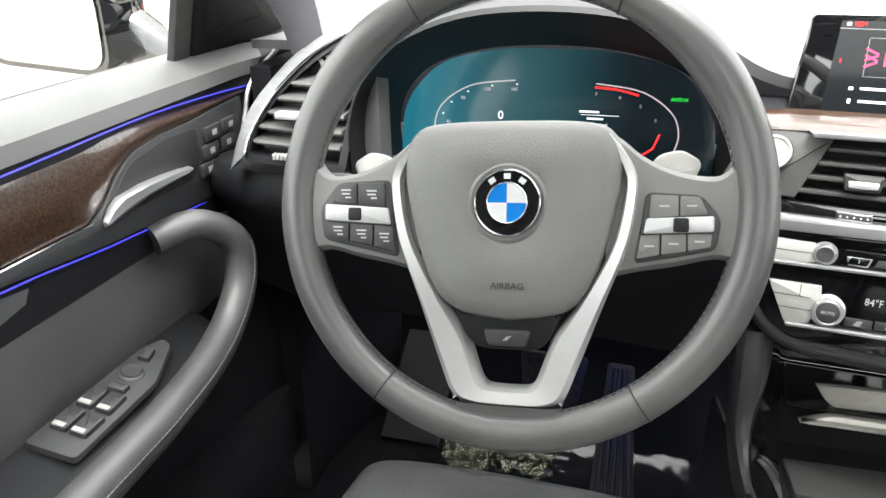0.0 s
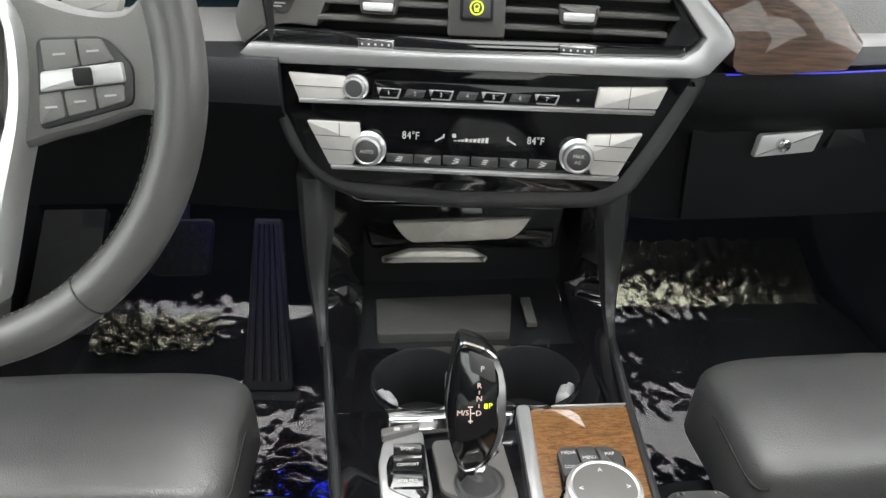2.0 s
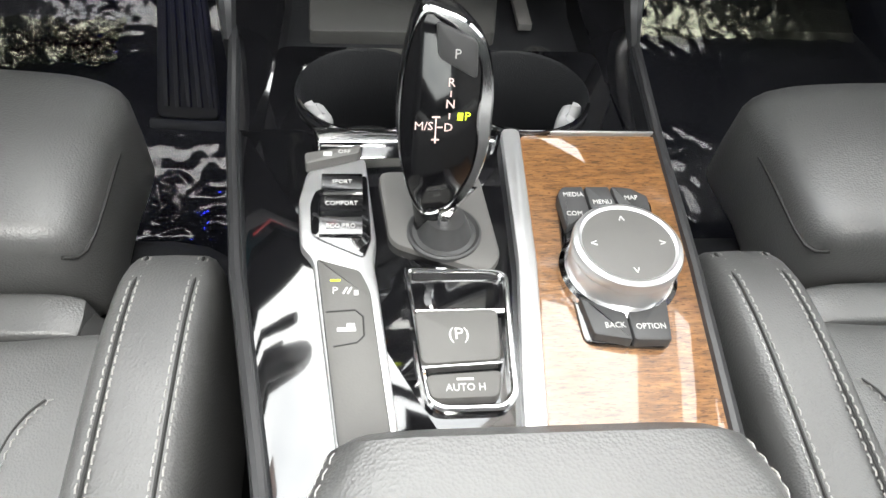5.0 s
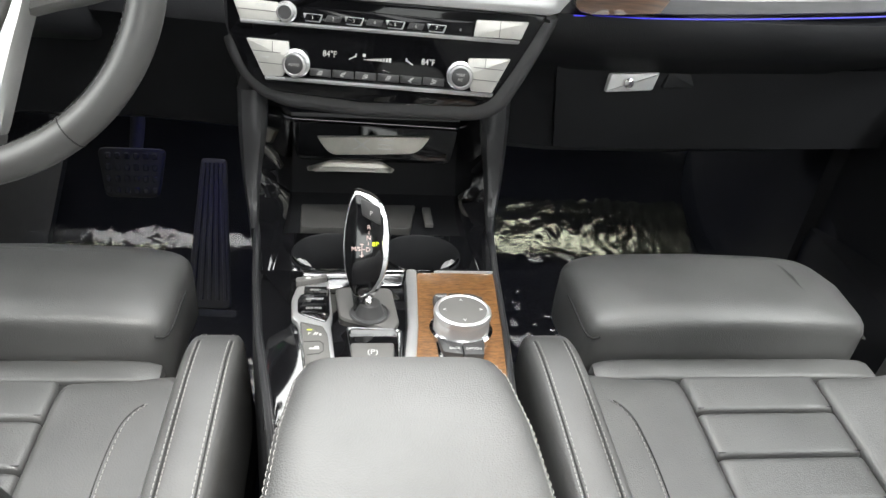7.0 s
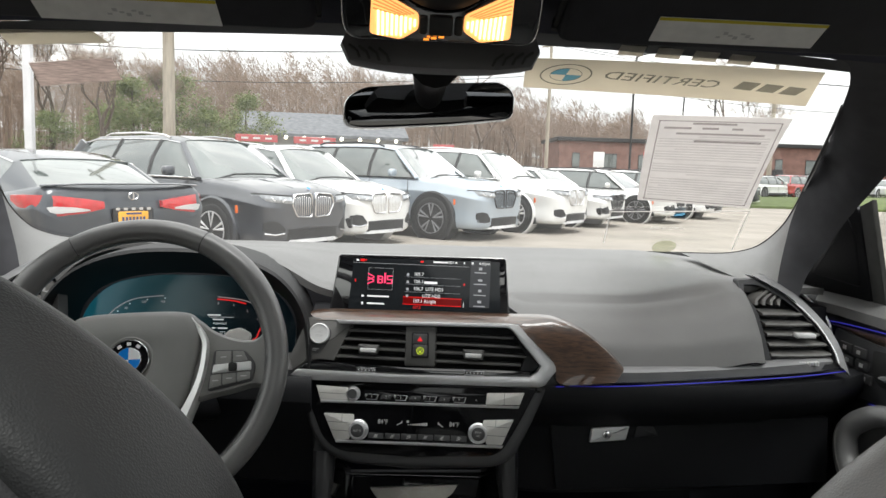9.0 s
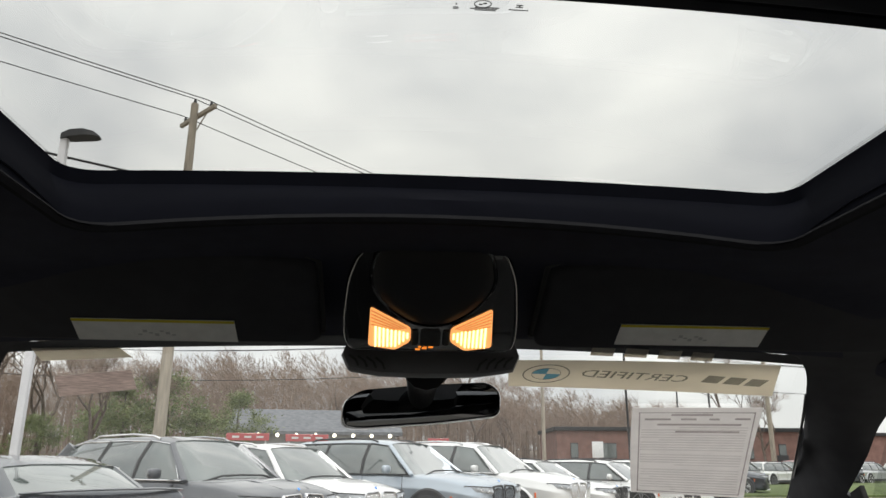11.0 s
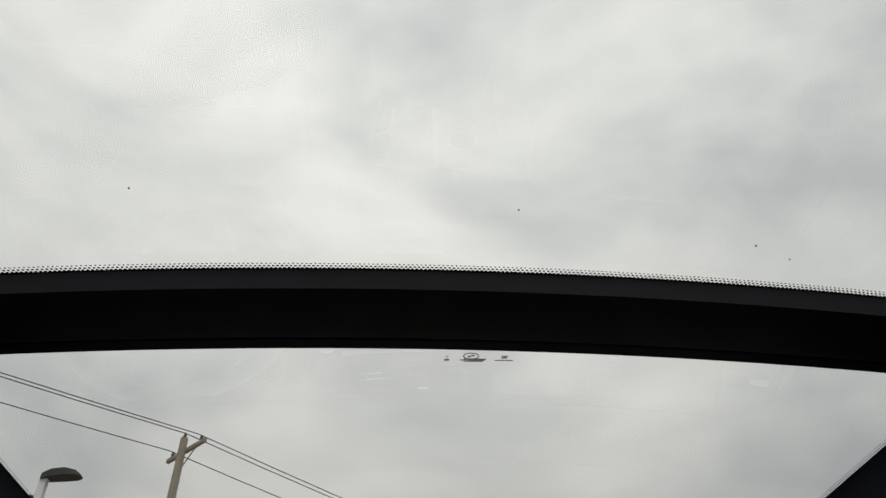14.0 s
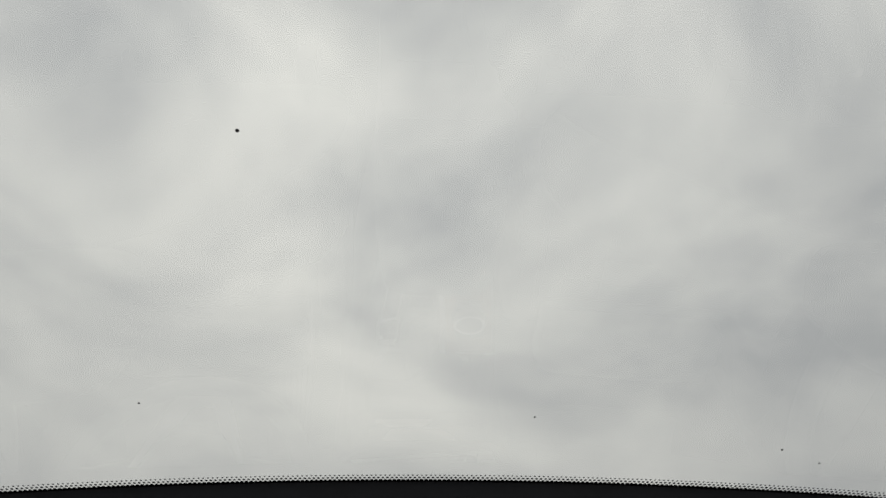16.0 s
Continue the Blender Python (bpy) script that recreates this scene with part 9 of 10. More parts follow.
def wheel_part(parent, x, y, r, s, rim, spokes=5):
    m = Matrix(((0, 0, s, x), (0, 1, 0, y), (1, 0, 0, r), (0, 0, 0, 1)))
    bm = bmesh.new()
    lathe(bm, [(r * 0.70, -0.10), (r * 0.90, -0.115), (r * 0.98, -0.09), (r, -0.03), (r, 0.06), (r * 0.98, 0.10), (r * 0.90, 0.118), (r * 0.72, 0.11)], 36, m=m)
    w = part("wheel", bm, TYRE, parent)
    bm = bmesh.new()
    lathe(bm, [(r * 0.72, 0.0), (r * 0.73, 0.112), (r * 0.69, 0.112), (r * 0.66, 0.04), (r * 0.60, 0.02), (0, 0.02)], 36, m=m)
    part("barrel", bm, CLAD, w)
    bm = bmesh.new()
    lathe(bm, [(r * 0.73, 0.09), (r * 0.735, 0.116), (r * 0.69, 0.114), (r * 0.68, 0.09)], 36, m=m)
    lathe(bm, [(r * 0.16, 0.03), (r * 0.16, 0.098), (0, 0.10)], 16, m=m)
    for i in range(spokes):
        for dd in (-0.09, 0.09):
            a = 2 * math.pi * i / spokes
            p0 = Vector((r * 0.12 * math.cos(a), r * 0.12 * math.sin(a), 0.085))
            p1 = Vector((r * 0.70 * math.cos(a + dd * 2), r * 0.70 * math.sin(a + dd * 2), 0.100))
            tube(bm, [m @ p0, m @ p1], [r * 0.075, r * 0.060], 6)
    part("rim", bm, rim, w)


def car_body(st, n=28):
    """Rings through (y, half width, sill, belt, crown) stations; the section is a soft box."""
    rings = []
    for y, w, zb, zt, cr in st:
        h = zt - zb
        pts = [(w * 0.80, zb), (w * 0.93, zb + 0.03), (w * 0.965, zb + h * 0.16), (w * 0.960, zb + h * 0.36), (w * 0.975, zb + h * 0.56), (w * 1.0, zb + h * 0.74), (w * 0.998, zb + h * 0.78), (w * 0.965, zb + h * 0.86), (w * 0.93, zb + h * 0.96), (w * 0.87, zt), (w * 0.80, zt + cr * 0.30), (w * 0.50, zt + cr * 0.85), (w * 0.25, zt + cr * 0.97), (0, zt + cr)]
        pts = [(p.x, p.z) for p in spline([(x, 0, z) for x, z in pts], 30)]
        pts[-1] = (0, zt + cr)
        ring = [(x, y, z) for x, z in pts] + [(-x, y, z) for x, z in reversed(pts[:-1])]
        rings.append(ring)
    return rings


def suv(L, W, H, colour, rim, label, grille="chrome", wheel_r=0.38, sedan=False, xline=False):
    c = thing("parked_car", label=label, category="car", group="parked cars")
    pt = PAINTS[colour]
    hl, hw = L / 2, W / 2
    belt = 0.650 * H if not sedan else 0.66 * H
    hood = belt * 0.985
    g0 = 0.20
    if not sedan:
        st = [(-hl, hw * 0.80, 0.52, belt * 0.93, 0.0), (-hl + 0.05, hw * 0.90, 0.34, belt * 0.96, 0.0), (-hl + 0.25, hw * 0.975, 0.27, belt * 1.0, 0.0), (-hl * 0.55, hw, g0, belt * 1.0, 0.0), (0.0, hw * 0.99, g0, belt * 0.985, 0.0), (hl * 0.36, hw * 0.99, g0, belt * 0.965, 0.02), (hl * 0.50, hw * 0.995, g0, hood * 0.97, 0.055),
              (hl * 0.68, hw * 0.995, g0 + 0.02, hood * 0.940, 0.07), (hl * 0.82, hw * 0.975, g0 + 0.02, hood * 0.895, 0.075), (hl - 0.28, hw * 0.945, g0 + 0.02, hood * 0.865, 0.07), (hl - 0.14, hw * 0.88, g0 + 0.02, hood * 0.835, 0.065), (hl - 0.05, hw * 0.78, g0 + 0.05, hood * 0.80, 0.055), (hl - 0.01, hw * 0.66, g0 + 0.10, hood * 0.765, 0.045), (hl, hw * 0.55, g0 + 0.18, hood * 0.70, 0.03)]
    else:
        st = [(-hl, hw * 0.72, 0.45, 0.86, 0.0), (-hl + 0.04, hw * 0.88, 0.30, 1.02, 0.02), (-hl + 0.12, hw * 0.93, 0.25, 1.085, 0.03), (-hl + 0.30, hw * 0.97, 0.22, 1.08, 0.03), (-hl * 0.5, hw, 0.2, 0.99, 0.05), (0, hw * 0.99, 0.2, 0.93, 0), (hl * 0.40, hw * 0.99, 0.2, 0.92, 0.03), (hl * 0.6, hw * 0.97, 0.2, 0.88, 0.05), (hl * 0.85, hw * 0.90, 0.22, 0.80, 0.05), (hl, hw * 0.68, 0.30, 0.66, 0.02)]
    bm = bmesh.new()
    ab = spline([(a[0], a[1], a[2]) for a in st], 44)
    cd = spline([(a[0], a[3], a[4]) for a in st], 44)
    loft(bm, car_body([(p.x, p.y, p.z, q.y, q.z) for p, q in zip(ab, cd)]))
    part("body", bm, pt, c, angle=40)
    # dark sill line and lower cladding
    bm = bmesh.new()
    loft(bm, [[(hw * q, y, g0 + 0.02), (hw * q, y, g0 + 0.16), (-hw * q, y, g0 + 0.16), (-hw * q, y, g0 + 0.02)] for y, q in ((-hl + 0.30, 0.99), (-hl * 0.5, 1.006), (hl * 0.5, 1.006), (hl * 0.80, 0.985))])
    part("sill", bm, CLAD, c)
    # greenhouse
    if not sedan:
        gs = [(-hl + 0.10, hw * 0.80, 0.0), (-hl + 0.42, hw * 0.84, 0.86), (-hl + 0.75, hw * 0.86, 0.97), (-hl * 0.25, hw * 0.87, 1.0), (hl * 0.02, hw * 0.86, 0.985), (hl * 0.18, hw * 0.84, 0.90), (hl * 0.44, hw * 0.84, 0.0)]
    else:
        gs = [(-hl + 0.42, hw * 0.80, 0.14), (-hl + 1.08, hw * 0.82, 0.80), (-hl + 1.55, hw * 0.82, 0.97), (0.05, hw * 0.82, 1.0), (hl * 0.18, hw * 0.80, 0.86), (hl * 0.50, hw * 0.84, 0.0)]
    zb = belt * 0.965 if not sedan else 0.95

    def green(q, dz, y0=None):
        rings = []
        for y, w, hh in gs:
            zt = zb + (H - 0.03 - zb) * hh + dz
            wt = w * (1 - 0.20 * hh) * q
            rings.append([(w * 1.10 * q, y, zb), (w * q * (1 - 0.06 * hh) * 1.06, y, zb + (zt - zb) * 0.45), (wt * 0.99, y, zb + (zt - zb) * 0.90), (wt * 0.90, y, zt - 0.012 * (hh > 0)), (wt * 0.5, y, zt + 0.015 * hh), (0, y, zt + 0.02 * hh), (-wt * 0.5, y, zt + 0.015 * hh), (-wt * 0.90, y, zt - 0.012 * (hh > 0)), (-wt * 0.99, y, zb + (zt - zb) * 0.90), (-w * q * (1 - 0.06 * hh) * 1.06, y, zb + (zt - zb) * 0.45), (-w * 1.10 * q, y, zb)])
        return rings
    bm = bmesh.new()
    loft(bm, green(1.0, 0.0))
    part("window_glass", bm, CAR_GLASS, c, "dark tinted car windows", angle=50)
    # roof skin over the glass and pillars
    rr = green(1.004, 0.006)
    i0, i1 = (1, len(rr) - 2)
    bm = bmesh.new()
    loft(bm, [[r[j] for j in (2, 3, 4, 5, 6, 7, 8)] for r in rr[i0:i1 + 1]], closed=False, cap=False)
    part("roof", bm, pt, c)
    for s in (1, -1):
        bm = bmesh.new()
        def line(i, a):
            r = rr[i]
            A, B, C_ = Vector(r[0]), Vector(r[1]), Vector(r[2])
            p = A.lerp(B, a * 2) if a < 0.5 else B.lerp(C_, a * 2 - 1)
            return Vector((p.x * s, p.y, p.z))
        # front and rear pillars, door pillar
        k = len(rr) - 1
        fp = [Vector((rr[k][0][0] * s, rr[k][0][1], rr[k][0][2])), line(k - 1, 1.0), line(k - 2, 1.0)]
        tube(bm, [fp[0], fp[1]], 0.050, 8, flat=(1, 0.6))
        part("front_pillar", bm, pt, c)
        bm = bmesh.new()
        rp = [Vector((rr[0][0][0] * s, rr[0][0][1], rr[0][0][2])), line(1, 1.0)]
        if sedan:
            loft(bm, [[Vector((r[j][0] * s * 1.004, r[j][1], r[j][2])) for j in (0, 1, 2, 3)] + [Vector((r[j][0] * s * 0.97, r[j][1], r[j][2] - 0.02)) for j in (3, 2, 1, 0)] for r in rr[0:2]])
        else:
            tube(bm, [rp[0], rp[1]], 0.11, 8, flat=(0.5, 1))
        part("rear_pillar", bm, pt, c)
        bm = bmesh.new()
        for yy in ((-hl * 0.42, -0.02 * hl) if not sedan else (-hl * 0.12,)):
            j = next(i for i in range(k) if rr[i][0][1] <= yy <= rr[i + 1][0][1])
            t = (yy - rr[j][0][1]) / (rr[j + 1][0][1] - rr[j][0][1])
            a = line(j, 0.0).lerp(line(j + 1, 0.0), t)
            b = line(j, 0.5).lerp(line(j + 1, 0.5), t)
            d = line(j, 1.0).lerp(line(j + 1, 1.0), t)
            tube(bm, [a, b, d], 0.04, 8, flat=(0.4, 1))
        part("door_pillar", bm, CLAD, c)
        # bright window line
        bm = bmesh.new()
        tube(bm, [Vector((r[0][0] * s * 1.004, r[0][1], r[0][2] + 0.01)) for r in rr], 0.012, 6)
        tube(bm, [line(i, 1.0) * 1.0 for i in range(1, k)] + [Vector((rr[k][0][0] * s, rr[k][0][1] - 0.12, rr[k][0][2] + 0.03))], 0.012, 6)
        part("window_line", bm, CHROME if grille == "chrome" else CLAD, c)
        # mirror
        bm = bmesh.new()
        puff(bm, (s * (hw + 0.10), hl * 0.26, belt + 0.06), (0.10, 0.06, 0.075), 0.6, 0.6, 10, 8)
        part("side_mirror", bm, pt, c)
        # door seams and handles
        bm = bmesh.new()
        for yy in (-hl * 0.40, 0.0, hl * 0.37):
            tube(bm, [(s * hw * 0.972, yy, belt * 0.95), (s * hw * 1.002, yy + 0.01, belt * 0.72), (s * hw * 0.998, yy + 0.02, g0 + 0.2)], 0.006, 5)
        part("door_seams", bm, CLAD, c)
        for yy in (-hl * 0.32, hl * 0.06):
            bm = bmesh.new()
            box(bm, (s * hw * 1.0, yy, belt * 0.80), (0.035, 0.22, 0.035), 0.012)
            part("door_handle", bm, pt, c)
        # wheels and arches
        for yy in (hl * 0.60, -hl * 0.62):
            am = Matrix(((0, 0, s, s * (hw - 0.105)), (0, 1, 0, yy), (1, 0, 0, wheel_r + 0.015), (0, 0, 0, 1)))
            bm = bmesh.new()
            lathe(bm, [(wheel_r * 1.26, -0.15), (wheel_r * 1.26, 0.100), (wheel_r * 1.20, 0.122), (wheel_r * 1.17, 0.124), (wheel_r * 1.165, 0.10), (wheel_r * 1.165, -0.15)], 36, m=am)
            part("wheel_arch", bm, CLAD if colour == "silver_blue" else pt, c)
            # dark disc proud of the body paints the shaded hollow round the wheel
            bm = bmesh.new()
            lathe(bm, [(wheel_r * 1.17, 0.0), (wheel_r * 1.17, 0.116), (0, 0.116)], 30, m=am)
            part("arch_shadow_disc", bm, CLAD, c)
            wheel_part(c, s * (hw - 0.080), yy, wheel_r, s, rim)
        if not sedan:
            bm = bmesh.new()
            tube(bm, [(s * hw * 0.66, -hl * 0.62, H - 0.055), (s * hw * 0.68, -hl * 0.55, H - 0.01), (s * hw * 0.69, -hl * 0.2, H + 0.01), (s * hw * 0.68, hl * 0.0, H - 0.02), (s * hw * 0.66, hl * 0.05, H - 0.06)], 0.018, 8)
            part("roof_rail", bm, CHROME if grille == "chrome" else CLAD, c)
    if not sedan:
        # nose: two upright kidney openings with bars, lamps, lower intake
        zc = hood * 0.68
        for s in (1, -1):
            ko = rounded([(s * 0.025, -0.18), (s * 0.34, -0.165), (s * 0.45, 0.02), (s * 0.40, 0.17), (s * 0.06, 0.19), (s * 0.02, 0.12)], 0.05, 4)
            KM = Matrix(((1, 0, 0, 0), (0, 0, 1, hl - 0.015), (0, 1, 0, zc), (0, 0, 0, 1)))
            bm = bmesh.new()
            band(bm, ko, [(s * 0.20 + (x - s * 0.20) * 0.88, y * 0.88) for x, y in ko], -0.06, 0.035, 0.01)
            part("grille_frame", bm, CHROME if grille == "chrome" else CLAD, c, m=KM)
            bm = bmesh.new()
            slab(bm, [(s * 0.20 + (x - s * 0.20) * 0.9, y * 0.9) for x, y in ko], -0.06, 0.0)
            part("grille_dark", bm, CLAD, c, m=KM)
            for i in range(8):
                x = 0.065 + 0.043 * i
                bm = bmesh.new()
                box(bm, (s * x, -0.005, 0.01), (0.013, 0.29 - 0.05 * abs(i - 3.5) / 3.5, 0.03), 0.004, 1)
                part("grille_bar", bm, CHROME if grille == "chrome" else CLAD, c, m=KM)
            bm = bmesh.new()
            lp = [(hl - 0.005, 0.47), (hl - 0.005, 0.56), (hl - 0.03, 0.70), (hl - 0.14, 0.84), (hl - 0.34, 0.925)]
            rings = []
            for y, x in lp:
                q = (x - 0.36) / 0.5
                x = x * hw * 0.98
                rings.append([(s * x, y + 0.030, zc + 0.02 + 0.05 * q), (s * x, y + 0.045, zc + 0.06 + 0.05 * q), (s * x, y + 0.02, zc + 0.13 + 0.035 * q), (s * x * 0.98, y - 0.06, zc + 0.13 + 0.03 * q), (s * x * 0.98, y - 0.06, zc + 0.03 + 0.04 * q)])
            loft(bm, rings)
            hl_ = part("headlight", bm, HEADLIGHT, c, "clear headlight")
            bm = bmesh.new()
            for k, (f0, f1) in enumerate(((0.15, 0.42), (0.52, 0.80))):
                a, b = Vector(rings[1][1]).lerp(Vector(rings[3][1]), f0), Vector(rings[1][1]).lerp(Vector(rings[3][1]), f1)
                tube(bm, [a + Vector((0, 0.012, 0.012)), a.lerp(b, 0.5) + Vector((0, 0.014, -0.016)), b + Vector((0, 0.012, 0.014))], 0.013, 6)
            part("light_tube", bm, RIM, hl_, "bright light tube")
            bm = bmesh.new()
            tube(bm, [Vector(r[2]) + Vector((0, 0.004, 0.006)) for r in rings], 0.010, 6)
            part("lamp_brow", bm, CLAD, hl_)
            bm = bmesh.new()
            slab(bm, rounded([(s * 0.50, 0.30), (s * 0.82, 0.34), (s * 0.84, 0.50), (s * 0.74, 0.52)], 0.03), hl - 0.26, hl - 0.10, 0.02)
            part("side_intake", bm, CLAD, c, m=Matrix(((1, 0, 0, 0), (0, 0, 1, 0), (0, 1, 0, 0), (0, 0, 0, 1))))
            bm = bmesh.new()
            box(bm, (s * (hw * 0.975), hl * 0.788, belt * 0.62), (0.03, 0.035, 0.11), 0.01, m=None)
            part("reflector", bm, AMBER, c, "amber side reflector")
        bm = bmesh.new()
        loft(bm, [[(x, y - 0.08, 0.27), (x, y + 0.02, 0.27), (x, y + 0.03, 0.44), (x, y - 0.08, 0.47)] for x, y in ((-hw * 0.78, hl - 0.16), (-hw * 0.5, hl - 0.02), (0, hl + 0.01), (hw * 0.5, hl - 0.02), (hw * 0.78, hl - 0.16))])
        part("lower_intake", bm, CLAD, c)
        for s in (1, -1):
            bm = bmesh.new()
            loft(bm, [[(s * x, y - 0.05, z0), (s * x, y + 0.012, z0), (s * x, y + 0.012, z1), (s * x, y - 0.05, z1)] for x, y, z0, z1 in ((hw * 0.56, hl - 0.005, 0.40, 0.44), (hw * 0.66, hl - 0.02, 0.37, 0.54), (hw * 0.76, hl - 0.06, 0.37, 0.56), (hw * 0.85, hl - 0.14, 0.42, 0.54))])
            part("bumper_recess", bm, CLAD, c)
            bm = bmesh.new()
            tube(bm, [(s * hw * 0.58, hl + 0.012, 0.385), (s * hw * 0.72, hl - 0.030, 0.365), (s * hw * 0.84, hl - 0.115, 0.385)], 0.012, 6)
            part("bumper_strip", bm, CHROME if grille == "chrome" else CLAD, c)
        bm = bmesh.new()
        tube(bm, [(-hw * 0.78, hl * 0.52, hood * 0.975), (-hw * 0.4, hl * 0.50, hood * 1.01 + 0.035), (0, hl * 0.49, hood * 1.01 + 0.045), (hw * 0.4, hl * 0.50, hood * 1.01 + 0.035), (hw * 0.78, hl * 0.52, hood * 0.975)], 0.016, 6)
        part("wiper_cowl", bm, CLAD, c)
        bm = bmesh.new()
        loft(bm, [[(x, y - 0.05, 0.235), (x, y + 0.045, 0.235), (x, y + 0.04, 0.285), (x, y - 0.05, 0.29)] for x, y in ((-hw * 0.72, hl - 0.16), (-hw * 0.45, hl - 0.02), (0, hl + 0.02), (hw * 0.45, hl - 0.02), (hw * 0.72, hl - 0.16))])
        part("skid_plate", bm, RIM, c, "silver skid plate")
        bm = bmesh.new()
        lathe(bm, [(0.026, 0), (0.024, 0.006), (0, 0.007)], 20, m=Matrix.Translation((0, hl - 0.10, hood * 0.895)) @ Matrix.Rotation(radians(-35), 4, "X"))
        part("badge", bm, B_BLUE, c, "round blue badge")
        for s in (1, -1):
            bm = bmesh.new()
            tube(bm, [(s * 0.26, hl - 0.16, hood * 0.895), (s * 0.36, hl * 0.75, hood * 0.985), (s * 0.42, hl * 0.52, hood * 1.005)], 0.012, 6)
            part("bonnet_crease", bm, pt, c)
    else:
        # rear: lamps, boot lid edge, plate, dark diffuser
        for s in (1, -1):
            bm = bmesh.new()
            rings = []
            for x, y, z0, z1 in ((0.30, -hl - 0.010, 0.890, 0.955), (0.48, -hl + 0.00, 0.850, 0.985), (0.70, -hl + 0.04, 0.825, 1.010), (0.85, -hl + 0.16, 0.845, 1.015), (0.90, -hl + 0.32, 0.90, 1.010), (0.915, -hl + 0.42, 0.95, 1.000)):
                rings.append([(s * x, y - 0.035, z0), (s * x, y - 0.045, (z0 + z1) / 2), (s * x, y - 0.03, z1), (s * x, y + 0.06, z1), (s * x, y + 0.06, z0)])
            loft(bm, rings)
            part("tail_light", bm, TAIL, c, "red tail light")
            bm = bmesh.new()
            loft(bm, [[(s * x, y - 0.052, z0), (s * x, y - 0.056, z1), (s * x, y, z1), (s * x, y, z0)] for x, y, z0, z1 in ((0.44, -hl + 0.0, 0.872, 0.884), (0.56, -hl + 0.008, 0.862, 0.905), (0.72, -hl + 0.040, 0.850, 0.915), (0.80, -hl + 0.105, 0.870, 0.905))])
            part("light_guide", bm, RIM, c)
        bm = bmesh.new()
        box(bm, (0, -hl - 0.028, 0.775), (0.31, 0.012, 0.16), 0.006, 1)
        pl = part("number_plate", bm, mat("plate_orange", (0.72, 0.36, 0.03), rough=0.5, var=0.1, vscale=20), c, "orange number plate")
        bm = bmesh.new()
        for i in range(7):
            box(bm, (-0.11 + 0.036 * i, -hl - 0.036, 0.770), (0.022, 0.006, 0.065))
        box(bm, (0, -hl - 0.036, 0.835), (0.16, 0.006, 0.018))
        part("plate_bars", bm, mat("plate_blue", (0.03, 0.04, 0.12), rough=0.6), pl, "dark bars", flat=True)
        bm = bmesh.new()
        box(bm, (0, -hl - 0.015, 0.775), (0.42, 0.02, 0.22), 0.02)
        part("plate_recess", bm, CLAD, c)
        bm = bmesh.new()
        tube(bm, [(0.80, -hl + 0.14, 1.10), (0.45, -hl + 0.03, 1.118), (0, -hl - 0.005, 1.122), (-0.45, -hl + 0.03, 1.118), (-0.80, -hl + 0.14, 1.10)], 0.022, 8, flat=(1.6, 0.5))
        part("boot_lip", bm, pt, c)
        bm = bmesh.new()
        oc = circle(0.055, 24)
        band(bm, [(x, y * 0.7) for x, y in oc], [(x * 0.8, y * 0.55) for x, y in oc], 0.0, 0.012, 0.003)
        box(bm, (0, 0, 0.006), (0.012, 0.06, 0.01))
        for i in range(5):
            box(bm, (-0.16 + 0.08 * i, -0.125, 0.004), (0.042, 0.026, 0.008))
        part("boot_badge", bm, CHROME, c, "chrome badge and bars", flat=True, m=Matrix(((1, 0, 0, 0), (0, 0, -1, -hl - 0.022), (0, 1, 0, 1.005), (0, 0, 0, 1))))
        bm = bmesh.new()
        loft(bm, [[(x, -hl + y, 0.24), (x, -hl + y - 0.02, 0.40), (x, -hl + y + 0.10, 0.42), (x, -hl + y + 0.10, 0.24)] for x, y in ((-hw * 0.8, 0.10), (-hw * 0.5, 0.0), (0, -0.01), (hw * 0.5, 0.0), (hw * 0.8, 0.10))])
        part("rear_diffuser", bm, CLAD, c)
        bm = bmesh.new()
        box(bm, (0.25, -hl - 0.03, 0.56), (0.40, 0.02, 0.07), 0.01)
        part("bumper_sticker", bm, PAINTS["red"], c, "red sticker")
    return c


def place(c, x, y, deg, sc_=1.0):
    c.matrix_world = Matrix.Translation((x, y, 0)) @ Matrix.Rotation(radians(deg), 4, "Z") @ Matrix.Scale(sc_, 4)
    return c


place(suv(4.94, 2.00, 1.75, "dark_grey", RIM, "dark grey parked SUV with chrome twin grille"), -3.10, 11.2, -127)
place(suv(4.72, 1.90, 1.68, "white", RIM_DARK, "white parked SUV with dark lower bumper", grille="chrome", wheel_r=0.37), -1.95, 12.9, -127)
place(suv(5.16, 2.00, 1.81, "silver_blue", RIM_DARK, "silver blue parked SUV with black grille", grille="black", wheel_r=0.40), 0.15, 14.6, -127)
place(suv(5.16, 2.00, 1.81, "white", RIM, "white parked SUV with chrome roof rails", wheel_r=0.40), 2.05, 16.5, -127)
wlow = place(suv(4.80, 1.88, 1.45, "white", RIM_DARK, "low white parked car with black grille", grille="black", wheel_r=0.35), 3.75, 18.4, -127)
copy_thing(wlow, Matrix.Translation((6.2, 20.4, 0)) @ Matrix.Rotation(radians(-127), 4, "Z"))
copy_thing(wlow, Matrix.Translation((8.4, 22.8, 0)) @ Matrix.Rotation(radians(-127), 4, "Z"))
dk = place(suv(4.70, 1.88, 1.50, "silver", RIM, "silver parked car in the rear row", grille="black", wheel_r=0.35), 9.0, 29.0, -120)
copy_thing(dk, Matrix.Translation((12.0, 31.0, 0)) @ Matrix.Rotation(radians(-120), 4, "Z"))
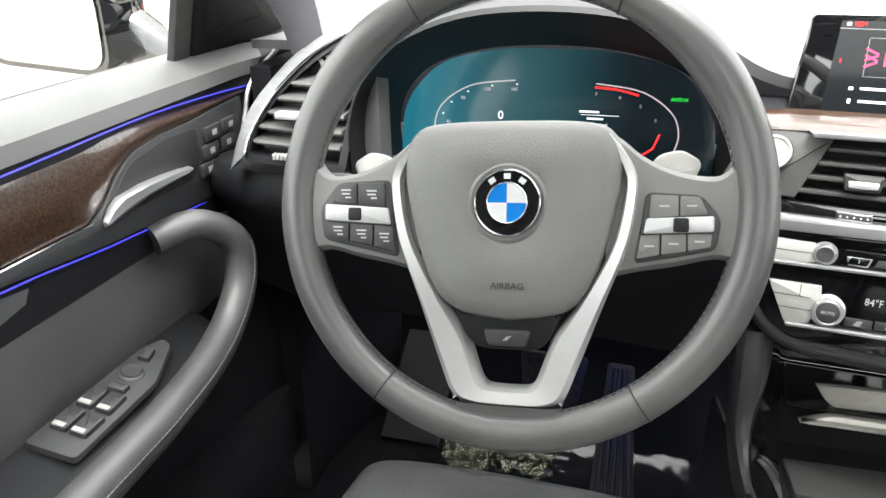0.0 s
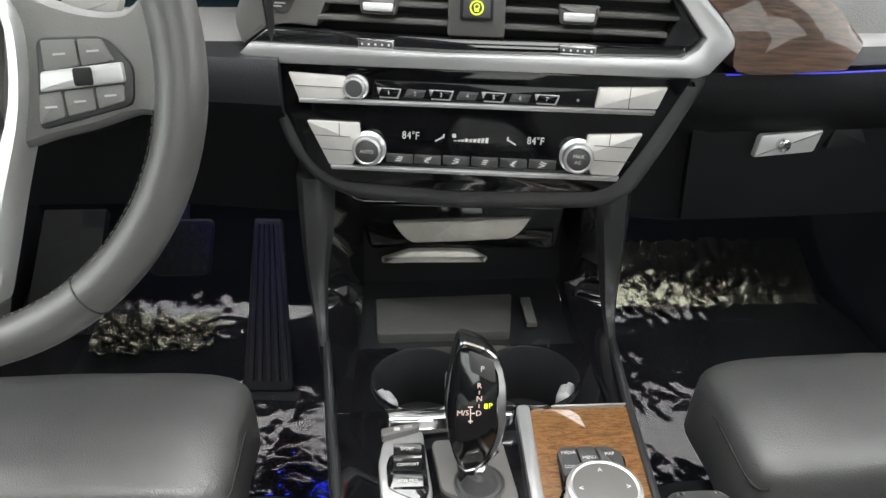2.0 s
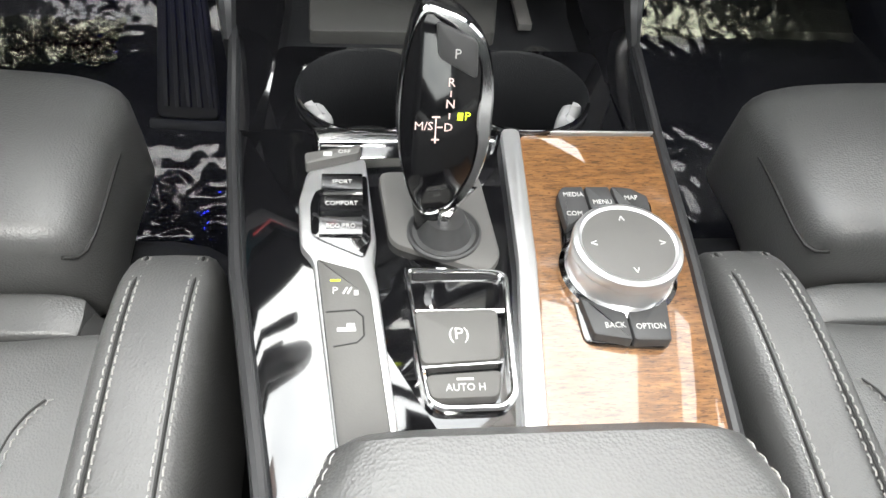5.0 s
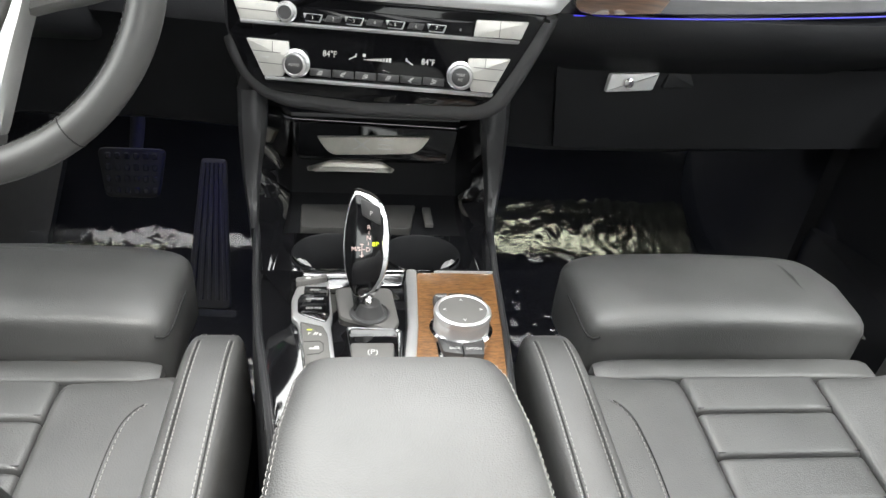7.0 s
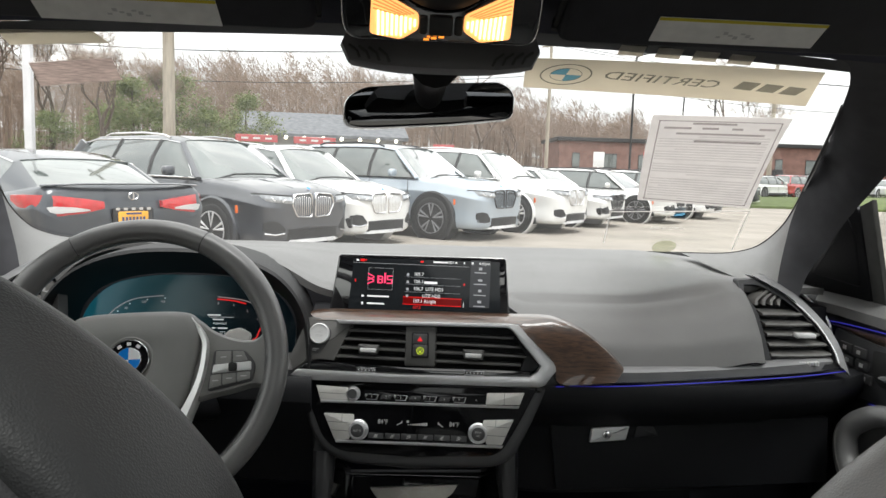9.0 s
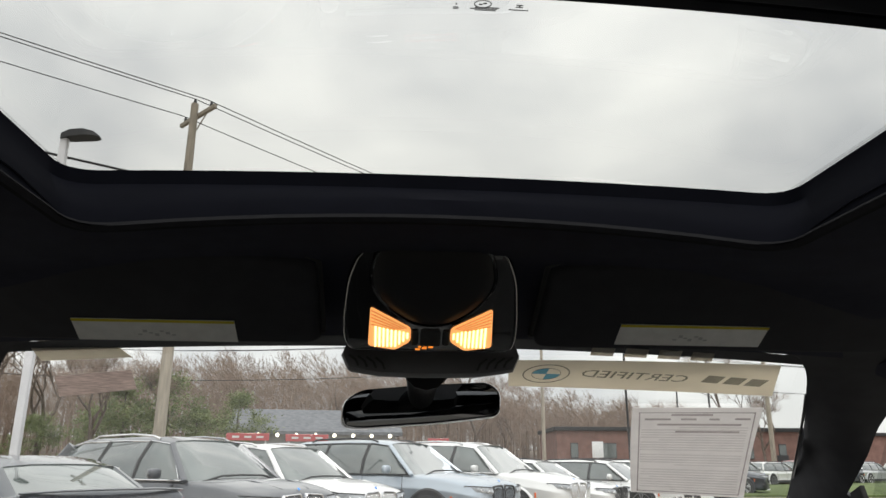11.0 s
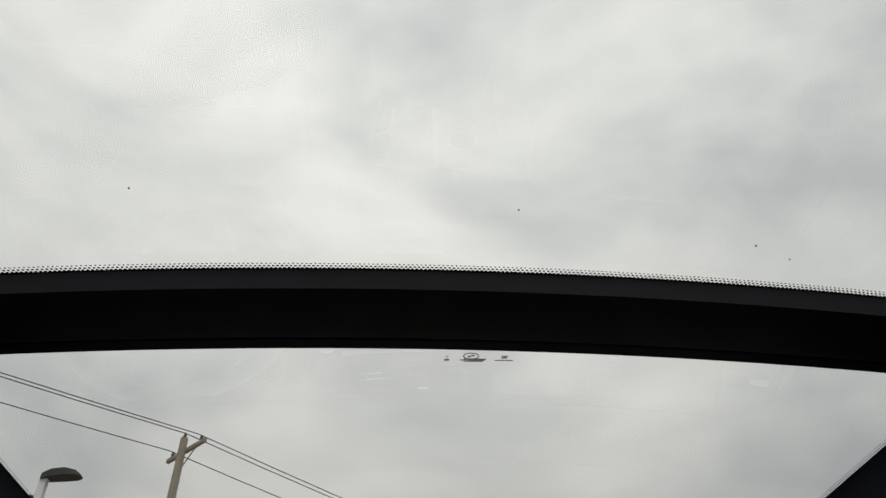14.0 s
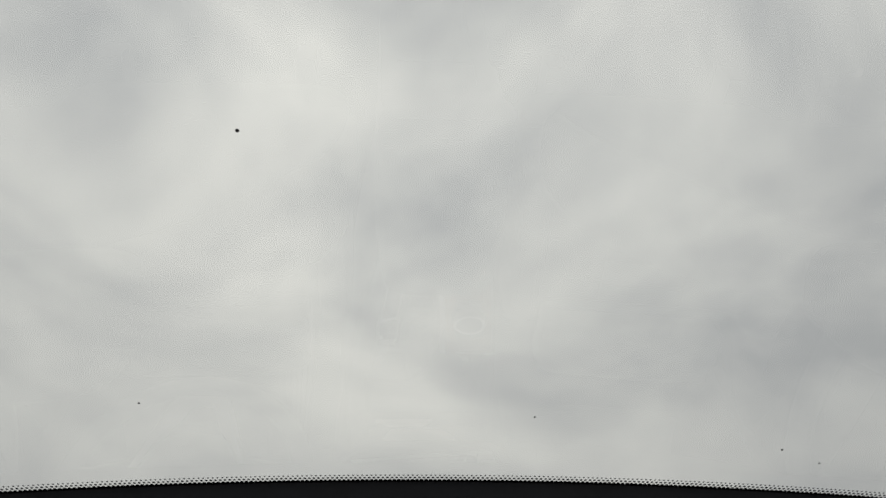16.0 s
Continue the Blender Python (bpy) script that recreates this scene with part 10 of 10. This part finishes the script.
blk = place(suv(4.70, 1.88, 1.60, "black", RIM, "dark parked car in the rear row", grille="black", wheel_r=0.35), 15.0, 33.0, -120)
place(suv(4.80, 1.84, 1.445, "black", RIM, "black parked sedan seen from behind", sedan=True, wheel_r=0.34), -4.33, 7.92, 48)
# far row across the road
place(suv(4.6, 1.85, 1.55, "red", RIM, "small red parked car far off", grille="black", wheel_r=0.34), 27.5, 47.0, -60)
for i, (x, y) in enumerate(((21.5, 44.0), (24.5, 45.5), (30.5, 48.5), (34.0, 50.5), (38.0, 51.5))):
    copy_thing((dk, wlow, blk, dk, wlow)[i], Matrix.Translation((x, y, 0)) @ Matrix.Rotation(radians(-60), 4, "Z"))
for i, (x, y) in enumerate(((16.0, 17.0), (17.5, 20.5))):
    copy_thing((dk, blk)[i], Matrix.Translation((x, y, 0)) @ Matrix.Rotation(radians(150), 4, "Z"))

# poles and wires
POLE = mat("weathered_pole", (0.30, 0.265, 0.215), rough=0.9, var=0.2, vscale=3, stretch=(4, 4, 0.6), bump=0.3, bscale=40)
WIRE = mat("black_wire", (0.02, 0.02, 0.02), rough=0.7)


def utility_pole(x, y, h, a):
    p = thing("utility_pole", m=Matrix.Translation((x, y, 0)), label="weathered wooden utility pole with a crossarm", category="utility pole", group="utility poles")
    bm = bmesh.new()
    tube(bm, [(0, 0, 0), (0, 0, h * 0.5), (0, 0, h)], [0.17, 0.145, 0.11], 12)
    part("post", bm, POLE, p)
    R = Matrix.Rotation(a, 4, "Z")
    bm = bmesh.new()
    box(bm, (0, 0.13, h - 0.35), (2.0, 0.10, 0.12), 0.01, m=R)
    part("crossarm", bm, POLE, p)
    for q in (-0.75, 0.0, 0.75):
        bm = bmesh.new()
        lathe(bm, [(0.02, 0), (0.05, 0.03), (0.05, 0.09), (0.03, 0.12), (0.045, 0.15), (0.0, 0.17)], 10, m=R @ Matrix.Translation((q, 0.13 if q else 0, h - 0.29 if q else h)))
        part("insulator", bm, CLAD, p)
    for q in (-1, 1):
        bm = bmesh.new()
        tube(bm, [R @ Vector((q * 0.6, 0.13, h - 0.36)), R @ Vector((0, 0.1, h - 0.85))], 0.02, 6)
        part("brace", bm, POLE, p)
    return p


A0 = math.atan2(3.65, 4.0) - math.pi / 2
poles = ((-44.0, -15.5, 11.5), (-5.87, 19.1, 11.5), (26.0, 48.0, 11.5))
for x, y, h in poles:
    utility_pole(x, y, h, A0)
utility_pole(12.6, 58.0, 11.5, A0)


def wire_between(a, b, sag, r):
    w = thing("power_line", label="thin black power line between the poles", category="cable", group="power lines")
    bm = bmesh.new()
    a, b = Vector(a), Vector(b)
    tube(bm, [a.lerp(b, t) - Vector((0, 0, sag * 4 * t * (1 - t))) for t in [i / 16 for i in range(17)]], r, 5)
    part("wire", bm, WIRE, w)


for (x0, y0, h0), (x1, y1, h1) in zip(poles, poles[1:]):
    for q, dz, r in ((-0.75, -0.13, 0.014), (0.75, -0.13, 0.014), (0, 0.16, 0.014), (0.15, -2.6, 0.035)):
        ox, oy = q * math.cos(A0), q * math.sin(A0)
        wire_between((x0 + ox, y0 + oy, h0 + dz), (x1 + ox, y1 + oy, h1 + dz), 0.8, r)
for q, dz in ((-0.75, -0.13), (0.75, -0.13), (0.15, -2.6)):
    wire_between((12.6 + q, 58.0, 11.5 + dz), (60.0 + q, 70.0, 11.0 + dz), 1.2, 0.025)
    wire_between((12.6 + q, 58.0, 11.5 + dz), (-40.0 + q, 66.0, 11.5 + dz), 1.2, 0.025)
lp = thing("lamp_post", m=Matrix.Translation((-6.27, 12.3, 0)), label="white square lamp post at the lot's edge", category="lamp post")
bm = bmesh.new()
box(bm, (0, 0, 3.65), (0.13, 0.13, 7.3), 0.01)
part("post", bm, mat("post_white", (0.66, 0.66, 0.68), rough=0.5, var=0.06, vscale=4), lp)
bm = bmesh.new()
loft(bm, [[(x, -w, z0), (x, w, z0), (x, w * 0.9, z1), (x, -w * 0.9, z1)] for x, w, z0, z1 in ((-0.06, 0.08, 7.24, 7.36), (0.10, 0.14, 7.27, 7.42), (0.35, 0.17, 7.30, 7.44), (0.55, 0.15, 7.31, 7.40), (0.64, 0.08, 7.31, 7.34))])
part("lamp_head", bm, CLAD, lp)
bm = bmesh.new()
lathe(bm, [(0.3, 0), (0.3, 0.25), (0.1, 0.30)], 16)
part("footing", bm, ASPHALT, lp)
for x, y in ((14.2, 42.0), (21.0, 46.0), (24.5, 60.0)):
    sl = thing("street_lamp", m=Matrix.Translation((x, y, 0)), label="slim grey street lamp with a curved arm", category="street lamp", group="street lamps")
    bm = bmesh.new()
    tube(bm, spline([(0, 0, 0), (0, 0, 4), (0, 0, 7.6), (0.3, 0, 8.2), (1.2, 0, 8.4)], 16), 0.07, 8)
    part("post", bm, CLAD, sl)
    bm = bmesh.new()
    box(bm, (1.45, 0, 8.36), (0.7, 0.25, 0.12), 0.04)
    part("lamp_head", bm, RIM_DARK, sl)

# buildings
BRICK = mat("red_brick_wall", (0.17, 0.095, 0.078), rough=0.9, var=0.2, vscale=1.5, bump=0.3, bscale=15)
GREYWALL = mat("grey_siding", (0.26, 0.26, 0.26), rough=0.8, var=0.1, vscale=1.2)
SLATE = mat("grey_shingle_roof", (0.12, 0.125, 0.135), rough=0.9, var=0.25, vscale=3.0, bump=0.3, bscale=8)


def building(name, x, y, deg, w, d, h, wall, label, pitch=0.0, nwin=6, storeys=1):
    b = thing(name, m=Matrix.Translation((x, y, 0)) @ Matrix.Rotation(radians(deg), 4, "Z"), label=label, category="building")
    bm = bmesh.new()
    box(bm, (0, 0, h / 2), (w, d, h), 0.03, 1)
    part("wall", bm, wall, b)
    bm = bmesh.new()
    if pitch > 0:
        loft(bm, [[(xx, -d / 2 - 0.4, h - 0.05), (xx, 0, h + pitch), (xx, d / 2 + 0.4, h - 0.05), (xx, d / 2 + 0.4, h - 0.25), (xx, -d / 2 - 0.4, h - 0.25)] for xx in (-w / 2 - 0.4, w / 2 + 0.4)])
    else:
        box(bm, (0, 0, h + 0.12), (w + 0.5, d + 0.5, 0.4), 0.05, 1)
    part("roof", bm, SLATE if pitch > 0 else CLAD, b)
    for k in range(storeys):
        for i in range(nwin):
            xx = -w / 2 + w * (i + 0.5) / nwin
            bm = bmesh.new()
            box(bm, (xx, -d / 2 - 0.02, h * (k + 0.55) / storeys), (w / nwin * (0.22 + 0.20 * ((i * 5) % 3) / 2), 0.10, h / storeys * 0.34), 0.02, 1)
            wd = part("window", bm, CLAD, b, "dark window frame")
            bm = bmesh.new()
            box(bm, (xx, -d / 2 - 0.06, h * (k + 0.55) / storeys), (w / nwin * (0.20 + 0.20 * ((i * 5) % 3) / 2), 0.05, h / storeys * 0.29))
            part("pane", bm, CAR_GLASS, wd)
    bm = bmesh.new()
    box(bm, (w * 0.22, -d / 2 - 0.05, 1.05), (1.1, 0.12, 2.1), 0.02)
    part("door", bm, CLAD, b)
    return b


gb = building("low_building", -4.9, 53.0, 6, 10.5, 9.0, 3.2, GREYWALL, "low grey building with a pitched shingle roof", pitch=1.6, nwin=6)
for i in range(9):
    bm = bmesh.new()
    bmesh.ops.create_icosphere(bm, subdivisions=1, radius=0.13, matrix=Matrix.Translation((-4.8 + 1.2 * i, -4.98, 2.9)))
    part("string_bulb", bm, mat("lit_bulb", (0.9, 0.85, 0.7), rough=0.4, emit=(1.0, 0.9, 0.7), power=2.0) if i == 0 else bpy.data.materials["lit_bulb"], gb, "small lit bulb")
building("brick_building", 33.0, 78.0, -4, 31.0, 12.0, 4.4, BRICK, "long red brick building with a flat roof", nwin=9)
building("brick_building", 66.0, 88.0, -8, 26.0, 12.0, 4.5, BRICK, "red brick building with a flat roof far off", nwin=5)

# red sale boards above the car row
for x, y, w, deg in ((-3.75, 20.0, 1.15, 12), (-2.2, 20.6, 1.2, 6), (1.75, 23.5, 0.7, 0)):
    sb = thing("sale_board", m=Matrix.Translation((x, y, 0)) @ Matrix.Rotation(radians(deg), 4, "Z"), label="red board on two thin posts behind the cars", category="sign", group="sale boards")
    bm = bmesh.new()
    box(bm, (0, 0, 1.99), (w, 0.04, 0.20), 0.01, 1)
    bd = part("board", bm, PAINTS["red"], sb)
    bm = bmesh.new()
    for i in range(3):
        box(bm, (-w * 0.28 + w * 0.28 * i, -0.024, 1.99), (w * 0.16, 0.006, 0.05))
    part("board_bars", bm, WHITE_MARK, bd, flat=True)
    for q in (-1, 1):
        bm = bmesh.new()
        tube(bm, [(q * w * 0.42, 0.02, 0), (q * w * 0.42, 0.02, 1.9)], 0.02, 6)
        part("post", bm, RIM, sb)
sg = thing("road_sign", m=Matrix.Translation((13.6, 37.0, 0)), label="small red and white road sign on a post", category="sign")
bm = bmesh.new()
tube(bm, [(0, 0, 0), (0, 0, 2.4)], 0.04, 8)
part("post", bm, RIM, sg)
bm = bmesh.new()
slab(bm, [(0.38 * math.cos(radians(22.5 + 45 * i)), 0.38 * math.sin(radians(22.5 + 45 * i))) for i in range(8)], 0, 0.02)
part("plate", bm, PAINTS["red"], sg, m=Matrix(((1, 0, 0, 0), (0, 0, -1, -0.04), (0, 1, 0, 2.3), (0, 0, 0, 1))))
wsn = thing("road_sign", m=Matrix.Translation((10.3, 35.0, 0)), label="small white sign on a thin post", category="sign")
bm = bmesh.new()
tube(bm, [(0, 0, 0), (0, 0, 2.3)], 0.03, 8)
part("post", bm, RIM, wsn)
bm = bmesh.new()
box(bm, (0, -0.05, 1.95), (0.55, 0.02, 0.75), 0.01)
part("plate", bm, PAINTS["white"], wsn)

# trees
BARK = mat("grey_brown_bark", (0.115, 0.088, 0.070), rough=0.95, var=0.3, vscale=5, bump=0.4, bscale=30)
TWIG = sheer(mat("bare_twigs", (0.235, 0.178, 0.140), rough=0.95, var=0.25, vscale=1.0), 0.2)
NEEDLE = sheer(mat("dull_green_needles", (0.175, 0.205, 0.090), rough=0.9, var=0.35, vscale=2.5), 0.35)


def limbs(bm, p, d, r, l, depth, rg, tips):
    q = p + d * l
    mid = p.lerp(q, 0.5) + Vector((rg.uniform(-1, 1), rg.uniform(-1, 1), rg.uniform(-0.3, 0.6))) * l * 0.06
    tube(bm, [p, mid, q], [r, r * 0.8, r * 0.62], 5 if depth > 2 else 4, cap=False)
    if depth == 0:
        tips.append((q, d))
        return
    for i in range(rg.choice((2, 3, 3))):
        a = Vector((rg.uniform(-1, 1), rg.uniform(-1, 1), rg.uniform(-0.1, 0.9)))
        nd = (d * 0.8 + a * 0.75).normalized()
        limbs(bm, q if i else mid.lerp(q, 0.6), nd, r * 0.55, l * rg.uniform(0.62, 0.82), depth - 1, rg, tips)


def twig_mesh(bm, tips, rg, n, size):
    for q, d in tips:
        for i in range(n):
            a = (d + Vector((rg.uniform(-1, 1), rg.uniform(-1, 1), rg.uniform(-0.6, 0.9)))).normalized()
            e = q + a * size * rg.uniform(0.4, 1.0)
            s = a.cross(Vector((rg.uniform(-1, 1), rg.uniform(-1, 1), 1))).normalized() * 0.012 * max(1.0, size)
            v = [bm.verts.new(q - s), bm.verts.new(q + s), bm.verts.new(e)]
            bm.faces.new(v)
            b = q.lerp(e, 0.5)
            for k in range(3):
                a2 = (a + Vector((rg.uniform(-1, 1), rg.uniform(-1, 1), rg.uniform(-1, 1))) * 0.9).normalized()
                v = [bm.verts.new(b - s * 0.7), bm.verts.new(b + s * 0.7), bm.verts.new(b + a2 * size * 0.55)]
                bm.faces.new(v)
                b = b.lerp(e, 0.4)


def bare_tree(seed, h):
    rg = random.Random(seed)
    t = thing("bare_tree", label="leafless grey-brown tree with fine twigs", category="tree", group="bare trees")
    bm, tips = bmesh.new(), []
    limbs(bm, Vector((0, 0, -0.2)), Vector((rg.uniform(-0.1, 0.1), rg.uniform(-0.1, 0.1), 1)).normalized(), h * 0.022, h * 0.30, 4, rg, tips)
    part("trunk", bm, BARK, t)
    bm = bmesh.new()
    twig_mesh(bm, tips, rg, 13, h * 0.10)
    part("crown", bm, TWIG, t, "bare twigs", flat=True)
    return t


def evergreen(seed, h, r):
    rg = random.Random(seed)
    t = thing("evergreen_tree", label="dull green conifer with ragged boughs", category="tree", group="evergreen trees")
    bm = bmesh.new()
    tube(bm, [(0, 0, -0.2), (0.05, 0, h * 0.5), (0, 0, h * 0.96)], [h * 0.022, h * 0.015, 0.02], 8)
    part("trunk", bm, BARK, t)
    bm = bmesh.new()
    for i in range(70):
        u = rg.random() ** 0.8
        a = rg.uniform(0, 2 * math.pi)
        q = r * 1.2 * math.sin(math.pi * (0.22 + 0.72 * u)) * rg.uniform(0.2, 1.0)
        c = Vector((q * math.cos(a), q * math.sin(a), h * (0.16 + 0.80 * u)))
        size = h * rg.uniform(0.07, 0.13)
        for k in range(90):
            o = Vector((rg.gauss(0, 0.55), rg.gauss(0, 0.55), rg.gauss(0, 0.30))) * size
            d = Vector((rg.uniform(-1, 1), rg.uniform(-1, 1), rg.uniform(-0.2, 0.9))).normalized() * h * 0.034
            s = d.cross(Vector((rg.uniform(-1, 1), rg.uniform(-1, 1), 1))).normalized() * h * 0.007
            bm.faces.new([bm.verts.new(c + o - s), bm.verts.new(c + o + s), bm.verts.new(c + o + d)])
    part("crown", bm, NEEDLE, t, "ragged green boughs", flat=True)
    return t


bt = [bare_tree(21 + i, h) for i, h in enumerate((9.0, 11.0, 8.0))]
spots = [(-16.5, 30.0, 1.0), (-20.5, 33.0, 1.1), (-24.0, 29.0, 1.0), (-14.0, 36.0, 0.9), (-28.0, 36.0, 1.2), (-11.5, 40.0, 0.9), (-19.0, 42.0, 1.15), (8.5, 70.0, 1.1), (12.0, 73.0, 1.0), (5.0, 68.0, 0.9), (30.5, 62.0, 1.0), (34.5, 66.0, 1.1), (-4.0, 66.0, 1.0)]
for i, (x, y, k) in enumerate(spots):
    m = Matrix.Translation((x, y, 0)) @ Matrix.Rotation(i * 1.7, 4, "Z") @ Matrix.Scale(k, 4)
    if i < 3:
        bt[i].matrix_world = m
    else:
        copy_thing(bt[i % 3], m)
ev = [evergreen(5, 5.4, 2.0), evergreen(9, 4.3, 1.9)]
espots = [(-13.5, 39.0, 1.0), (-10.2, 41.0, 0.95), (-11.8, 40.5, 1.1), (-15.8, 42.0, 1.0), (-8.4, 43.0, 0.95), (-18.5, 41.0, 0.9)]
for i, (x, y, k) in enumerate(espots):
    m = Matrix.Translation((x, y, 0)) @ Matrix.Rotation(i * 2.1, 4, "Z") @ Matrix.Scale(k, 4)
    if i < 2:
        ev[i].matrix_world = m
    else:
        copy_thing(ev[i % 2], m)
# wooded ridge far off
rg = random.Random(77)
bm = bmesh.new()
for i in range(700):
    x = rg.uniform(-110, 45)
    y = rg.uniform(92, 135)
    h = rg.uniform(12.0, 16.5) * (1.0 if x < 0 else max(0.55, 1.0 - 0.011 * x))
    gz = 0.05 * (y - 92) * (1.0 if x < 0 else max(0.0, 1 - x / 30))
    tube(bm, [(x, y, gz - 0.5), (x + rg.uniform(-0.3, 0.3), y, gz + h * 0.6)], [0.16, 0.07], 4, cap=False)
    for k in range(230):
        w = rg.uniform(0, 1) ** 0.7
        r = 2.6 * math.sin(math.pi * (0.12 + 0.80 * w)) * math.sqrt(rg.random())
        an = rg.uniform(0, 2 * math.pi)
        b = Vector((x + r * math.cos(an), y + r * math.sin(an), gz + h * (0.22 + 0.68 * w)))
        a = Vector((rg.uniform(-1, 1), rg.uniform(-0.5, 0.5), rg.uniform(-0.1, 1.3))).normalized()
        e = b + a * rg.uniform(0.7, 1.9)
        s = Vector((0.030, 0, 0.016))
        v = [bm.verts.new(b - s), bm.verts.new(b + s), bm.verts.new(e)]
        bm.faces.new(v)
tagged(part("far_woods", bm, TWIG, flat=True), "far ridge of bare brown woods", "woods", kind="stuff")
bm = bmesh.new()
grid(bm, lambda u, v: (-140 + 260 * u, 96 + 60 * v, (0.2 + 6.5 * v) * (1.0 if u < 0.55 else max(0.15, 1 - (u - 0.55) * 3.2)) * (0.85 + 0.3 * noise.noise(Vector((u * 9, v * 3, 0))))), 60, 10)
tagged(part("hill", bm, mat("leaf_litter", (0.10, 0.075, 0.055), rough=1.0, var=0.3, vscale=0.3)), "low brown wooded hillside far off", "hill", kind="structure")
# hedge along the lot
bm = bmesh.new()
rg = random.Random(3)
for i in range(2600):
    c = Vector((rg.uniform(-30, -8.5), 27.0 + rg.uniform(-0.5, 0.5) + 0.1, rg.uniform(0.1, 1.25)))
    d = Vector((rg.uniform(-1, 1), rg.uniform(-1, 1), rg.uniform(-0.2, 1))).normalized() * 0.28
    s = d.cross(Vector((rg.uniform(-1, 1), 1, 0.3))).normalized() * 0.07
    bm.faces.new([bm.verts.new(c - s), bm.verts.new(c + s), bm.verts.new(c + d)])
tagged(part("hedge", bm, NEEDLE, flat=True), "low dark green hedge at the lot's edge", "hedge", kind="stuff")
